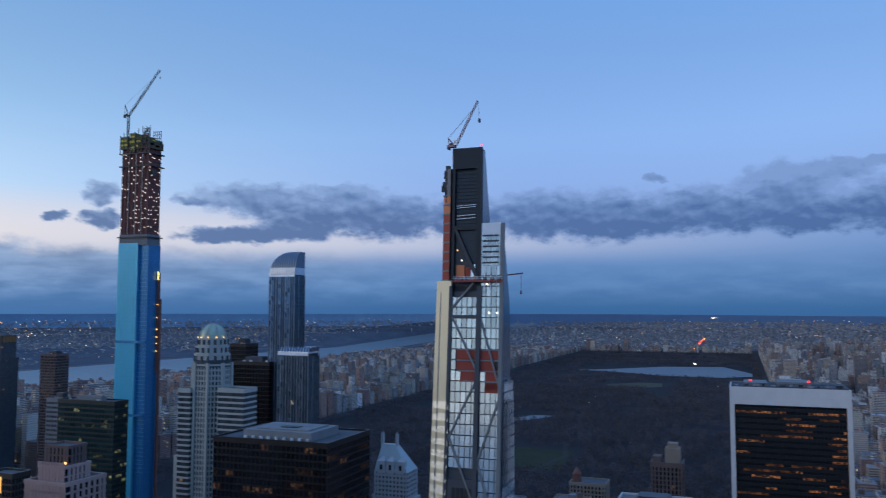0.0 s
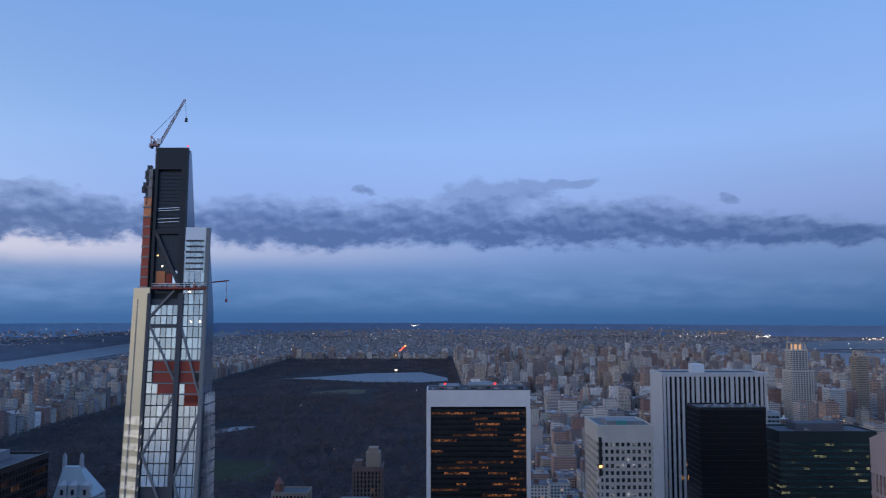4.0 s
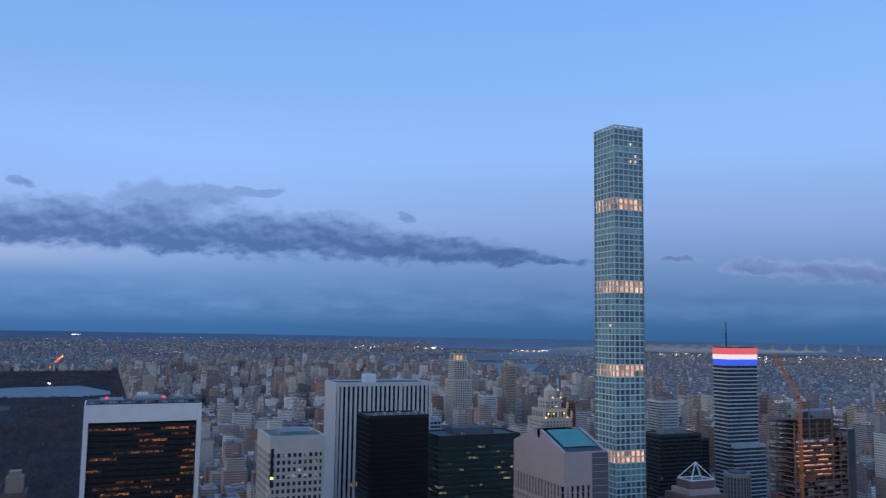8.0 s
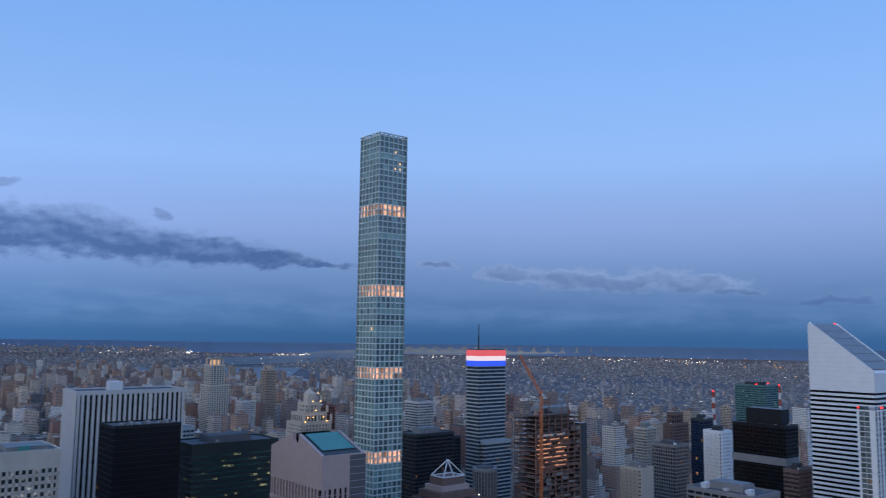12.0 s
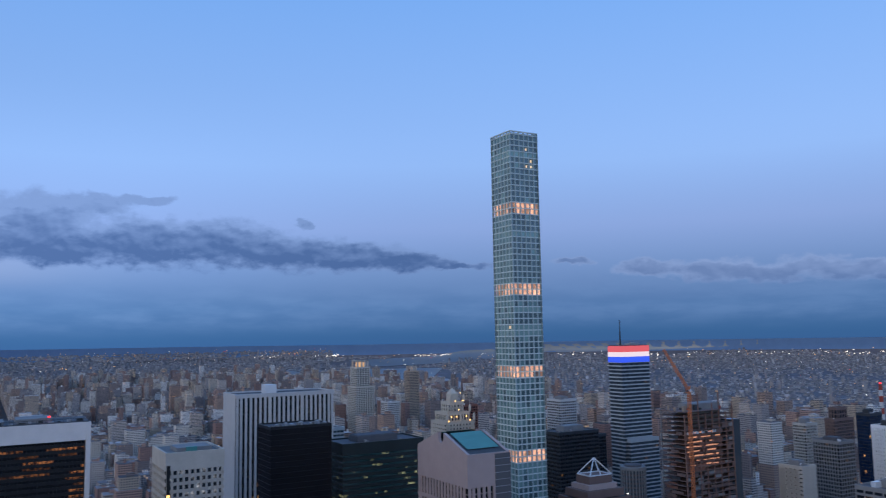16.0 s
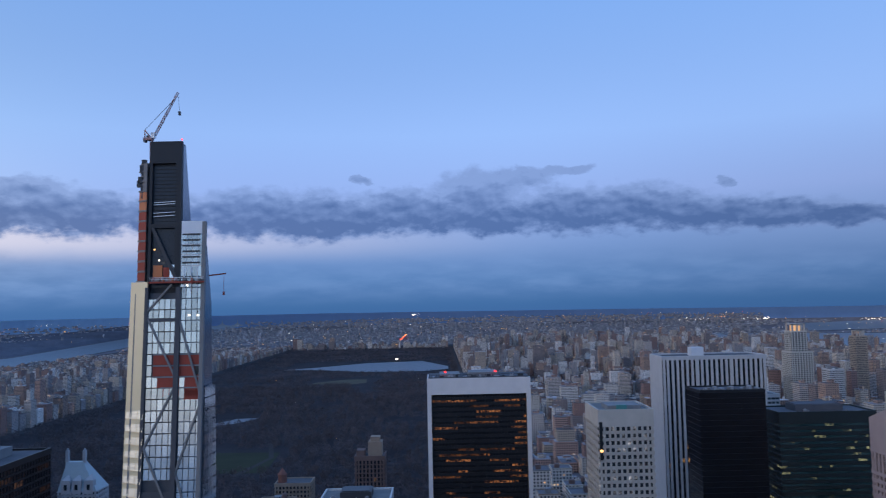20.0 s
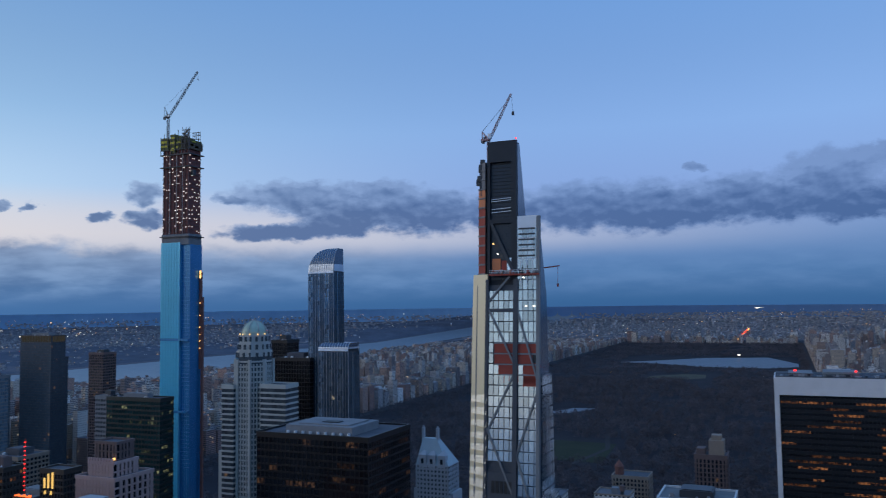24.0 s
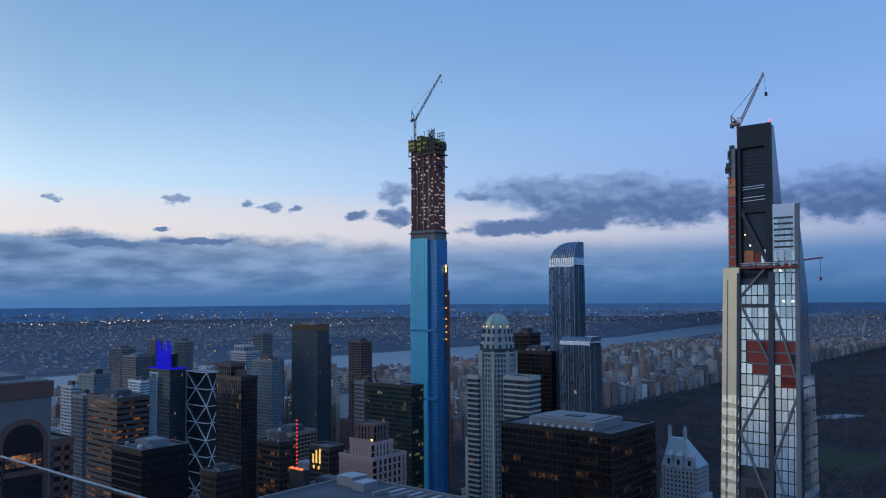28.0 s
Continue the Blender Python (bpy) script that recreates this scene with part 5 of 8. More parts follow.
    for xa, xb, za, zb in ((-0.4, 7.6, 412.2, 414.2), (-0.2, 6.4, 416.2, 418.4), (10.6, 16.3, 414.6, 416.8), (10.8, 16.0, 419.0, 421.4), (11.4, 15.8, 408.4, 411.0), (18.6, 23.0, 415.0, 416.6), (18.2, 21.0, 410.6, 412.4)):
        part("formwork_panel", Mesh(o).box(x0 + xa, x0 + xb, y0 - 0.9, y0 - 0.65, za, zb), YELLOW_NET, root, "bright yellow formwork panel")
    for ya, yb, za, zb in ((1.0, 5.5, 412, 414), (8.0, 13.0, 411, 413), (4.0, 9.0, 415, 417)):
        part("formwork_panel", Mesh(o).box(x1 + 0.05, x1 + 0.3, y0 + ya, y0 + yb, za, zb), YELLOW_NET, root, "bright yellow formwork panel")
    net = surface("brown_netting", (0.12, 0.09, 0.06), 0.85, vary=0.4)
    part("formwork_frame", Mesh(o).box(x1 - 8.5, x1 + 0.3, y0 + 0.4, y1, 409, 416), net, root, "dark netted scaffold")
    for i in range(5):
        x = x1 - 8.5 + i * 2.15
        part("scaffold_post", Mesh(o).box(x, x + 0.4, y0, y0 + 0.4, 409, 430 - (i % 2) * 1.5).box(x, x + 0.4, y1 - 4, y1 - 3.6, 409, 428), DARK_STEEL, root)
    for z in (417, 420.5, 424, 427):
        part("scaffold_rail", Mesh(o).box(x1 - 8.6, x1 + 0.4, y0 - 0.1, y0 + 0.3, z, z + 0.5).box(x1 - 8.6, x1 + 0.4, y1 - 4, y1 - 3.6, z, z + 0.5), DARK_STEEL, root)
    for i in range(9):
        x, z = x1 - 8 + (i * 3.7) % 7, 416 + (i * 2.9) % 10
        part("scaffold_net", Mesh(o).box(x, x + 1.9, y0 + 0.3, y0 + 0.5, z, z + 2.6), net, root)
    for i in range(9):
        x = x0 - 0.8 + i * 4.2
        part("formwork_post", Mesh(o).box(x, x + 0.5, y0 - 1.0, y0 - 0.5, 404, 422 + 3 * (i % 3)), DARK_STEEL, root)
    for z in (409, 414, 419):
        part("formwork_walkway", Mesh(o).box(x0 - 1.0, x1 + 0.8, y0 - 1.1, y0 - 0.7, z, z + 0.5), DARK_STEEL, root)
    part("hoist_bracket", Mesh(o).box(x1 - 0.5, x1 + 2.6, y0 + 3, y0 + 7, 384, 389), DARK_STEEL, root)
    # hoist tower up the east side with warm lamps
    part("hoist_mast", Mesh(o).box(x1 + 1.6, x1 + 3.8, y1 - 3, y1 - 1, 0, 268).box(x1 + 0.2, x1 + 1.9, y1 - 4, y1 - 1, 200, 292), RED_BRICK, root, "reddish builders' hoist")
    for z in (290, 286, 262, 250, 239, 232, 226, 219):
        part("hoist_lamp", Mesh(o).box(x1 + 1.2, x1 + (2.6 if z > 285 else 2.1), y1 - 4.6, y1 - 4.1, z, z + (3.4 if z > 285 else 1.0)), WARM_LAMP, root, "warm hoist lamp")


blue_tower()
luffing_crane("tower_crane", "dark luffing crane above the yellow formwork", (-543.3, 603, 415), 27, (35.2, 0, 41), (4.5, 11), CRANE_DARK, 1.6)


# ---- the domed tower ----
DOME_STONE = surface("grey_green_stone", (0.38, 0.385, 0.36), 0.75, vary=0.2)


def domed_tower():
    o = (-347.5, 474.0, 0)
    root = thing("domed_tower", "pale stone octagonal tower with lit glass dome", "skyscraper", o)
    cx, cy = -347.5, 474.0
    part("wing", Mesh(o).box(-372, -363, 466, 486, 0, 158), DOME_STONE, root)
    tower("w", "", -363.7, -354, 459, 484, 205, DOME_STONE, GLASS_GREY, 4, 10, 3.6, 0, 1.3, proud=0.3, pent=False, root=root)
    tower("w", "", -333, -312.5, 461, 476, 206, DOME_STONE, GLASS_GREY, 9, 6, 3.6, 0, 1.3, proud=0.3, pent=False, root=root)
    part("shaft", Mesh(o).prism(disc(cx, cy, 12.9, 8, math.pi / 8), 0, 224), GLASS_GREY, root, "grey window bays")
    for k in range(8):
        a = math.pi / 8 + k * math.pi / 4
        x, y = cx + 13.2 * math.cos(a), cy + 13.2 * math.sin(a)
        part("corner_pier", Mesh(o).bar((x, y, 60), (x, y, 222), 1.9), DOME_STONE, root)
        for s in (0.27, 0.5, 0.73):
            b = a + math.pi / 4
            x2, y2 = cx + 13.2 * math.cos(b), cy + 13.2 * math.sin(b)
            px, py = x + (x2 - x) * s, y + (y2 - y) * s
            part("pier", Mesh(o).bar((px, py, 100), (px, py, 219), 0.8), DOME_STONE, root)
    band = Mesh().prism(disc(0, 0, 13.4, 8, math.pi / 8), 0, 1.2).data("floor_band", DOME_STONE)
    for k in range(32):
        part("floor_band", band, None, root, at=(0, 0, 110 + k * 3.55))
    for i, (r, za, zb) in enumerate(((12.6, 222, 228), (11.4, 228, 233.5), (10.4, 233.5, 239))):
        part("setback", Mesh(o).prism(disc(cx, cy, r, 8, math.pi / 8), za, zb), DOME_STONE, root)
        for k in range(16):
            a = k * math.pi / 8
            part("setback_window", Mesh(o).bar((cx + r * 0.955 * math.cos(a), cy + r * 0.955 * math.sin(a), za + 1), (cx + r * 0.955 * math.cos(a), cy + r * 0.955 * math.sin(a), zb - 1.2), 1.3), GLASS_GREY, root)
    dome = surface("pale_copper", (0.34, 0.42, 0.34), 0.5, 0.2, vary=0.2)
    prev, z0 = 9.4, 239.0
    m = Mesh(o)
    for k in range(1, 7):
        r = 9.4 * math.cos(k * math.pi / 13)
        z1 = 239.0 + 9.8 * math.sin(k * math.pi / 13)
        m.prism(disc(cx, cy, prev, 16), z0, z1, disc(cx, cy, r, 16))
        prev, z0 = r, z1
    part("dome", m, dome, root, "pale green ribbed dome")
    for k in range(8):
        a = k * math.pi / 4 + 0.2
        m = Mesh(o)
        pts = [(cx + 9.55 * math.cos(i * math.pi / 13) * math.cos(a), cy + 9.55 * math.cos(i * math.pi / 13) * math.sin(a), 239.0 + 10.0 * math.sin(i * math.pi / 13)) for i in range(7)]
        for p, q in zip(pts, pts[1:]):
            m.bar(p, q, 0.5)
        part("dome_rib", m, DOME_STONE, root)
    part("finial", Mesh(o).prism(disc(cx, cy, 0.9, 8), 248.2, 249.6).bar((cx, cy, 249), (cx, cy, 252), 0.35), STEEL, root)
    for k in range(6):
        a = -math.pi * 0.95 + k * math.pi / 5.5
        part("dome_lamp", Mesh(o).prism(disc(cx + 10.0 * math.cos(a), cy + 10.0 * math.sin(a), 0.35, 6), 239.1, 239.9), WARM_LAMP, root, "small warm lamp")


domed_tower()


# ---- rippled blue towers with rounded tops ----
def curved_tower(label, x0, x1, y0, y1, h, radius, glass):
    o = ((x0 + x1) / 2, (y0 + y1) / 2, 0)
    root = thing("curved_tower", label, "skyscraper", o)
    nx, ny, fl = 11, 6, 3.5
    part("core", Mesh(o).box(x0 + 0.4, x1 - 0.4, y0 + 0.4, y1 - 0.4, 0, h - radius), DARK_STEEL, root)
    g, bright = Mesh(o), Mesh(o)
    for k in range(int((h - radius - 70) / fl)):
        za, zb = 70 + k * fl, 70 + (k + 1) * fl
        for i in range(nx):
            xa, xb = x0 + (x1 - x0) * i / nx, x0 + (x1 - x0) * (i + 1) / nx
            (bright if i in (0, 1, 4, 7, 8) and (k * 7 + i * 3) % 5 else g).poly((xa, y0, za + 0.3), (xb, y0, za + 0.3), (xb, y0, zb), (xa, y0, zb))
        for i in range(ny):
            ya, yb = y0 + (y1 - y0) * i / ny, y0 + (y1 - y0) * (i + 1) / ny
            (bright if i in (2, 9) else g).poly((x1, ya, za + 0.3), (x1, yb, za + 0.3), (x1, yb, zb), (x1, ya, zb))
    part("glazing", g, glass, root, kind="stuff")
    part("bright_glazing", bright, RIPPLE_LIGHT, root, "pale reflecting glass columns", kind="stuff")
    for i in range(nx + 1):
        x = x0 + (x1 - x0) * i / nx
        part("fin", Mesh(o).box(x - 0.14, x + 0.14, y0 - 0.3, y0 + 0.1, 40, h - radius), BRACE_GREY if i % 2 == 0 else STEEL, root)
    for i in range(1, ny + 1):
        y = y0 + (y1 - y0) * i / ny
        part("fin", Mesh(o).box(x1 - 0.1, x1 + 0.3, y - 0.25, y + 0.25, 40, h - radius), DARK_STEEL, root)
    # rounded top: the west side and the front both curve back as they rise
    rows = 10
    share, sweep = (0.66, 9.0) if radius > 10 else (0.1, 4.0)
    fx = lambda t: x0 + (x1 - x0) * share * (1 - math.cos(t))
    fy = lambda t: y0 + sweep * (1 - math.cos(t))
    fz = lambda t: h - radius + radius * math.sin(t)
    for i in range(rows):
        a, b = math.pi / 2 * i / rows, math.pi / 2 * (i + 1) / rows
        m = Mesh(o).prism([(fx(a), fy(a)), (x1, fy(a)), (x1, y1), (fx(a), y1)], fz(a), fz(b), [(fx(b), fy(b)), (x1, fy(b)), (x1, y1), (fx(b), y1)])
        # the two lowest rows are paler: the highlight at the bend, painted in
        part("roof_shell", m, SHELL_FOOT if i < 2 else ROOF_SHELL, root, "curved silvery roof shell")
    for k in range(nx + 1):
        x = x0 + (x1 - x0) * k / nx
        m = Mesh(o)
        for i in range(rows):
            a, b = math.pi / 2 * i / rows, math.pi / 2 * (i + 1) / rows
            if fx(b) <= x + 0.01:
                m.bar((x, fy(a) - 0.1, fz(a)), (x, fy(b) - 0.1, fz(b)), 0.45)
        if x - x0 >= fx(math.pi / 2 / rows) - x0:
            part("shell_rib", m, STEEL, root, "metal rib")
    # band in a near-white colour that paints the sheen below the bend
    part("lit_band", Mesh(o).box(x0, x1, y0 - 0.4, y0 + 0.1, h - radius - 1.6, h - radius), SHEEN, root, "pale band painted as sheen")


# Band and shell foot hold a painted sheen; the shell above stays dark.
SHEEN = surface("bright_metal", (0.80, 0.85, 0.92), 0.3, 0.3)
SHELL_FOOT = surface("silver_shell_foot", (0.62, 0.69, 0.78), 0.22, 0.7, vary=0.3, scale=0.3)
ROOF_SHELL = surface("silver_shell", (0.15, 0.20, 0.27), 0.2, 0.8, vary=0.3, scale=0.3)
RIPPLE = panes("rippled_glass", (0.11, 0.17, 0.23), 0.008, (1.0, 0.80, 0.5), 0.3, rough=0.08, metal=0.6, spread=0.5)
RIPPLE_LIGHT = panes("rippled_pale_glass", (0.26, 0.37, 0.46), 0.004, (1.0, 0.75, 0.5), 0.2, rough=0.10, metal=0.75, spread=0.4)
curved_tower("rippled blue glass tower with a curved metallic top", -381, -356, 597, 614, 308, 20, RIPPLE)
curved_tower("lower rippled blue glass block with a rounded roof", -355, -327, 571, 589, 228, 5, RIPPLE)


# ---- the steep-roofed hotel ----
HOTEL_BRICK = surface("pale_brick", (0.36, 0.36, 0.37), 0.75, vary=0.2)


def steep_roof_hotel():
    x0, x1, y0, y1 = -286, -257, 610, 632
    root = tower("steep_roof_hotel", "white brick tower with steep pale roof and two chimneys", x0, x1, y0, y1, 127, HOTEL_BRICK, GLASS_GREY, 9, 7, 3.5, 1.5, 1.7, cap=0.6, proud=0.3, pent=False)
    o = tuple(root.location)
    roof = surface("pale_copper_roof", (0.30, 0.36, 0.38), 0.5, 0.2, vary=0.15)
    for xa, xb, h in ((x0 - 3, x0, 107), (x1, x1 + 3, 105)):
        part("wing", Mesh(o).box(xa, xb, y0 + 2, y1, 0, h), HOTEL_BRICK, root)
    part("steep_roof", Mesh(o).prism([(x0, y0), (x1, y0), (x1, y1), (x0, y1)], 127, 147, [(x0 + 3, y0 + 8), (x1 - 13.5, y0 + 8), (x1 - 13.5, y1 - 8), (x0 + 3, y1 - 8)]), roof, root, "steep pale copper roof")
    for x in (x0 + 1.6, x1 - 14.5):
        part("chimney", Mesh(o).box(x, x + 2.0, y0 + 9, y0 + 12, 137, 155.5).prism(disc(x + 1, y0 + 10.5, 0.7, 8), 155.5, 157), HOTEL_BRICK, root)
    for x in (x0 + 3, (x0 + x1) / 2 - 3.5, x1 - 9):
        part("dormer", Mesh(o).box(x, x + 6.5, y0 - 0.5, y0 + 5, 125, 135).cone([(x, y0 - 0.5), (x + 6.5, y0 - 0.5), (x + 6.5, y0 + 6), (x, y0 + 6)], 135, (x + 3.2, y0 + 6, 139)), HOTEL_BRICK, root)
        part("dormer_window", Mesh(o).box(x + 2, x + 4.2, y0 - 0.7, y0 - 0.45, 128, 132), GLASS_DARK, root)


steep_roof_hotel()

# ---- black slab with a recessed roof ----
blackA = tower("office_tower", "black glass slab tower with scattered lit windows and a grey roof", -273, -203, 375, 425, 190, BLACK_METAL, GLASS_DIM, 26, 18, 3.7, 0.3, 1.0, cap=3, proud=0.3, pent=False, roof=TAR, runs=(1, 4), deep=0.15)
o = tuple(blackA.location)
part("plant_room", Mesh(o).box(-258, -216, 381, 412, 188.5, 193.5).box(-252, -220, 385, 408, 193.5, 194.2), GREY_CONCRETE, blackA, "grey plant room")
for i in range(9):
    part("plant_fan", Mesh(o).prism(disc(-256 + i * 4.8, 380.2, 0.9, 8), 188.5, 190.5), PALE_METAL, blackA, "pale exhaust cowl")
part("plant_hatch", Mesh(o).box(-240, -230, 390, 396, 194.2, 194.6), BLACK_METAL, blackA)


# ---- the pink stepped building ----
def stepped_pink():
    o = (-331, 338, 0)
    root = thing("stepped_building", "pink terracotta stepped building with upright ribs", "building", o)
    tower("s", "", -351, -324, 323, 350, 171, surface("pink_terracotta", (0.42, 0.28, 0.25), 0.8, vary=0.2), GLASS_DARK, 12, 7, 3.8, 1.9, 0.9, cap=2.0, proud=0.5, pent=False, root=root)
    pink = surface("rosy_terracotta", (0.46, 0.31, 0.28), 0.8, vary=0.2)
    tower("s", "", -347.5, -330, 328, 345, 178, pink, GLASS_DARK, 8, 6, 3.8, 1.7, 0.7, base=168, cap=1.5, proud=0.5, pent=False, root=root)
    tower("s", "", -346.5, -331, 331, 343, 188, BROWN_STONE, GLASS_DARK, 6, 5, 3.8, 1.4, 0.7, base=174, cap=1.5, proud=0.4, pent=False, root=root)
    for i in range(9):
        part("pinnacle", Mesh(o).box(-347.6 + i * 2, -346.7 + i * 2, 327.2, 328.4, 176, 179.6), pink, root)
    beacon(root, -331, 329, 178, 0.7, WARM_LAMP, "warm_lamp")


stepped_pink()


# ---- arched postmodern tower ----
ARCH_BROWN = surface("red_brown_granite", (0.15, 0.068, 0.055), 0.7, vary=0.2)


def arched_tower():
    x0, x1, y0, y1 = -362, -322, 121, 144
    stone = surface("grey_limestone", (0.16, 0.15, 0.15), 0.7, vary=0.15)
    root = tower("arched_tower", "grey stone tower with a great brown arch near its top", x0 - 4, x1 - 0.6, 112, 153, 206, ARCH_BROWN, GLASS_OFFICE, 10, 10, 3.9, 1.4, 1.9, cap=3, proud=0.4, pent=False, roof=GRAVEL, runs=(1, 3))
    o = tuple(root.location)
    part("upper_block", Mesh(o).box(x0, x1, y0, y1, 150, 226), stone, root, "grey stone upper block")
    part("cornice", Mesh(o).box(x0 - 0.6, x1 + 0.6, y0 - 0.6, y1 + 0.6, 223, 229), ARCH_BROWN, root, "brown cornice")
    part("roof", Mesh(o).box(x0 + 1, x1 - 1, y0 + 1, y1 - 1, 229, 229.4).box(x0 + 8, x1 - 10, y0 + 5, y1 - 6, 229.4, 231), GRAVEL, root)
    c = (y0 + y1) / 2 + 1.0
    for r, thick, mat_, low, zc in ((9.3, 0.9, ARCH_BROWN, 178, 206), (7.2, 1.3, BLACK_METAL, 180, 206)):
        m = Mesh(o)
        pts = [(c - r, low)] + [(c + r * math.cos(math.pi - i * math.pi / 14), zc + r * math.sin(i * math.pi / 14)) for i in range(15)] + [(c + r, low)]
        f = [(x1 + thick, u, z) for u, z in pts]
        b = [(x1 - 0.1, u, z) for u, z in pts]
        m.poly(*f[::-1])
        for i in range(len(pts) - 1):
            m.poly(f[i], b[i], b[i + 1], f[i + 1])
        part("arch", m, mat_, root, "great brown arch" if mat_ is ARCH_BROWN else "dark arched window")
    for k, rows in ((0, 2), (1, 1), (2, 1)):
        m = Mesh(o)
        for i in range(7):
            for j in range(rows):
                u, z = c - 6.6 + i * 1.9, (197.5, 190, 184)[k] + j * 2.4
                m.poly((x1 + 1.45, u, z), (x1 + 1.45, u + 1.7, z), (x1 + 1.45, u + 1.7, z + 2.1), (x1 + 1.45, u, z + 2.1))
        part("arch_glazing", m, WARM_DIM if k == 0 else GLASS_DARK, root, "warm lit windows in the arch" if k == 0 else "", kind="stuff")
    part("arch_sill", Mesh(o).box(x1, x1 + 1.7, c - 7.2, c + 7.2, 194, 196), ARCH_BROWN, root)


WARM_DIM = panes("dim_lit_room", (0.10, 0.06, 0.04), 0.8, (1.0, 0.42, 0.16), 0.22)
arched_tower()


# ---- diagrid tower ----
def diagrid_tower():
    x0, x1, y0, y1 = -784, -745, 495, 510
    o = ((x0 + x1) / 2, (y0 + y1) / 2, 0)
    root = thing("diagrid_tower", "dark glass tower in a white triangular steel frame", "skyscraper", o)
    part("core", Mesh(o).box(x0 + 1, x1 - 1, y0 + 1, y1 - 1, 0, 182), GLASS_DARK, root, "dark glass body")
    part("roof", Mesh(o).box(x0 + 0.6, x1 - 0.6, y0 + 0.6, y1 - 0.6, 182, 183), GREY_CONCRETE, root)
    steps, rise = 9, 17.8
    for k in range(steps):
        za, zb = 183 - (k + 1) * rise, 183 - k * rise
        part("ring_beam", Mesh(o).bar((x0, y0, zb), (x1, y0, zb), 0.85).bar((x1, y0, zb), (x1, y1, zb), 0.85).bar((x0, y0, zb), (x0, y1, zb), 0.85).bar((x0, y1, zb), (x1, y1, zb), 0.85), PALE_METAL, root)
        for i in range(1):
            w = x1 - x0
            a = x0 + i * w
            d = y1 - y0
            c = y0 + i * d
            up = k % 2
            for lo, mid_, hi in ((a, a + w / 2, a + w),):
                if up:
                    pairs = (((lo, za), (mid_, zb)), ((mid_, zb), (hi, za)))
                else:
                    pairs = (((lo, zb), (mid_, za)), ((mid_, za), (hi, zb)))
                for p, q in pairs:
                    part("diagonal", Mesh(o).bar((p[0], y0, p[1]), (q[0], y0, q[1]), 0.85), PALE_METAL, root)
            lo, mid_, hi = c, c + d / 2, c + d
            pairs = (((lo, za), (mid_, zb)), ((mid_, zb), (hi, za))) if up else (((lo, zb), (mid_, za)), ((mid_, za), (hi, zb)))
            for p, q in pairs:
                part("diagonal", Mesh(o).bar((x1, p[0], p[1]), (x1, q[0], q[1]), 0.85), PALE_METAL, root)


diagrid_tower()


# ---- tower with a blue-lit crown ----
TWIN_DARK = panes("navy_mirror_glass", (0.05, 0.075, 0.10), 0.012, power=0.3, metal=0.45, rough=0.1, spread=0.8)


def blue_crown_tower():
    x0, x1, y0, y1 = -820, -780, 473, 492
    root = tower("blue_crown_tower", "dark glass tower with a blue glowing louvred crown", x0, x1, y0, y1, 186, DARK_STEEL, TWIN_DARK, 12, 10, 3.7, 0.4, 0.6, cap=1, proud=0.2, pent=False)
    o = tuple(root.location)
    blue = lamp_glow("blue_crown_light", (0.02, 0.02, 1.0), 0.55)
    part("crown_ledge", Mesh(o).box(x0 - 1, x1 + 1, y0 - 1, y1 + 1, 186, 187), blue, root, "glowing blue ledge")
    part("crown_core", Mesh(o).box(x0 + 10, x1 - 10, y0 + 8, y1 - 4, 186, 202), BLACK_METAL, root)
    for i in range(13):
        x = x0 + 8 + i * 2.3
        top = (215, 217, 216, 206, 214, 217, 208, 213, 205, 215, 217, 216, 211)[i]
        part("crown_fin", Mesh(o).box(x, x + 0.4, y0 + 2.6, y0 + 3.6, 187, top), blue, root, "glowing blue fin")
    part("pale_flank", Mesh(o).box(x0 - 0.3, x0 + 17, y0 - 0.45, y0 - 0.2, 60, 182), RIPPLE_LIGHT, root, "pale reflecting flank")


blue_crown_tower()


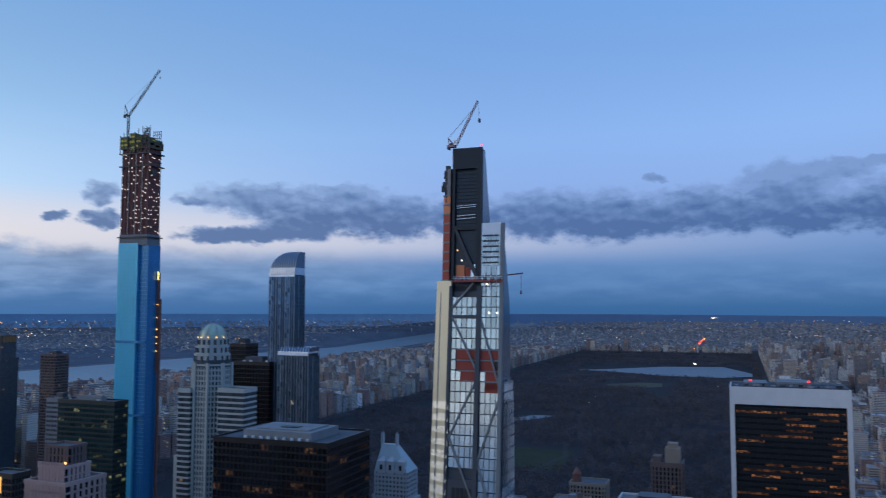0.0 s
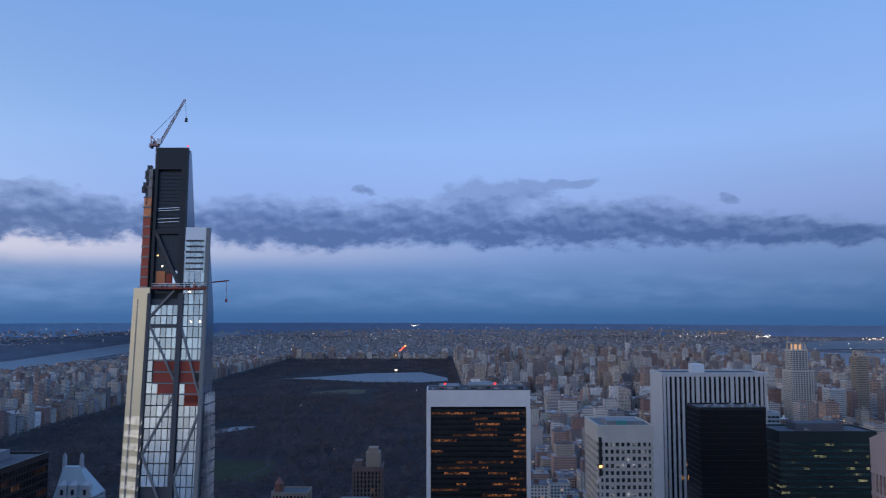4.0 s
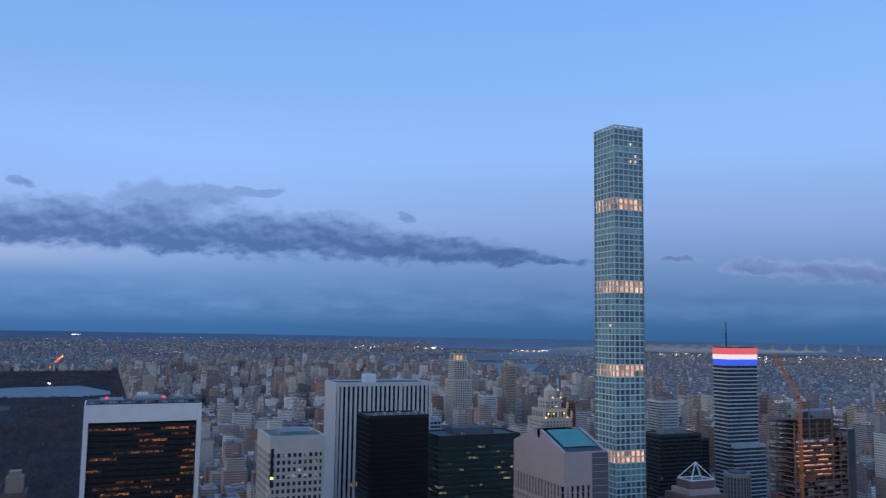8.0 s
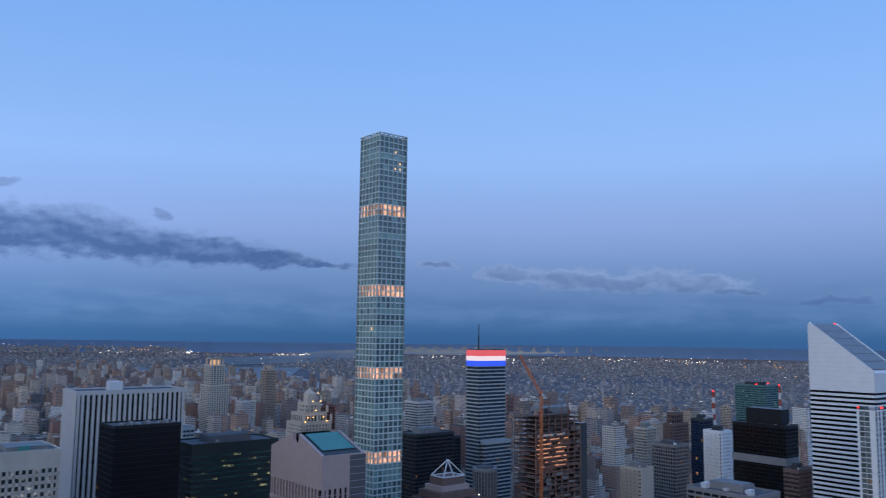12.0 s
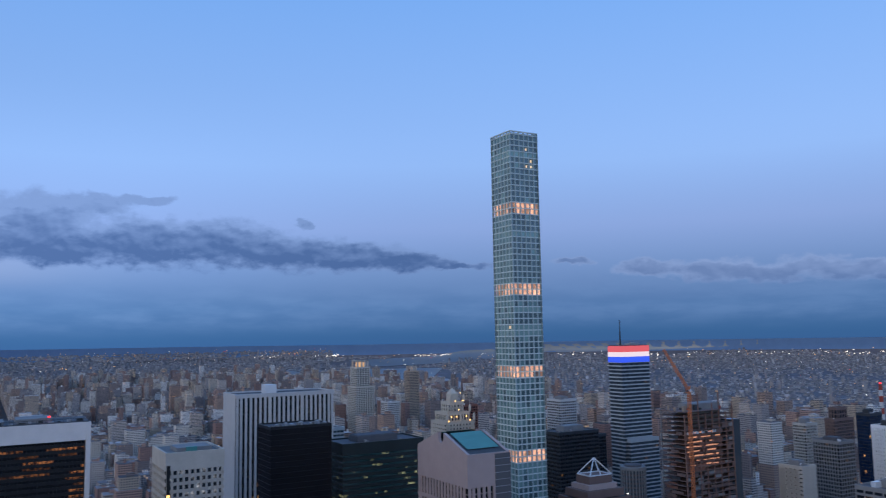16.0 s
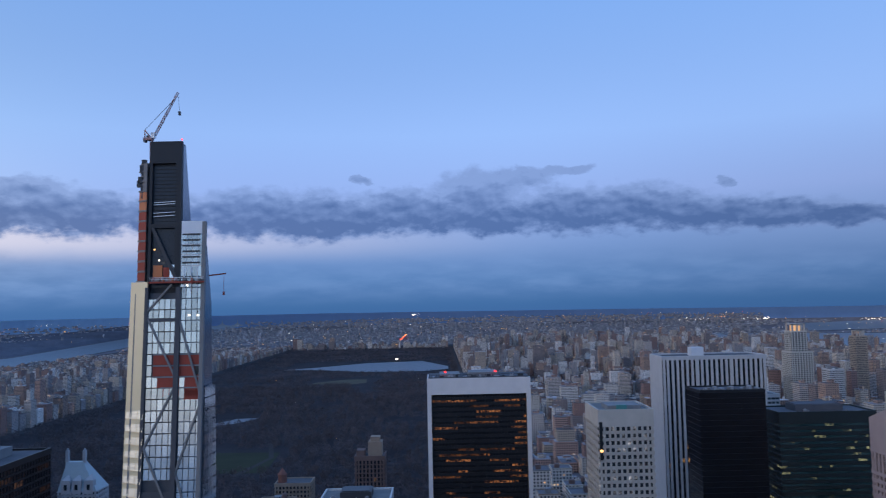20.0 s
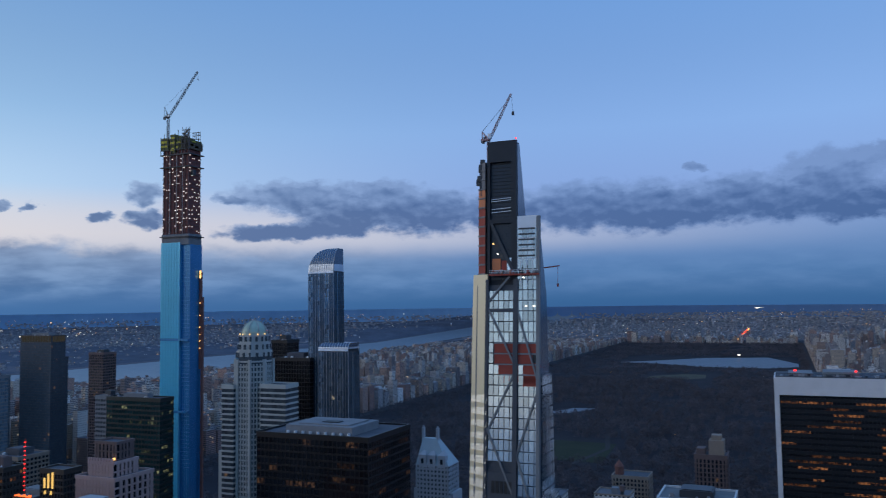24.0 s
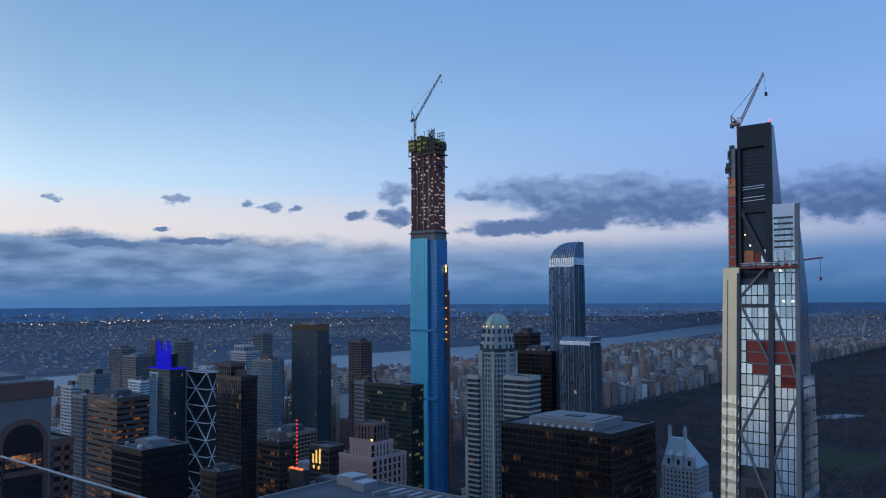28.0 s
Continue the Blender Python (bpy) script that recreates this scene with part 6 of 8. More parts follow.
# ---- other towers, west to east ----
LIT_GLASS = lamp_glow("crown_light", (0.75, 0.70, 0.58), 0.05)
TWIN_GLASS = panes("twin_glass", (0.11, 0.145, 0.175), 0.006, power=0.15, metal=0.4, rough=0.12, spread=0.25)
WEST_TOWERS = [
    ("office_tower", "grey office block with lit window bands", (-532, -493, 262, 284, 198), surface("dark_brown_cladding", (0.075, 0.062, 0.06), 0.5, 0.2), GLASS_OFFICE, 24, 18, 0, 2.2),
    ("office_tower", "dark glass block with a wide flat roof", (-403, -374, 212, 238, 186), BLACK_METAL, GLASS_DARK, 16, 12, 0.3, 0.8),
    ("office_tower", "tall dark brown tower with a plain top", (-561, -528, 382, 397, 200), BRONZE, GLASS_DARK, 11, 8, 0.12, 0.3),
    ("glass_tower", "blue-grey glass residential tower", (-1039, -1003, 783, 805, 167), BRACE_GREY, GLASS_BLUE, 12, 9, 0.4, 0.9),
    ("glass_tower", "tall dark twin tower with a lit crown", (-962, -905, 787, 810, 223), DARK_STEEL, TWIN_GLASS, 16, 9, 0.25, 0.5),
    ("glass_tower", "dark twin tower beside the avenue", (-985, -953, 832, 858, 190), DARK_STEEL, TWIN_GLASS, 12, 9, 0.4, 0.8),
    ("slab_tower", "dark brown residential slab", (-855, -830, 804, 826, 200), BROWN_STONE, GLASS_DARK, 8, 7, 0.9, 1.1),
    ("office_tower", "dark green glass office tower with a few lit floors", (-487, -434, 476, 490, 191), GREEN_METAL, GLASS_GREEN, 18, 9, 0.25, 1.3),
    ("slab_tower", "white slab block behind the green tower", (-529, -512, 505, 518, 187), GREY_CONCRETE, GLASS_GREY, 6, 8, 0.5, 1.8),
    ("office_tower", "plain black tower behind the domed one", (-443, -426, 631, 650, 227), BLACK_METAL, GLASS_BLACK, 8, 8, 0.4, 0.6),
    ("office_tower", "black glass tower with a flat roof", (-414, -376, 591, 614, 214), BLACK_METAL, GLASS_BLACK, 14, 9, 0.3, 0.5),
    ("stone_block", "grey stone block with dense windows", (-393, -378, 258, 274, 167), BRONZE, GLASS_DARK, 9, 9, 0.8, 1.4),
    ("stone_block", "grey block with a bright sign on its parapet", (-352, -316, 290, 312, 158), GREY_CONCRETE, GLASS_DARK, 10, 6, 0.9, 1.4),
    ("glass_tower", "slim grey tower by the western river", (-1190, -1150, 640, 672, 176), BRACE_GREY, GLASS_GREY, 10, 8, 0.6, 1.2),
    ("glass_tower", "pale glass tower reflecting the bright sky", (-945, -915, 457, 478, 175), BRACE_GREY, GLASS_BLUE, 9, 7, 0.3, 0.8),
    ("slab_tower", "lone grey slab by the western river", (-1509, -1462, 783, 812, 169), GREY_CONCRETE, GLASS_GREY, 10, 7, 0.6, 1.3),
    ("glass_tower", "low pale glass block with a flat roof", (-1009, -978, 551, 570, 156), PALE_METAL, GLASS_BLUE, 9, 6, 0.3, 1.2),
    ("stone_block", "white block with a plain top floor", (-909, -885, 417, 428, 167), MARBLE, GLASS_GREY, 7, 5, 0.8, 1.6),
    ("glass_tower", "slim blue-grey glass tower with a rounded look", (-723, -703, 342, 354, 177), BRACE_GREY, TWIN_GLASS, 9, 6, 0.3, 0.9),
    ("slab_tower", "tall grey slab behind the blue crown", (-1172, -1148, 670, 684, 200), GREY_CONCRETE, GLASS_GREY, 6, 5, 0.8, 1.5),
    ("slab_tower", "second tall grey slab behind the blue crown", (-1151, -1122, 706, 720, 196), GREY_CONCRETE, GLASS_GREY, 7, 5, 0.8, 1.5),
    ("stone_block", "white stepped apartment tower", (-1022, -985, 720, 745, 184), MARBLE, GLASS_GREY, 8, 6, 1.0, 1.6),
    ("glass_tower", "pale blue glass tower beside the brown one", (-803, -765, 596, 612, 189), BRACE_GREY, GLASS_BLUE, 12, 7, 0.3, 0.9),
    ("slab_tower", "distant grey block across the river", (-1525, -1487, 1133, 1160, 184), GREY_CONCRETE, GLASS_GREY, 8, 6, 0.7, 1.4),
    ("stone_block", "brown block with lit upper windows", (-447, -424, 337, 352, 167), BRONZE, GLASS_OFFICE, 10, 7, 0.6, 1.5),
    ("stone_block", "stone apartment block beside the avenue", (-610, -575, 470, 500, 140), TAN_BRICK, GLASS_DARK, 10, 8, 1.0, 1.5),
    ("stone_block", "tan block with dense small windows", (-480, -440, 380, 405, 138), TAN_BRICK, GLASS_DARK, 12, 8, 1.0, 1.5),
]
CREAM_STONE = surface("cream_stone", (0.50, 0.47, 0.42), 0.8, vary=0.15)
EAST_TOWERS = [
    ("residential_tower", "tan tower with a lit stone crown", (680, 722, 1557, 1600, 156), CREAM_STONE, GLASS_GREY, 8, 8, 2.2, 1.3),
    ("residential_tower", "slim tan tower with a lit crown", (850, 874, 1643, 1668, 180), surface("buff_brick", (0.42, 0.33, 0.26), 0.85, vary=0.15), GLASS_GREY, 8, 8, 1.0, 1.5),
    ("office_tower", "dark office tower with stepped glass top", (490, 539, 633, 660, 164), DARK_STEEL, GLASS_DARK, 16, 9, 0.3, 1.6),
    ("residential_tower", "grey striped block with a lit roof", (470, 490, 690, 712, 178), GREY_CONCRETE, GLASS_DARK, 8, 8, 0.3, 1.6),
    ("stone_block", "beige stone residential tower with rows of windows", (892, 915, 658, 676, 143), LIMESTONE, GLASS_DARK, 9, 6, 1.0, 1.6),
    ("stone_block", "brown tower with an arched top", (826, 860, 572, 584, 160), BROWN_STONE, GLASS_DARK, 9, 7, 1.2, 1.2),
    ("glass_tower", "plain dark blue glass tower", (897, 920, 576, 593, 161), DARK_STEEL, panes("navy_glass", (0.012, 0.03, 0.075), 0.01), 12, 8, 0.2, 0.3),
    ("residential_tower", "white concrete tower with balcony stripes", (775, 796, 476.5, 497, 164), surface("white_render", (0.78, 0.79, 0.80), 0.7, vary=0.08), GLASS_DARK, 6, 8, 2.0, 1.7),
    ("office_tower", "black glass tower with a pale band and plant house", (736, 759, 385, 439, 180), BLACK_METAL, GLASS_BLACK, 9, 18, 0.25, 0.6),
    ("glass_tower", "green glass tower topped by red beacons", (1255, 1299, 690, 743, 186), surface("green_spandrel", (0.10, 0.19, 0.19), 0.4, 0.2), panes("aqua_glass", (0.04, 0.10, 0.10), 0.10, (0.5, 1.0, 0.8), 0.12), 10, 16, 0, 1.3),
    ("stone_block", "plain beige block with a blank wall", (645, 664, 482, 506, 137), LIMESTONE, GLASS_DARK, 6, 5, 3.6, 2.6),
    ("residential_tower", "brown tower with regular balconies", (731, 755, 503, 532, 150), GREY_CONCRETE, GLASS_DARK, 6, 10, 0.9, 1.1),
    ("office_tower", "grey low office roof with ducts", (526, 560, 299, 352, 153), GREY_CONCRETE, GLASS_DARK, 22, 8, 0.8, 1.6),
    ("office_tower", "dark banded office block", (681, 704, 346, 359, 150), BROWN_STONE, GLASS_DARK, 14, 8, 0.3, 1.7),
    ("glass_tower", "teal glass tower at the street's end", (722, 760, 232, 262, 200), GREEN_METAL, GLASS_TEAL, 12, 9, 0.3, 0.9),
    ("slab_tower", "white slab behind the marble tower", (272, 302, 720, 745, 175), MARBLE, GLASS_GREY, 8, 7, 0.5, 1.7),
    ("stone_block", "tan apartment tower near the marble slab", (318, 342, 880, 905, 178), TAN_BRICK, GLASS_GREY, 7, 7, 1.2, 1.6),
    ("residential_tower", "pale slab with dark roof house", (715, 742, 1480, 1510, 128), MARBLE, GLASS_GREY, 10, 8, 0.9, 1.6),
    ("office_tower", "dark glass tower with many lit floors", (560, 598, 690, 720, 150), DARK_STEEL, GLASS_DARK, 12, 9, 0.3, 1.0),
    ("stone_block", "white apartment block beyond the avenue", (520, 545, 760, 785, 165), MARBLE, GLASS_GREY, 7, 7, 0.9, 1.6),
    ("stone_block", "grey apartment tower with setbacks", (600, 628, 860, 885, 170), GREY_CONCRETE, GLASS_DARK, 8, 7, 0.9, 1.5),
    ("stone_block", "white tower with blank flank", (700, 728, 900, 930, 168), MARBLE, GLASS_DARK, 8, 7, 1.0, 1.6),
    ("slab_tower", "dark red brick slab", (560, 590, 940, 970, 166), RED_BRICK, GLASS_DARK, 8, 7, 1.0, 1.5),
    ("stone_block", "stone tower with lit corner", (470, 495, 800, 825, 160), LIMESTONE, GLASS_DARK, 7, 7, 1.0, 1.6),
]
made = {}
for name, label, (x0, x1, y0, y1, h), wall, glass, nx, ny, pw, sh in WEST_TOWERS + EAST_TOWERS:
    made[label] = tower(name, label, x0, x1, y0, y1, h, wall, glass, nx, ny, 3.6, pw, sh, runs=(1, 4) if glass in (GLASS_OFFICE, GLASS_GREEN) else None, roof=GRAVEL if wall is MARBLE else TAR)


# crowns and beacons of some of them
LANTERN = lamp_glow("lantern_glow", (1.0, 0.58, 0.30), 0.75)


def stone_crown(root, x0, x1, y0, y1, z, h):
    """An open stone lantern, lit from inside."""
    o = tuple(root.location)
    part("lantern_room", Mesh(o).box(x0 + 8, x1 - 8, y0 + 5, y1 - 5, z, z + h * 0.7), LANTERN, root, "warm lit lantern")
    for x in (x0 + 1, x0 + (x1 - x0) * 0.36, x0 + (x1 - x0) * 0.64, x1 - 4):
        part("lantern_pier", Mesh(o).box(x, x + 3, y0, y0 + 3, z, z + h), LIMESTONE, root)
        part("lantern_pier", Mesh(o).box(x, x + 3, y1 - 3, y1, z, z + h), LIMESTONE, root)
    part("lantern_top", Mesh(o).box(x0 + 1, x1 - 1, y0, y1, z + h * 0.86, z + h), LIMESTONE, root)


tower("s", "", 683, 713, 1560, 1592, 196, CREAM_STONE, GLASS_GREY, 5, 6, 3.6, 2.0, 1.3, base=155, pent=False, root=made["tan tower with a lit stone crown"])
stone_crown(made["tan tower with a lit stone crown"], 684, 712, 1561, 1591, 195, 15)
stone_crown(made["slim tan tower with a lit crown"], 853, 871, 1645, 1666, 180, 11)
aqua = made["green glass tower topped by red beacons"]
for x in (1258, 1275, 1296):
    beacon(aqua, x, 706, 185, 1.4)
dark4 = made["black glass tower with a pale band and plant house"]
o = tuple(dark4.location)
part("plant_house", Mesh(o).box(742, 757, 392, 428, 179, 194), BLACK_METAL, dark4, "black plant house")
part("pale_band", Mesh(o).box(734.4, 758.6, 384.4, 439.6, 143, 150), GREY_CONCRETE, dark4, "pale louvred band")
sign = made["grey block with a bright sign on its parapet"]
o = tuple(sign.location)
for i in range(4):
    part("sign_bar", Mesh(o).box(-345 + i * 1.7, -343.9 + i * 1.7, 289.2, 289.5, 155.4, 157.8), WHITE_LAMP, sign, "white glowing sign bar")


RITZ_STONE = surface("warm_stone", (0.52, 0.46, 0.38), 0.8, vary=0.2)


def ritz_tower():
    root = thing("turreted_tower", "pale stone tower with lit stepped turrets", "skyscraper", (430, 735, 0))
    tower("s", "", 413, 447, 719, 750, 172, RITZ_STONE, GLASS_GREY, 9, 8, 3.6, 2.2, 1.9, pent=False, root=root)
    tower("s", "", 417, 443, 722, 748, 181, RITZ_STONE, GLASS_GREY, 7, 7, 3.6, 1.6, 1.6, base=171, pent=False, root=root)
    tower("s", "", 422, 438, 726, 744, 191, RITZ_STONE, GLASS_GREY, 4, 4, 3.6, 2.2, 1.7, base=180, pent=False, root=root)
    o = (430, 735, 0)
    part("spire", Mesh(o).box(426, 434, 730, 740, 190, 199).cone([(426, 730), (434, 730), (434, 740), (426, 740)], 199, (430, 735, 205)), RITZ_STONE, root)
    for x, y, z in ((417, 721, 181), (443, 721, 181), (414, 718, 172), (446, 718, 172), (422, 725, 191), (430, 717.5, 172), (438, 725, 191)):
        part("turret", Mesh(o).prism(disc(x, y, 1.4, 6), z, z + 5).cone(disc(x, y, 1.5, 6), z + 5, (x, y, z + 8)), RITZ_STONE, root)
    for x, z in ((419, 176), (428, 183), (437, 176), (441, 172), (424, 192), (416, 172), (433, 192), (430, 200), (425, 176)):
        part("floodlight", Mesh(o).prism(disc(x, 718, 0.7, 6), z, z + 1.2), WARM_LAMP, root, "warm floodlight")


ritz_tower()


def pyramid_tower():
    x0, x1, y0, y1 = 408, 453, 496, 530
    root = tower("pyramid_tower", "brown stone tower with an open white pyramid frame", x0, x1, y0, y1, 131, BROWN_STONE, GLASS_DARK, 14, 10, 3.7, 0.5, 1.4, pent=False)
    o = tuple(root.location)
    for i, (k, za, zb, m) in enumerate(((4, 131, 137, BROWN_STONE), (8, 137, 141, PINK_GRANITE), (11, 141, 147, BROWN_STONE))):
        part("setback", Mesh(o).box(x0 + k, x1 - k, y0 + k * 0.8, y1 - k * 0.8, za, zb), m, root)
    apex = (431, 513, 160)
    m = [(420, 505, 147.4), (442, 505, 147.4), (442, 521, 147.4), (420, 521, 147.4)]
    for i in range(4):
        part("pyramid_bar", Mesh(o).bar(m[i], apex, 0.7), PALE_METAL, root)
        part("pyramid_bar", Mesh(o).bar(m[i], m[(i + 1) % 4], 0.8), PALE_METAL, root)
    part("pyramid_bar", Mesh(o).bar((431, 505, 147.4), apex, 0.5), PALE_METAL, root)
    beacon(root, 451, 497, 131, 0.5, WHITE_LAMP)


pyramid_tower()


# ---- the open building site with an orange crane ----
SITE_SLAB = surface("site_slab", (0.22, 0.13, 0.105), 0.85, vary=0.3)


def building_site():
    x0, x1, y0, y1 = 541, 604, 520, 550
    o = ((x0 + x1) / 2, (y0 + y1) / 2, 0)
    root = thing("unfinished_tower", "unfinished tower with open floors and work lights", "skyscraper", o)
    part("core", Mesh(o).box(x0 + 20, x1 - 6, y0 + 10, y1 - 4, 0, 194), GREY_CONCRETE, root)
    rnd = random.Random(8)
    rust = surface("rusty_netting", (0.20, 0.095, 0.07), 0.85, vary=0.4)
    for k in range(28):
        z = 80 + k * 4.0
        # Middle floors: pinker slabs and rusty netting put the work-light glow into colour.
        part("floor_slab", Mesh(o).box(x0 + rnd.uniform(0, 1.5), x1 - rnd.uniform(0, 2), y0, y1, z, z + 0.6), SITE_SLAB if 13 < k < 23 else BROWN_STONE, root)
        if k < 24:
            xa = x0 + 1
            while xa < x1 - 4:
                w = rnd.uniform(3, 9)
                if rnd.random() < 0.66:
                    part("floor_netting", Mesh(o).box(xa, min(xa + w, x1 - 0.5), y0 + 0.6, y0 + 0.9, z + 0.6, z + rnd.uniform(2.2, 4.0)), rust if 13 < k < 22 and xa < x1 - 20 else rnd.choice([DARK_STEEL, BROWN_STONE, BROWN_STONE, GREY_CONCRETE]), root)
                xa += w + 0.4
            ya = y0 + rnd.uniform(1, 16)
            part("floor_netting", Mesh(o).box(x0 + 0.4, x0 + 0.7, ya, min(y1 - 1, ya + rnd.uniform(6, 18)), z + 0.6, z + rnd.uniform(1.5, 3.4)), rnd.choice([rust, BROWN_STONE, DARK_STEEL]), root)
    for i in range(8):
        x = x0 + 0.6 + i * (x1 - x0 - 2) / 7
        part("column", Mesh(o).box(x, x + 0.9, y0 + 0.3, y0 + 1.2, 0, 186 + 9 * (i % 3)), SITE_SLAB, root)
        part("column", Mesh(o).box(x, x + 0.9, y1 - 1.2, y1 - 0.3, 0, 190), GREY_CONCRETE, root)
    for i in range(18):
        x, y, z = rnd.uniform(x0, x1 - 3), rnd.uniform(y0, y1 - 2), 188.6
        part("site_load", Mesh(o).box(x, x + rnd.uniform(1, 4), y, y + 2, z, z + rnd.uniform(1, 5)), rnd.choice([RED_PAINT, GREY_CONCRETE, DARK_STEEL, TAN_BRICK]), root)
    lamp = lamp_glow("site_light", (1.0, 0.46, 0.28), 0.62)
    for i in range(80):
        k = rnd.randint(15, 22)
        x = rnd.uniform(x0 + 1, x1 - 22)
        part("work_light", Mesh(o).box(x, x + rnd.uniform(1.5, 7.0), y0 + 0.3, y0 + 0.5, 80 + k * 4 + 1.4, 80 + k * 4 + rnd.uniform(1.8, 2.6)), lamp, root, "warm work light")
    for i in range(20):
        x = rnd.uniform(x0 + 2, x1 - 24)
        part("white_sheet", Mesh(o).box(x, x + rnd.uniform(1, 2.6), y0 + 0.2, y0 + 0.5, 168.8, 168.8 + rnd.uniform(1.2, 2.8)), MARBLE, root, "white protective sheet")
    part("glazed_corner", Mesh(o).box(x1, x1 + 10, y0 + 2, y1, 0, 178), GLASS_GREY, root, "grey glazed corner")
    return root


building_site()
luffing_crane("tower_crane", "orange luffing crane standing beside the unfinished tower", (543, 515, 60), 146, (-22, 6, 38), (-2.5, 6), ORANGE_PAINT, 2.0)

# ---- round grey tower in front of the striped one ----
def round_tower():
    cx, cy, h = 522.0, 567.0, 138.0
    root = thing("round_tower", "round grey-brown tower with dark window bays", "skyscraper", (cx, cy, 0))
    o = (cx, cy, 0)
    part("shaft", Mesh(o).prism(disc(cx, cy, 10.8, 24), 0, h - 3), GLASS_GREY, root, "grey window bays")
    for k in range(24):
        a = k * math.pi / 12
        x, y = cx + 11.0 * math.cos(a), cy + 11.0 * math.sin(a)
        part("pier", Mesh(o).bar((x, y, 60), (x, y, h - 2), 0.9), GREY_CONCRETE, root)
    band = Mesh().prism(disc(0, 0, 11.1, 24), 0, 1.0).data("floor_band", BROWN_STONE)
    for k in range(18):
        part("floor_band", band, None, root, at=(0, 0, 68 + k * 3.7))
    part("rim", Mesh(o).prism(disc(cx, cy, 11.8, 24), h - 3, h), GREY_CONCRETE, root)
    part("roof", Mesh(o).prism(disc(cx, cy, 8.0, 24), h, h + 1.6), TAR, root)


round_tower()

# low dark block with tall yellow-lit windows
yellow = tower("office_block", "low dark block with tall yellow-lit windows", -395, -377, 338, 350, 169, BRONZE, GLASS_DARK, 8, 6, 3.6, 0.4, 1.0, pent=False)
o = tuple(yellow.location)
for x, za, zb in ((-391.6, 158, 163.5), (-388.6, 158, 166), (-385.4, 158, 167), (-391.0, 154.5, 156.5), (-386.4, 154.5, 156.5)):
    part("lit_window", Mesh(o).box(x, x + 1.0, 337.1, 337.6, za, zb), lamp_glow("yellow_window", (1.0, 0.62, 0.18), 1.1), yellow, "tall window lit yellow")
step = made["white stepped apartment tower"]
tower("s", "", -1016, -992, 722, 740, 193, MARBLE, GLASS_GREY, 6, 5, 3.6, 1.0, 1.6, base=183, pent=False, root=step)

# taller half of the dark brown tower, arched cap of the brown one
tall = made["tall dark brown tower with a plain top"]
tower("s", "", -560, -543, 383, 396, 210, BROWN_STONE, GLASS_BLACK, 6, 5, 3.6, 0.5, 0.6, base=199, pent=False, root=tall)
cap = made["brown tower with an arched top"]
tower("s", "", 832, 850, 573, 583, 172, BROWN_STONE, GLASS_DARK, 4, 3, 3.6, 1.4, 1.2, base=159, pent=False, root=cap)

# ---- red-lit mast on a roof ----
mast = thing("lit_mast", "thin mast with red lights over an orange-lit roof", "mast", (-346, 287, 160))
part("pole", Mesh((-346, 287, 160)).bar((-346, 287, 158), (-346, 287, 196), 0.4), RED_PAINT, mast)
for k in range(12):
    part("mast_light", Mesh((-346, 287, 160)).box(-346.25, -345.75, 286.4, 287.2, 171 + k * 2.1, 171.4 + k * 2.1), RED_LAMP, mast, "red mast light")
for k in range(6):
    part("roof_light", Mesh((-346, 287, 160)).box(-351 + k * 1.9, -349.8 + k * 1.9, 285.5, 286.3, 168.2, 168.8 + 0.5 * (k % 2)), lamp_glow("orange_sign_light", (1.0, 0.16, 0.04), 2.0), mast, "orange roof light")
part("mast_base", Mesh((-346, 287, 160)).box(-352, -340, 286.4, 291, 150, 168), DARK_STEEL, mast)

# ---- small tower in front of the park, low roofs near by ----
hotel = tower("ribbed_tower", "brown stone tower with upright ribs and a stepped top", -74, -49, 700, 722, 132, BROWN_STONE, GLASS_DARK, 8, 6, 3.6, 1.5, 0.8, cap=4, proud=0.6, pent=False)
o = tuple(hotel.location)
part("stair_head", Mesh(o).box(-63, -51, 704, 718, 131, 143).box(-61, -53, 706, 716, 143, 147), TAN_BRICK, hotel, "stepped brown top")
part("stair_head", Mesh(o).box(-73, -66, 704, 716, 131, 136), BROWN_STONE, hotel)
lowA = tower("stone_block", "low stone building with a red-capped turret", -150, -118, 735, 760, 103, TAN_BRICK, GLASS_DARK, 10, 7, 3.6, 1.4, 1.4, pent=False)
o = tuple(lowA.location)
part("turret", Mesh(o).prism(disc(-144, 740, 4, 8), 103, 110).cone(disc(-144, 740, 4.4, 8), 110, (-144, 740, 116)), RED_BRICK, lowA, "red-capped turret")
tower("office_block", "low block with a pale flat roof", -66, -28, 440, 470, 156, MARBLE, GLASS_DARK, 14, 10, 3.7, 0.6, 1.6, roof=GRAVEL)
near_block = tower("office_block", "low pale roof with white plant boxes", -271, -197, 205, 257, 180, GREY_CONCRETE, GLASS_DARK, 20, 10, 3.8, 0.8, 1.7, roof=TAR, pent=False)
o = tuple(near_block.location)
part("plant_box", Mesh(o).box(-266, -256, 243, 252, 179, 183.2), STEEL, near_block, "pale grey plant box")
part("plant_box", Mesh(o).box(-253, -246, 240, 248, 179, 182.6), STEEL, near_block, "grey plant box")
for i in range(8):
    part("duct", Mesh(o).box(-240 + i * 5, -238 + i * 5, 238 + (i * 5) % 9, 252, 179, 180.4), STEEL if i % 2 else GREY_CONCRETE, near_block)


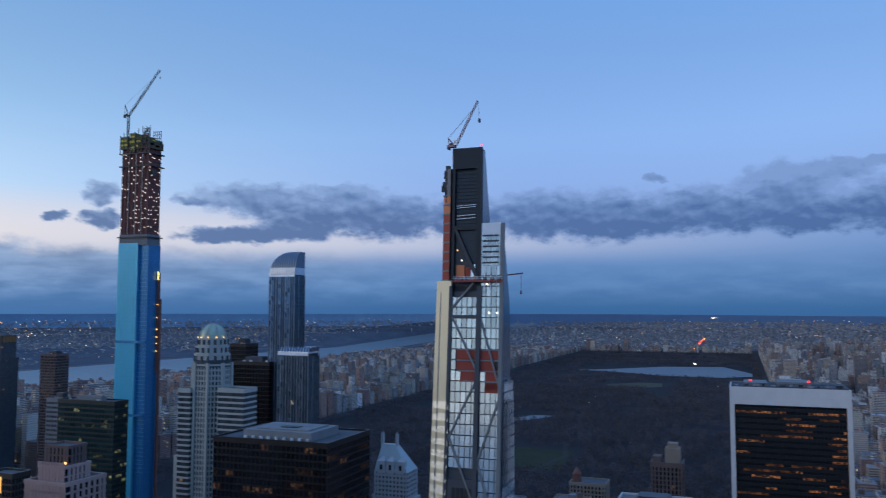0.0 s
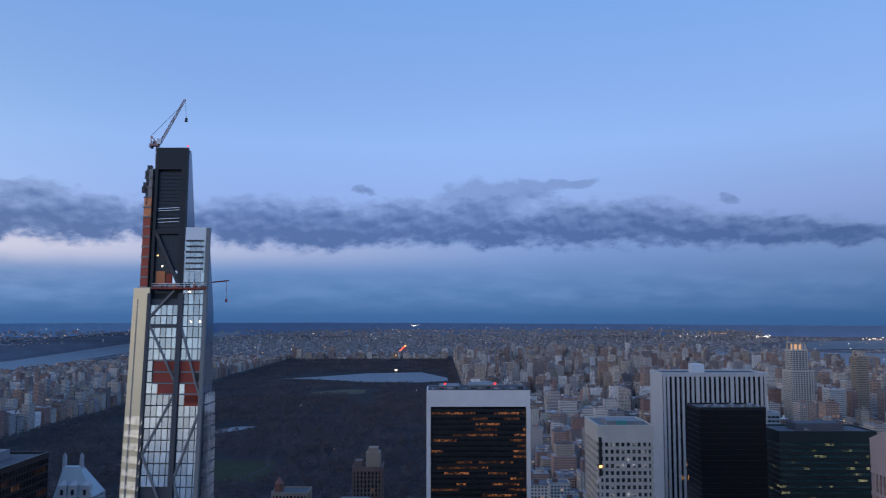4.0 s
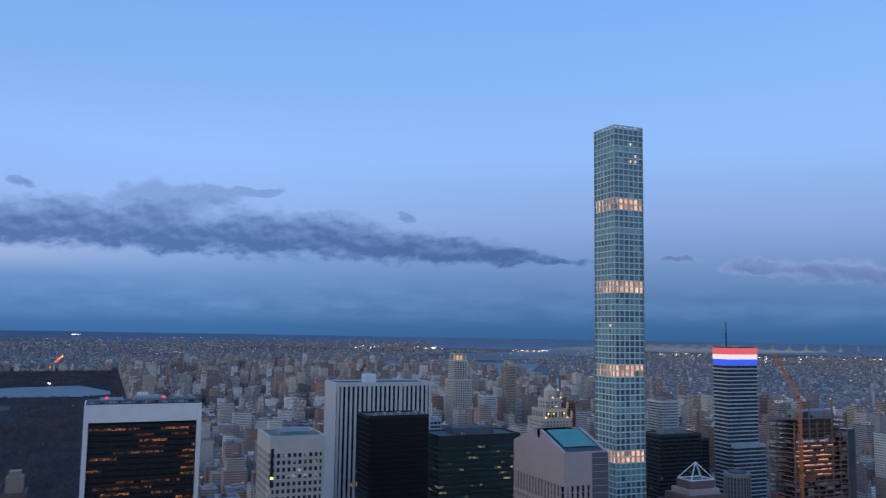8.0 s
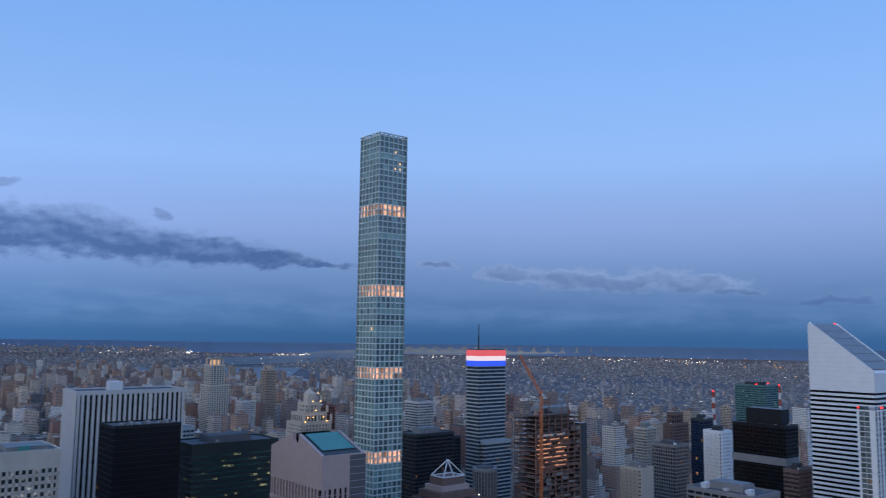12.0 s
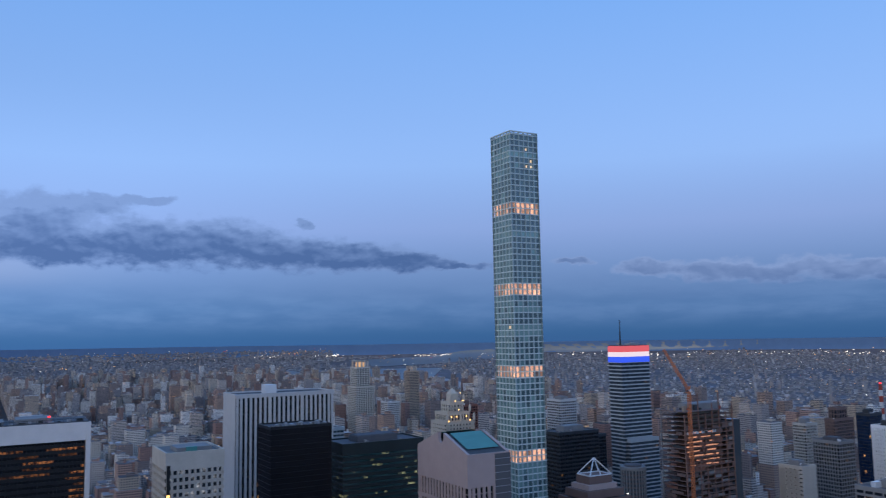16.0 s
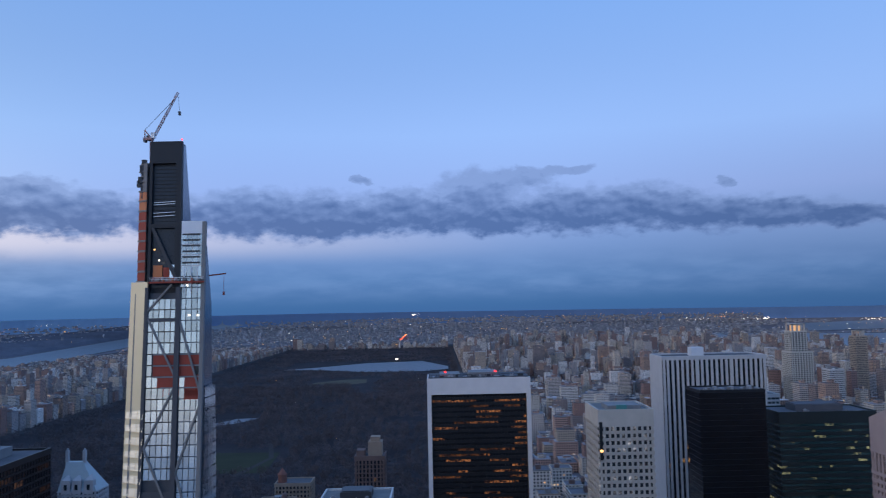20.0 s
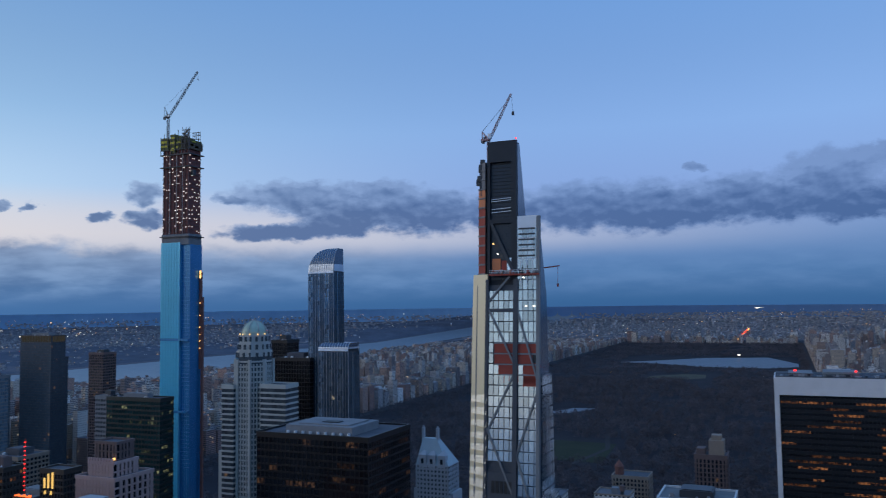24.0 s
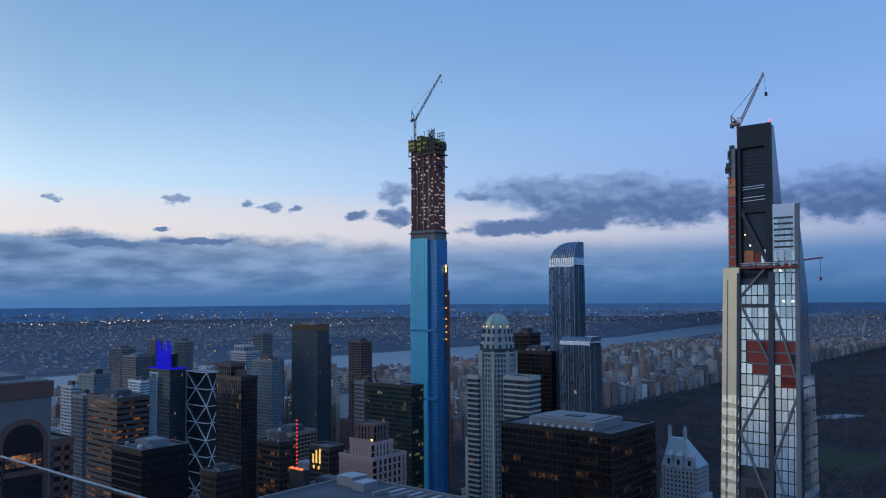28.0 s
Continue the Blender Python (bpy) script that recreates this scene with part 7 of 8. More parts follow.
# ---- glass guard of the terrace ----
def glass_guard():
    root = thing("glass_guard", "clear glass guard with a pale polished edge on the terrace", "guard rail", (-6, 1.12, DECK))
    o = (-6, 1.12, DECK)
    clear = bpy.data.materials.new("clear_glass")
    clear.use_nodes = True
    n = Nodes(clear.node_tree)
    g = n.add("ShaderNodeBsdfPrincipled")
    g.inputs["Base Color"].default_value = (0.80, 0.86, 0.88, 1)
    g.inputs["Roughness"].default_value = 0.02
    g.inputs["IOR"].default_value = 1.02
    g.inputs["Transmission Weight"].default_value = 1.0
    n.put(n.add("ShaderNodeOutputMaterial").inputs[0], g.outputs[0])
    top = EYE - 0.515
    for i in range(4):
        xa = -13.0 + i * 3.4
        pane = part("glass_pane", Mesh(o).box(xa + 0.02, xa + 3.38, 1.112, 1.128, DECK + 0.06, top), clear, root)
        pane.visible_shadow = False
        part("polished_edge", Mesh(o).box(xa + 0.02, xa + 3.38, 1.116, 1.124, top + 0.001, top + 0.004), STEEL, pane, "pale polished glass edge")
        part("clamp", Mesh(o).box(xa + 0.1, xa + 0.25, 1.09, 1.15, DECK, DECK + 0.12), STEEL, root)


glass_guard()


low = made["grey low office roof with ducts"]
o = tuple(low.location)
for i in range(9):
    x, y = 529 + (i * 7) % 24, 303 + i * 5.2
    part("roof_duct", Mesh(o).box(x, x + 5 + (i % 3) * 2, y, y + 3.4, 151.8, 153.8 + (i % 4) * 0.7), PALE_METAL if i % 2 else MARBLE, low, "pale roof duct")

# ---- striped chimneys across the eastern river ----
for x, y, zt in ((1840, 1150, 128), (1905, 1010, 148)):
    root = thing("striped_chimney", "tall red and white power station chimney", "chimney", (x, y, 0))
    for k in range(6):
        za, zb = zt * (0.35 + 0.65 * k / 6), zt * (0.35 + 0.65 * (k + 1) / 6)
        part("chimney_band", Mesh((x, y, 0)).prism(disc(x, y, 5.2 - 0.25 * k, 12), za, zb, disc(x, y, 5.0 - 0.25 * k, 12)), RED_PAINT if k % 2 else MARBLE, root)
    part("shaft", Mesh((x, y, 0)).prism(disc(x, y, 6.5, 12), 0, zt * 0.35, disc(x, y, 5.2, 12)), GREY_CONCRETE, root)
    beacon(root, x, y, zt, 2.0)


# ---- far suspension bridge over the western river ----
def suspension_bridge():
    a, b = (-2560, 9150), (-3330, 9700)
    base = squeeze(*a)
    root = thing("suspension_bridge", "distant steel suspension bridge with two tall towers", "bridge", base)
    ends = [Vector((a[0] + (b[0] - a[0]) * s, a[1] + (b[1] - a[1]) * s, 0)) for s in (0.08, 0.92)]
    at = lambda p, z: Vector(squeeze(p.x, p.y, z))
    for p in ends:
        side = Vector((18, 0, 0))
        m = Mesh(base)
        for s in (-1, 1):
            m.bar(at(p + side * s, 0), at(p + side * s, 184), 5.5)
        for z in (60, 110, 150, 182):
            m.bar(at(p - side, z), at(p + side, z), 4.0)
        part("bridge_tower", m, STEEL, root)
    p, q = Vector((*a, 0)), Vector((*b, 0))
    part("deck", Mesh(base).bar(at(p, 64), at(q, 64), 4.0), STEEL, root)
    m = Mesh(base)
    last = None
    for i in range(25):
        s = i / 24
        c = ends[0].lerp(ends[1], s)
        now = at(c, 72 + 112 * (2 * s - 1) ** 2)
        if last is not None:
            m.bar(last, now, 1.6)
        last = now
    part("cable", m, STEEL, root)


suspension_bridge()


# lit crown floors of the twin towers
for label, (x0, x1, y0, y1, h) in (("tall dark twin tower with a lit crown", (-962, -905, 787, 810, 223)),):
    root = made[label]
    o = tuple(root.location)
    for i in range(11):
        x = x0 + 3 + i * 5.0
        part("crown_window", Mesh(o).box(x, x + 3.4, y0 - 0.8, y0 - 0.3, h - 9, h - 1), LIT_GLASS, root, "dimly lit crown window")
    for i in range(5):
        y = y0 + 2 + i * 4.2
        part("crown_window", Mesh(o).box(x1 + 0.3, x1 + 0.8, y, y + 2.8, h - 9, h - 1), LIT_GLASS, root, "dimly lit crown window")


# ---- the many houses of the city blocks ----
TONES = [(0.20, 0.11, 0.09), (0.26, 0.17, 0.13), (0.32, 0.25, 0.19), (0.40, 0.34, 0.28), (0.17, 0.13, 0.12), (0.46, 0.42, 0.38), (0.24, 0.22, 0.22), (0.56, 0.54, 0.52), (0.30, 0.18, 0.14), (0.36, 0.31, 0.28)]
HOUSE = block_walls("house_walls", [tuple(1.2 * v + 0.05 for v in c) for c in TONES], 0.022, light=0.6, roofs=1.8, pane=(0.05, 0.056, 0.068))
# Haze is painted into the far walls: tones evened out, panes paler with distance.
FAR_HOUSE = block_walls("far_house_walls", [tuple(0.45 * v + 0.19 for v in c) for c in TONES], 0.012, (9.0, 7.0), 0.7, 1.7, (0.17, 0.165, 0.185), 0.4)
FAR_BLOCK = block_walls("far_block_walls", [tuple(1.05 * v + 0.055 for v in c) for c in TONES], 0.016, (4.2, 3.6), 0.8, 1.5, (0.10, 0.10, 0.115))
taken = []
for ob in scene.objects:
    if ob.parent is None and ob.type == "EMPTY":
        pts = [ob.location + Vector(c.bound_box[i]) + c.location for c in ob.children if c.type == "MESH" for i in (0, 6)]
        if pts:
            taken.append((min(p.x for p in pts) - 3, max(p.x for p in pts) + 3, min(p.y for p in pts) - 3, max(p.y for p in pts) + 3))


def free(x0, x1, y0, y1):
    return not any(x0 < b and x1 > a and y0 < d and y1 > c for a, b, c, d in taken)


def house_boxes(m, rnd, x0, x1, y0, y1, h, z0=0.0, detail=True):
    """One house: body, parapet, stair head and tank, squeezed where it lies far off."""
    cx, cy = (x0 + x1) / 2, (y0 + y1) / 2
    bx, by, bz = squeeze(cx, cy, z0)
    s = math.hypot(bx, by) / max(1.0, math.hypot(cx, cy))

    def box(xa, xb, ya, yb, za, zb):
        m.box(bx + (xa - cx) * s, bx + (xb - cx) * s, by + (ya - cy) * s, by + (yb - cy) * s, bz + za * s, bz + zb * s)

    w, d = x1 - x0, y1 - y0
    if h > 62 and rnd.random() < 0.6:
        k = rnd.uniform(0.55, 0.8) * h
        i = rnd.uniform(1.5, 4)
        box(x0, x1, y0, y1, -6, k)
        box(x0 + i, x1 - i, y0 + i, y1 - i, k, h)
        x0, x1, y0, y1, w, d = x0 + i, x1 - i, y0 + i, y1 - i, w - 2 * i, d - 2 * i
    else:
        box(x0, x1, y0, y1, -6, h)
    if detail:
        a, b = x0 + w * rnd.uniform(0.15, 0.5), y0 + d * rnd.uniform(0.2, 0.5)
        box(a, a + w * rnd.uniform(0.2, 0.4), b, b + d * 0.35, h, h + rnd.uniform(2.5, 6.0))
        if h > 30 and rnd.random() < 0.6:
            a, b = x0 + w * rnd.uniform(0.55, 0.75), y0 + d * rnd.uniform(0.1, 0.5)
            m.prism([(bx + (x - cx) * s, by + (y - cy) * s) for x, y in disc(a, b, 2.0, 6)], bz + h * s, bz + (h + 6) * s)


def build_blocks():
    rnd = random.Random(21)
    mid_, far = Mesh(), Mesh()
    east = [75, 215, 350, 480, 640, 830, 1020, 1220, 1400, 1570]
    west = [-920, -1180, -1430, -1680, -1890]
    plots = []
    for row in range(-1, 64):
        ya = 12 + row * 80.0
        yb = ya + 62
        cols = list(zip([x + 14 for x in east[:-1]], [x - 12 for x in east[1:]]))
        cols += list(zip([x + 14 for x in west[1:]], [x - 12 for x in west[:-1]]))
        if yb < 770:
            cols += [(-880, -660), (-640, -420), (-400, -180), (-160, 40)]
        if ya > 4950:
            cols += [(-900, -700), (-680, -460), (-440, -240), (-220, 55)]
        for xa, xb in cols:
            x = xa
            while x < xb - 8:
                avenue = x - xa < 28 or xb - x < 46
                w = min(rnd.uniform(18, 36) if avenue else rnd.uniform(7, 15) if rnd.random() < 0.8 else rnd.uniform(18, 30), xb - x)
                for k in range(2):
                    y0, y1 = (ya, ya + 29) if k == 0 else (ya + 33, yb)
                    d = math.hypot(x, y0)
                    if avenue:
                        h = rnd.uniform(38, 66) if rnd.random() < 0.72 else rnd.uniform(70, 125)
                    else:
                        h = rnd.uniform(15, 26) if rnd.random() < 0.72 else rnd.uniform(32, 70)
                    if y0 < 950 and xa > 60:
                        h = h * 1.15 + 18
                    if 60 < xa < 480 and 780 < y0 < 2400:
                        h *= 0.72
                    if xa < -900:
                        tall = rnd.random() < 0.16 and y0 < 3600
                        h = rnd.uniform(62, 98) if tall and xa > -1450 else min(h * 0.78, 60) if xa > -1200 else min(h * 0.6, 46)
                        if y0 < 1300 and rnd.random() < 0.35:
                            h = rnd.uniform(50, 115)
                    if xa < -900 and y0 > 2600:
                        h *= 0.75
                    if xa > 450 and 900 < y0 < 3200 and avenue and rnd.random() < 0.22:
                        h = rnd.uniform(80, 135)
                    if y0 > 4300:
                        h *= 0.6
                    top = EYE - 0.235 * d if y0 < 760 else 130
                    h = min(h, max(20, top))
                    if y0 < 60 and abs(x) < 140:
                        continue
                    plots.append((x, x + w - 0.6, y0 + rnd.uniform(0, 4), y1, h))
                x += w
    plots = [p for p in plots if free(*p[:4])]
    shown = lambda p: p[4] > EYE - 0.25 * math.hypot(p[0], p[2])
    ranked = sorted((math.hypot(p[0], p[2]), p) for p in plots if shown(p))
    single = set(p for _, p in ranked[:190])
    for p in plots:
        d = math.hypot(p[0], p[2])
        if p in single:
            m = Mesh(((p[0] + p[1]) / 2, (p[2] + p[3]) / 2, 0))
            x0, x1, y0, y1, h = p
            o = m.o
            root = thing("apartment_block", rnd.choice(("tan brick apartment block with a flat roof", "grey apartment block with rows of windows", "brick city building with a roof tank", "pale stone city building with a flat roof")), "building", o, "city buildings")
            wall = HOUSE
            k = h * rnd.uniform(0.6, 0.85) if h > 55 else h
            part("body", Mesh(o).box(x0, x1, y0, y1, 0, k), wall, root)
            i = 0.0
            if k < h:
                i = rnd.uniform(1.5, 4)
                part("upper_body", Mesh(o).box(x0 + i, x1 - i, y0 + i, y1 - i, k, h), wall, root)
            q = Mesh(o)
            xa, xb, yc, yd = x0 + i - 0.3, x1 - i + 0.3, y0 + i - 0.3, y1 - i + 0.3
            for a in ((xa, xb, yc, yc + 0.6), (xa, xb, yd - 0.6, yd), (xa, xa + 0.6, yc + 0.6, yd - 0.6), (xb - 0.6, xb, yc + 0.6, yd - 0.6)):
                q.box(*a, h, h + 1.1)
            part("parapet", q, rnd.choice((LIMESTONE, GREY_CONCRETE, TAN_BRICK)), root)
            a, b = x0 + (x1 - x0) * rnd.uniform(0.25, 0.5), (y0 + y1) / 2
            part("stair_head", Mesh(o).box(a, a + 5, b - 3, b + 3, h, h + rnd.uniform(3, 5)), rnd.choice((TAN_BRICK, GREY_CONCRETE, BROWN_STONE)), root)
            if rnd.random() < 0.55:
                a, b = x0 + (x1 - x0) * 0.72, y0 + (y1 - y0) * 0.35
                tank = part("water_tank", Mesh(o).prism(disc(a, b, 1.9, 10), h + 2.4, h + 6.2).cone(disc(a, b, 2.1, 10), h + 6.2, (a, b, h + 7.6)), BROWN_STONE, root, "wooden roof water tank")
                part("tank_stand", Mesh(o).box(a - 1.2, a + 1.2, b - 1.2, b + 1.2, h, h + 2.4), DARK_STEEL, tank)
        else:
            house_boxes(mid_ if d < 2300 else far, rnd, *p)
    tagged(new("city_houses", mid_.data("city_houses", HOUSE)), "dense brick and stone city houses with flat roofs", "buildings", "", "stuff")
    tagged(new("far_blocks", far.data("far_blocks", FAR_BLOCK)), "distant dense city blocks beyond the park", "buildings", "", "stuff")


def build_sprawl():
    """Low houses of the outer boroughs and the far shore, out to the horizon."""
    rng = np.random.default_rng(12)
    n = 140000
    az = np.radians(rng.uniform(-80, 84, n))
    u = rng.random(n)
    d = np.where(rng.random(n) < 0.82, np.sqrt(1900 ** 2 + u * (9000 ** 2 - 1900 ** 2)), 8500 + 9000 * u ** 1.6)
    x, y = d * np.sin(az), d * np.cos(az)
    shore = -2780 - np.maximum(0, y - 7000) * 0.25
    dry = ~((x > shore) & (x < 1650) & (y < 5350))
    dry &= ~((x > shore - 180) & (x < -1950 - np.maximum(0, y - 4000) * 0.16) & (y < 23000))
    dry &= ~((x > 1500) & (x < 2070) & (y < 3100))
    dry &= ~((x > 1600) & (x < 2100 + (y - 3000) * 0.42) & (y >= 3000) & (y < 5900))
    dry &= ~((x > 2850) & (x < 9500) & (y > 0.74 * x + 3700) & (y < 0.74 * x + 5700))
    dry &= ~((d > 10800 + 700 * np.sin(az * 23) + 500 * np.sin(az * 61)) & (np.degrees(az) > 22))
    lots = np.sin(x * 0.0017 + 1.3) * np.sin(y * 0.0013 + 0.4) + 0.5 * np.sin(x * 0.0049) * np.sin(y * 0.0041)
    dry &= (lots > -0.42) | (rng.random(n) < 0.25)
    dry &= (x > -2700) | (rng.random(n) < 0.28)
    x, y, d = x[dry], y[dry], d[dry]
    n = len(x)
    big = rng.random(n)
    h = np.where(big < 0.90, rng.uniform(4, 10, n), np.where(big < 0.985, rng.uniform(12, 24, n), rng.uniform(32, 60, n)))
    w = rng.uniform(7, 18, n) * np.where(d > 8500, 1.9, 1.0) * np.where(h > 30, 0.8, 1.0) * np.where((big < 0.90) & (rng.random(n) < 0.1), 2.6, 1.0)
    e = rng.uniform(7, 17, n) * np.where(d > 8500, 1.7, 1.0)
    near = np.where(d < 3200, d, 3200 + 1500 * (1 - np.exp(-(d - 3200) / 1500)))
    s = near / d
    z = EYE + (-d * d / (2 * 7.4e6) - EYE) * s
    turn = np.where(x > 2000, 0.6, np.where(x < -2000, -0.2, 0.0)) + rng.normal(0, 0.05, n)
    c, k = np.cos(turn), np.sin(turn)
    corner = np.array([(-1, -1), (1, -1), (1, 1), (-1, 1)]) / 2
    lx, ly = corner[:, 0] * w[:, None] * s[:, None], corner[:, 1] * e[:, None] * s[:, None]
    px = x[:, None] * s[:, None] + lx * c[:, None] - ly * k[:, None]
    py = y[:, None] * s[:, None] + lx * k[:, None] + ly * c[:, None]
    low, top = np.repeat((z - 4)[:, None], 4, 1), np.repeat((z + h * s)[:, None], 4, 1)
    V = np.concatenate([np.stack([px, py, low], 2), np.stack([px, py, top], 2)], 1).reshape(-1, 3)
    quad = np.array([(0, 1, 5, 4), (1, 2, 6, 5), (2, 3, 7, 6), (3, 0, 4, 7), (4, 5, 6, 7)])
    F = (np.arange(n)[:, None, None] * 8 + quad).reshape(-1, 4)
    me = bpy.data.meshes.new("sprawl")
    me.vertices.add(len(V))
    me.vertices.foreach_set("co", V.ravel())
    me.loops.add(F.size)
    me.loops.foreach_set("vertex_index", F.ravel())
    me.polygons.add(len(F))
    me.polygons.foreach_set("loop_start", np.arange(0, F.size, 4))
    me.update(calc_edges=True)
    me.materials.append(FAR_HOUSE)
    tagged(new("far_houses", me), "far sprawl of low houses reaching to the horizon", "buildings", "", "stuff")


build_blocks()
build_sprawl()


# ---- city lights: street lamps and far floodlights ----
def city_lights():
    rnd = random.Random(77)
    kinds = {"warm": ((1.0, 0.50, 0.16), 2.2, Mesh()), "white": ((1.0, 0.90, 0.75), 2.4, Mesh()), "red": ((1.0, 0.05, 0.03), 2.0, Mesh())}

    def dot(kind, az, d, z, size):
        a = math.radians(az)
        x, y, zz = squeeze(d * math.sin(a), d * math.cos(a), z)
        s = size * math.hypot(x, y) / 1413 * 0.5
        kinds[kind][2].box(x - s, x + s, y - s, y + s, zz - s * 0.8, zz + s * 0.8)

    for i in range(2600):
        az = rnd.uniform(-70, 72)
        d = 2000 + 18000 * rnd.random() ** 1.7
        x, y = d * math.sin(math.radians(az)), d * math.cos(math.radians(az))
        if -920 < x < 65 and y < 4950 or az > 22 and d > 11500:
            continue
        if -2900 - max(0, y - 7000) * 0.25 < x < -1900 and d > 2400:
            continue
        k = rnd.random()
        dot("warm" if k < 0.58 else "white" if k < 0.95 else "red", az, d, rnd.uniform(8, 25), rnd.uniform(0.3, 0.62) if rnd.random() < 0.85 else rnd.uniform(0.7, 1.1))
    # the lit avenue running away beyond the park
    for i in range(34):
        s = i / 33
        dot("red" if i % 3 else "warm", -3.05 + 0.68 * s ** 0.8 + rnd.uniform(-0.05, 0.05), 4950 + 1700 * s, 26, rnd.uniform(1.0, 2.0))
    # traffic on the long avenue beside the park
    for i in range(70):
        y = 640 + 900 * rnd.random()
        x = 68 + rnd.choice((-4, 0, 4, 7))
        dot("red" if i % 3 else "warm", math.degrees(math.atan2(x, y)), math.hypot(x, y), 1.5, rnd.uniform(0.8, 1.5))
    # floodlit yards and bridges near the horizon
    groups = [(-1.95, -1.4, 24000, 30, "white", 14), (4.3, 4.8, 8500, 15, "warm", 8), (16.6, 18.6, 11500, 15, "white", 30), (18.3, 19.6, 12500, 40, "warm", 18),
              (20.5, 23.0, 11500, 15, "white", 26), (27.5, 30.5, 10500, 15, "white", 18), (37.5, 41.0, 9800, 15, "white", 30), (44.0, 60.0, 9200, 20, "white", 60),
              (46.0, 66.0, 8300, 20, "warm", 30), (-58.0, -46.0, 8500, 10, "white", 40), (-68.0, -60.0, 10500, 12, "white", 24), (-57.5, -55.5, 11000, 40, "warm", 10)]
    for a, b, d, z, kind, n in groups:
        for i in range(n):
            dot(kind, rnd.uniform(a, b), d * rnd.uniform(0.94, 1.07), z * rnd.uniform(0.4, 1.2), rnd.uniform(0.6, 1.3))
    # lamps along the park drives
    for i in range(16):
        x, y = rnd.uniform(-850, 40), rnd.uniform(1150, 3100)
        dot("white" if i % 3 else "warm", math.degrees(math.atan2(x, y)), math.hypot(x, y), 9, rnd.uniform(0.6, 1.0))
    for i in range(4):
        dot("white", -2.95 - 0.12 * rnd.random(), 3790 + rnd.uniform(0, 40), 10, 2.2)
    for kind, (colour, power, m) in kinds.items():
        ob = new("city_lights", m.data("city_lights", lamp_glow(kind + "_city_light", colour, power)))
        tagged(ob, f"{kind} points of street lamps and windows", "lights", "", "stuff")


city_lights()


# ---- the bare trees of the park ----
BARK = surface("bare_twigs", (0.108, 0.091, 0.094), 0.95, vary=0.75, scale=0.012, fine=0.07)


def twig_crown(rnd, n, r, h):
    """Many slim slivers that fan out from the limbs: the crown of a leafless tree about the origin."""
    v, f = [], []
    for i in range(n):
        a, t = rnd.uniform(0, 2 * math.pi), rnd.random()
        q = r * math.sqrt(rnd.random()) * (0.55 + 0.45 * math.sin(math.pi * min(1, t + 0.15)))
        p = Vector((q * math.cos(a), q * math.sin(a), h * (0.30 + 0.68 * t * (1 - 0.35 * (q / r) ** 2))))
        d = Vector((math.cos(a) * rnd.uniform(0.2, 1), math.sin(a) * rnd.uniform(0.2, 1), rnd.uniform(0.2, 1.0))).normalized() * rnd.uniform(1.0, 2.6)
        s = d.cross(Vector((rnd.uniform(-1, 1), rnd.uniform(-1, 1), rnd.uniform(-1, 1)))).normalized() * rnd.uniform(0.25, 0.75)
        k = len(v)
        v += [tuple(p - s), tuple(p + s), tuple(p + d)]
        f.append((k, k + 1, k + 2))
    return v, f


def limbs(rnd, r, h):
    m = Mesh()
    m.prism(disc(0, 0, 0.5, 6), -1, h * 0.36, disc(0, 0, 0.32, 6))
    for i in range(6):
        a = i * math.pi / 3 + rnd.uniform(-0.4, 0.4)
        m.bar((0, 0, h * rnd.uniform(0.24, 0.36)), (r * 0.62 * math.cos(a), r * 0.62 * math.sin(a), h * rnd.uniform(0.6, 0.85)), 0.28)
    return m


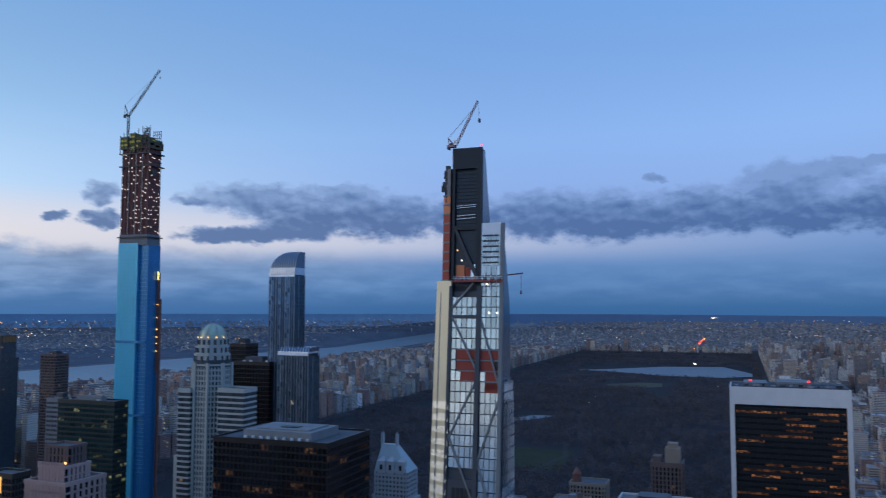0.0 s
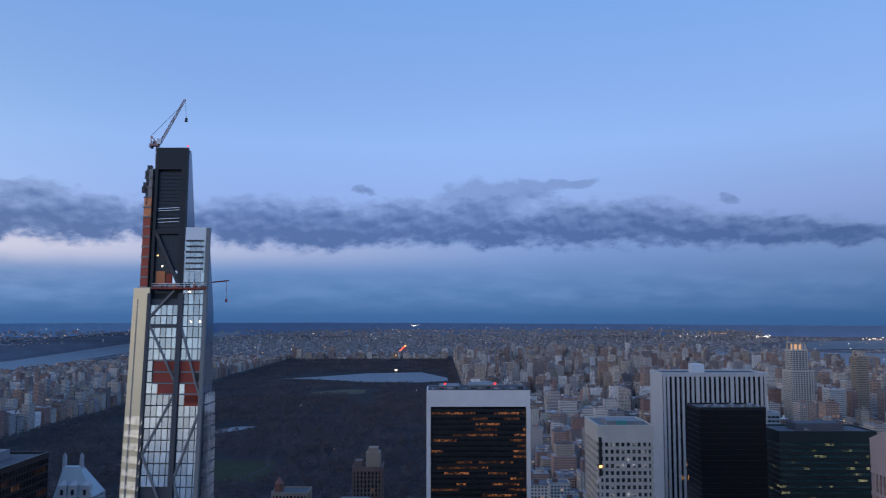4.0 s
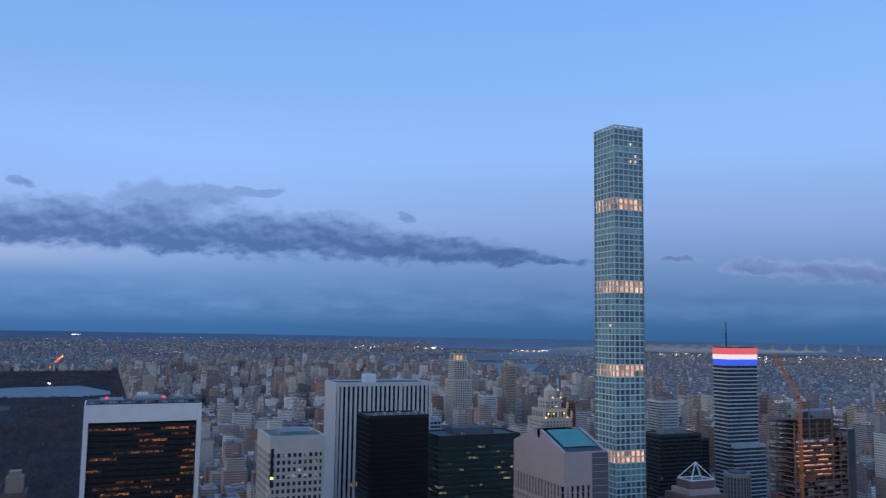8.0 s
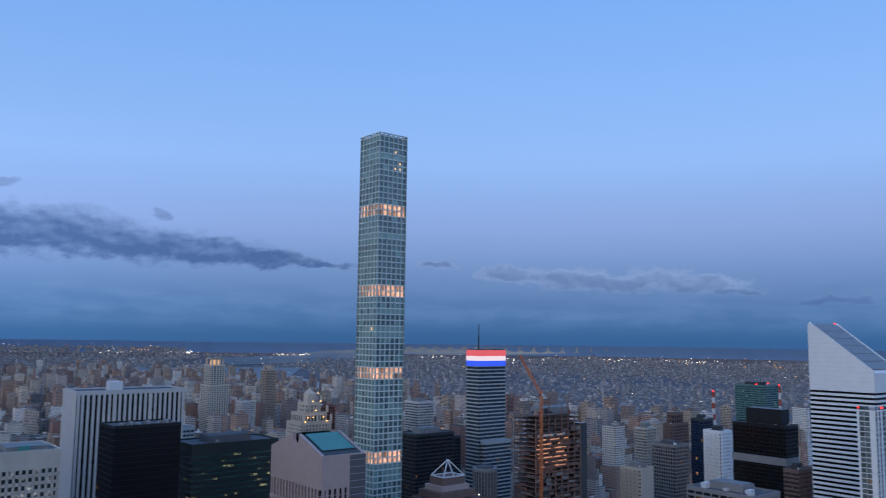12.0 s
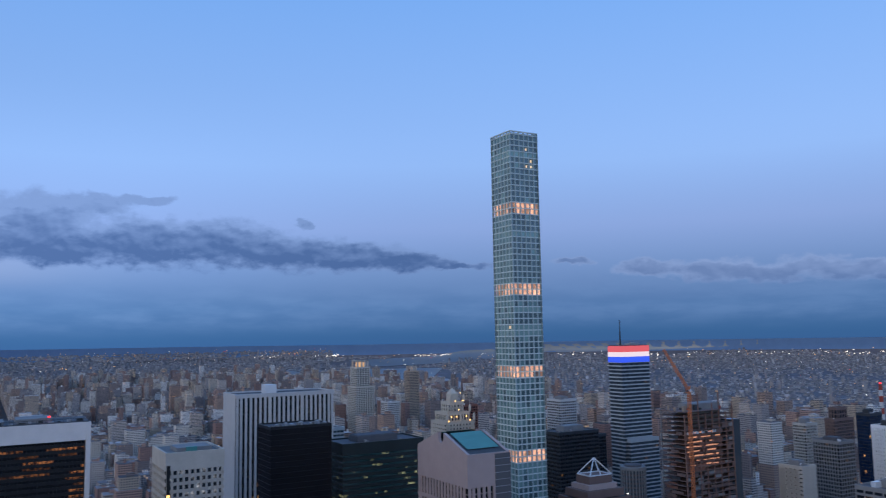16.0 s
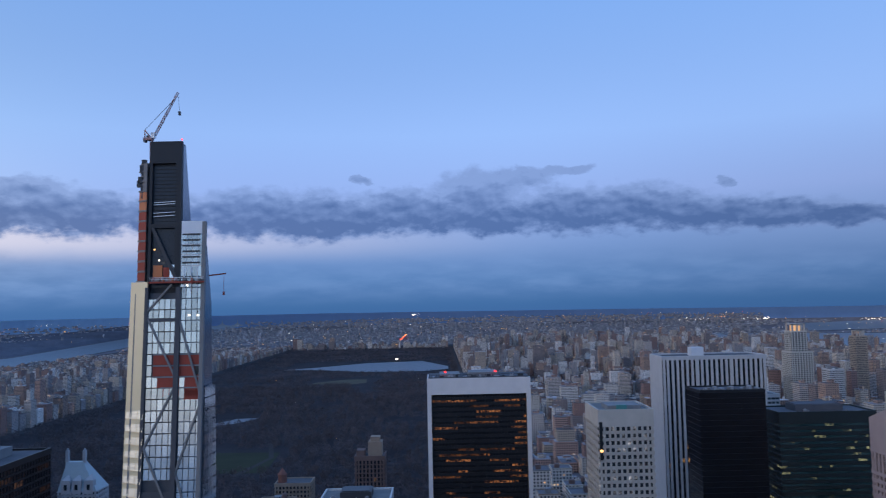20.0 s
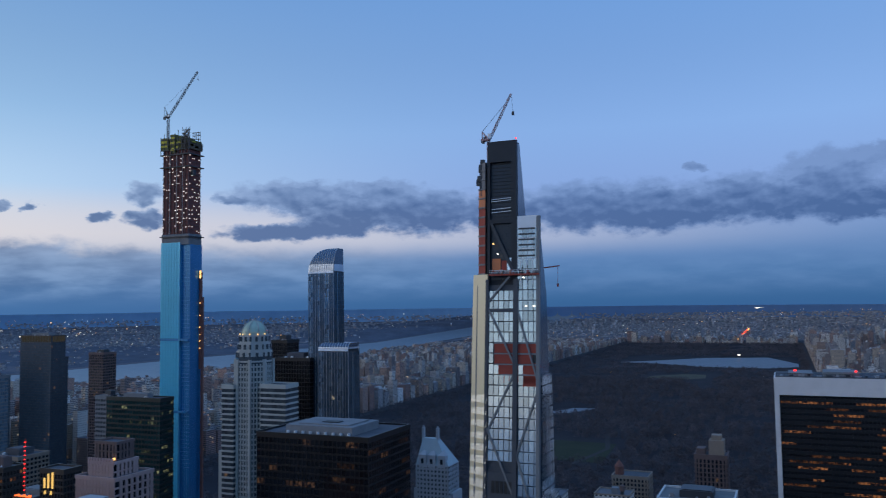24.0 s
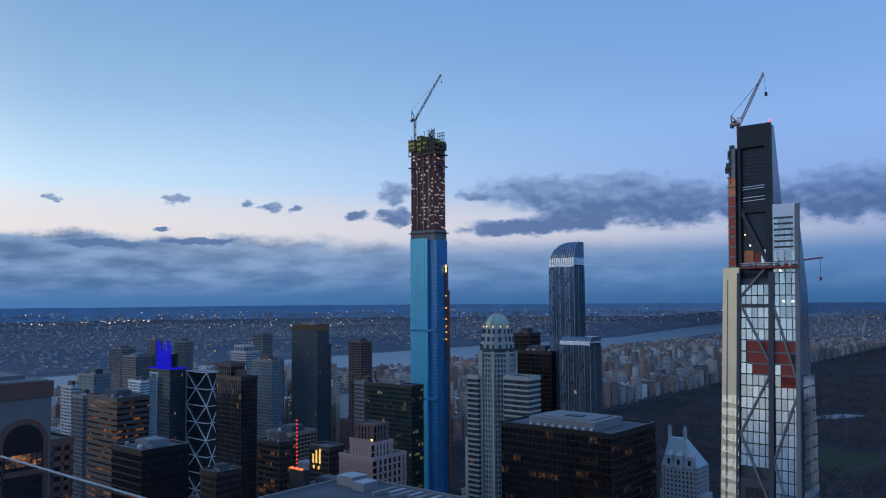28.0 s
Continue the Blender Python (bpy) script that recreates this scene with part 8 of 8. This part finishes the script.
def park_trees():
    rnd = random.Random(4)
    kinds = []
    for i in range(5):
        r, h = rnd.uniform(5, 7.5), rnd.uniform(13, 19)
        kinds.append((limbs(rnd, r, h).data("trunk", BARK), twig_crown(rnd, 110, r, h)))
    water = lambda x, y: (-540 < x < -420 and 1800 < y < 1950) or (-450 < x < -240 and 2715 < y < 2905) or (-450 < x < -270 and 1280 < y < 1490) or (-660 < x < 40 and 3170 < y < 3770 and (y - 3170) > (-x - 290) * 0.55)
    crowns = []
    for trunk, (v, f) in kinds:
        me = bpy.data.meshes.new("crown")
        me.from_pydata(v, [], f)
        me.materials.append(BARK)
        crowns.append(me)
    for i in range(220):
        x, y = rnd.uniform(-560, 50), rnd.uniform(1150, 1420)
        if water(x, y):
            continue
        k = rnd.randrange(5)
        root = thing("bare_tree", "leafless grey-brown park tree in winter", "tree", (x, y, 0.5), "park trees")
        root.rotation_euler = (0, 0, rnd.uniform(0, 6.28))
        root.scale = (1, 1, rnd.uniform(0.8, 1.15))
        part("trunk", kinds[k][0], None, root)
        part("crown", crowns[k], None, root)
    V, F, base = [], [], 0
    arrays = [(np.array(v), np.array(f)) for _, (v, f) in kinds]
    for i in range(17000):
        x, y = rnd.uniform(-900, 76), 800 + 4130 * rnd.random() ** 1.15
        if water(x, y):
            continue
        if -560 < x < 50 and 1150 < y < 1420 and rnd.random() < 0.5:
            continue
        gap = noise.noise((x * 0.006, y * 0.006, 2.0))
        if gap < -0.32:
            continue
        v, f = arrays[rnd.randrange(5)]
        far = math.hypot(x, y)
        keep = 64 if far < 2000 else 32 if far < 3000 else 20
        flat = 1.0 if far < 2600 else 0.62
        a = rnd.uniform(0, 6.28)
        c, s = math.cos(a), math.sin(a)
        bx, by, bz = squeeze(x, y, 0.5)
        q = math.hypot(bx, by) / far * rnd.uniform(0.85, 1.25)
        grow = 1.0 if far < 2000 else 1.5 if far < 3000 else 1.7
        v, f = v[:keep * 3], f[:keep]
        if grow > 1:
            centre = v.reshape(-1, 3, 3).mean(1, keepdims=True)
            v = ((v.reshape(-1, 3, 3) - centre) * grow + centre).reshape(-1, 3)
        w = np.stack([bx + (v[:, 0] * c - v[:, 1] * s) * q, by + (v[:, 0] * s + v[:, 1] * c) * q, bz + v[:, 2] * q * flat], 1)
        V.append(w)
        F.append(f + base)
        base += len(v)
    V, F = np.concatenate(V), np.concatenate(F)
    me = bpy.data.meshes.new("park_woods")
    me.vertices.add(len(V))
    me.vertices.foreach_set("co", V.ravel())
    me.loops.add(F.size)
    me.loops.foreach_set("vertex_index", F.ravel())
    me.polygons.add(len(F))
    me.polygons.foreach_set("loop_start", np.arange(0, F.size, 3))
    me.update(calc_edges=True)
    me.materials.append(BARK)
    tagged(new("park_woods", me), "dense leafless woods of the winter park", "trees", "", "stuff")


park_trees()
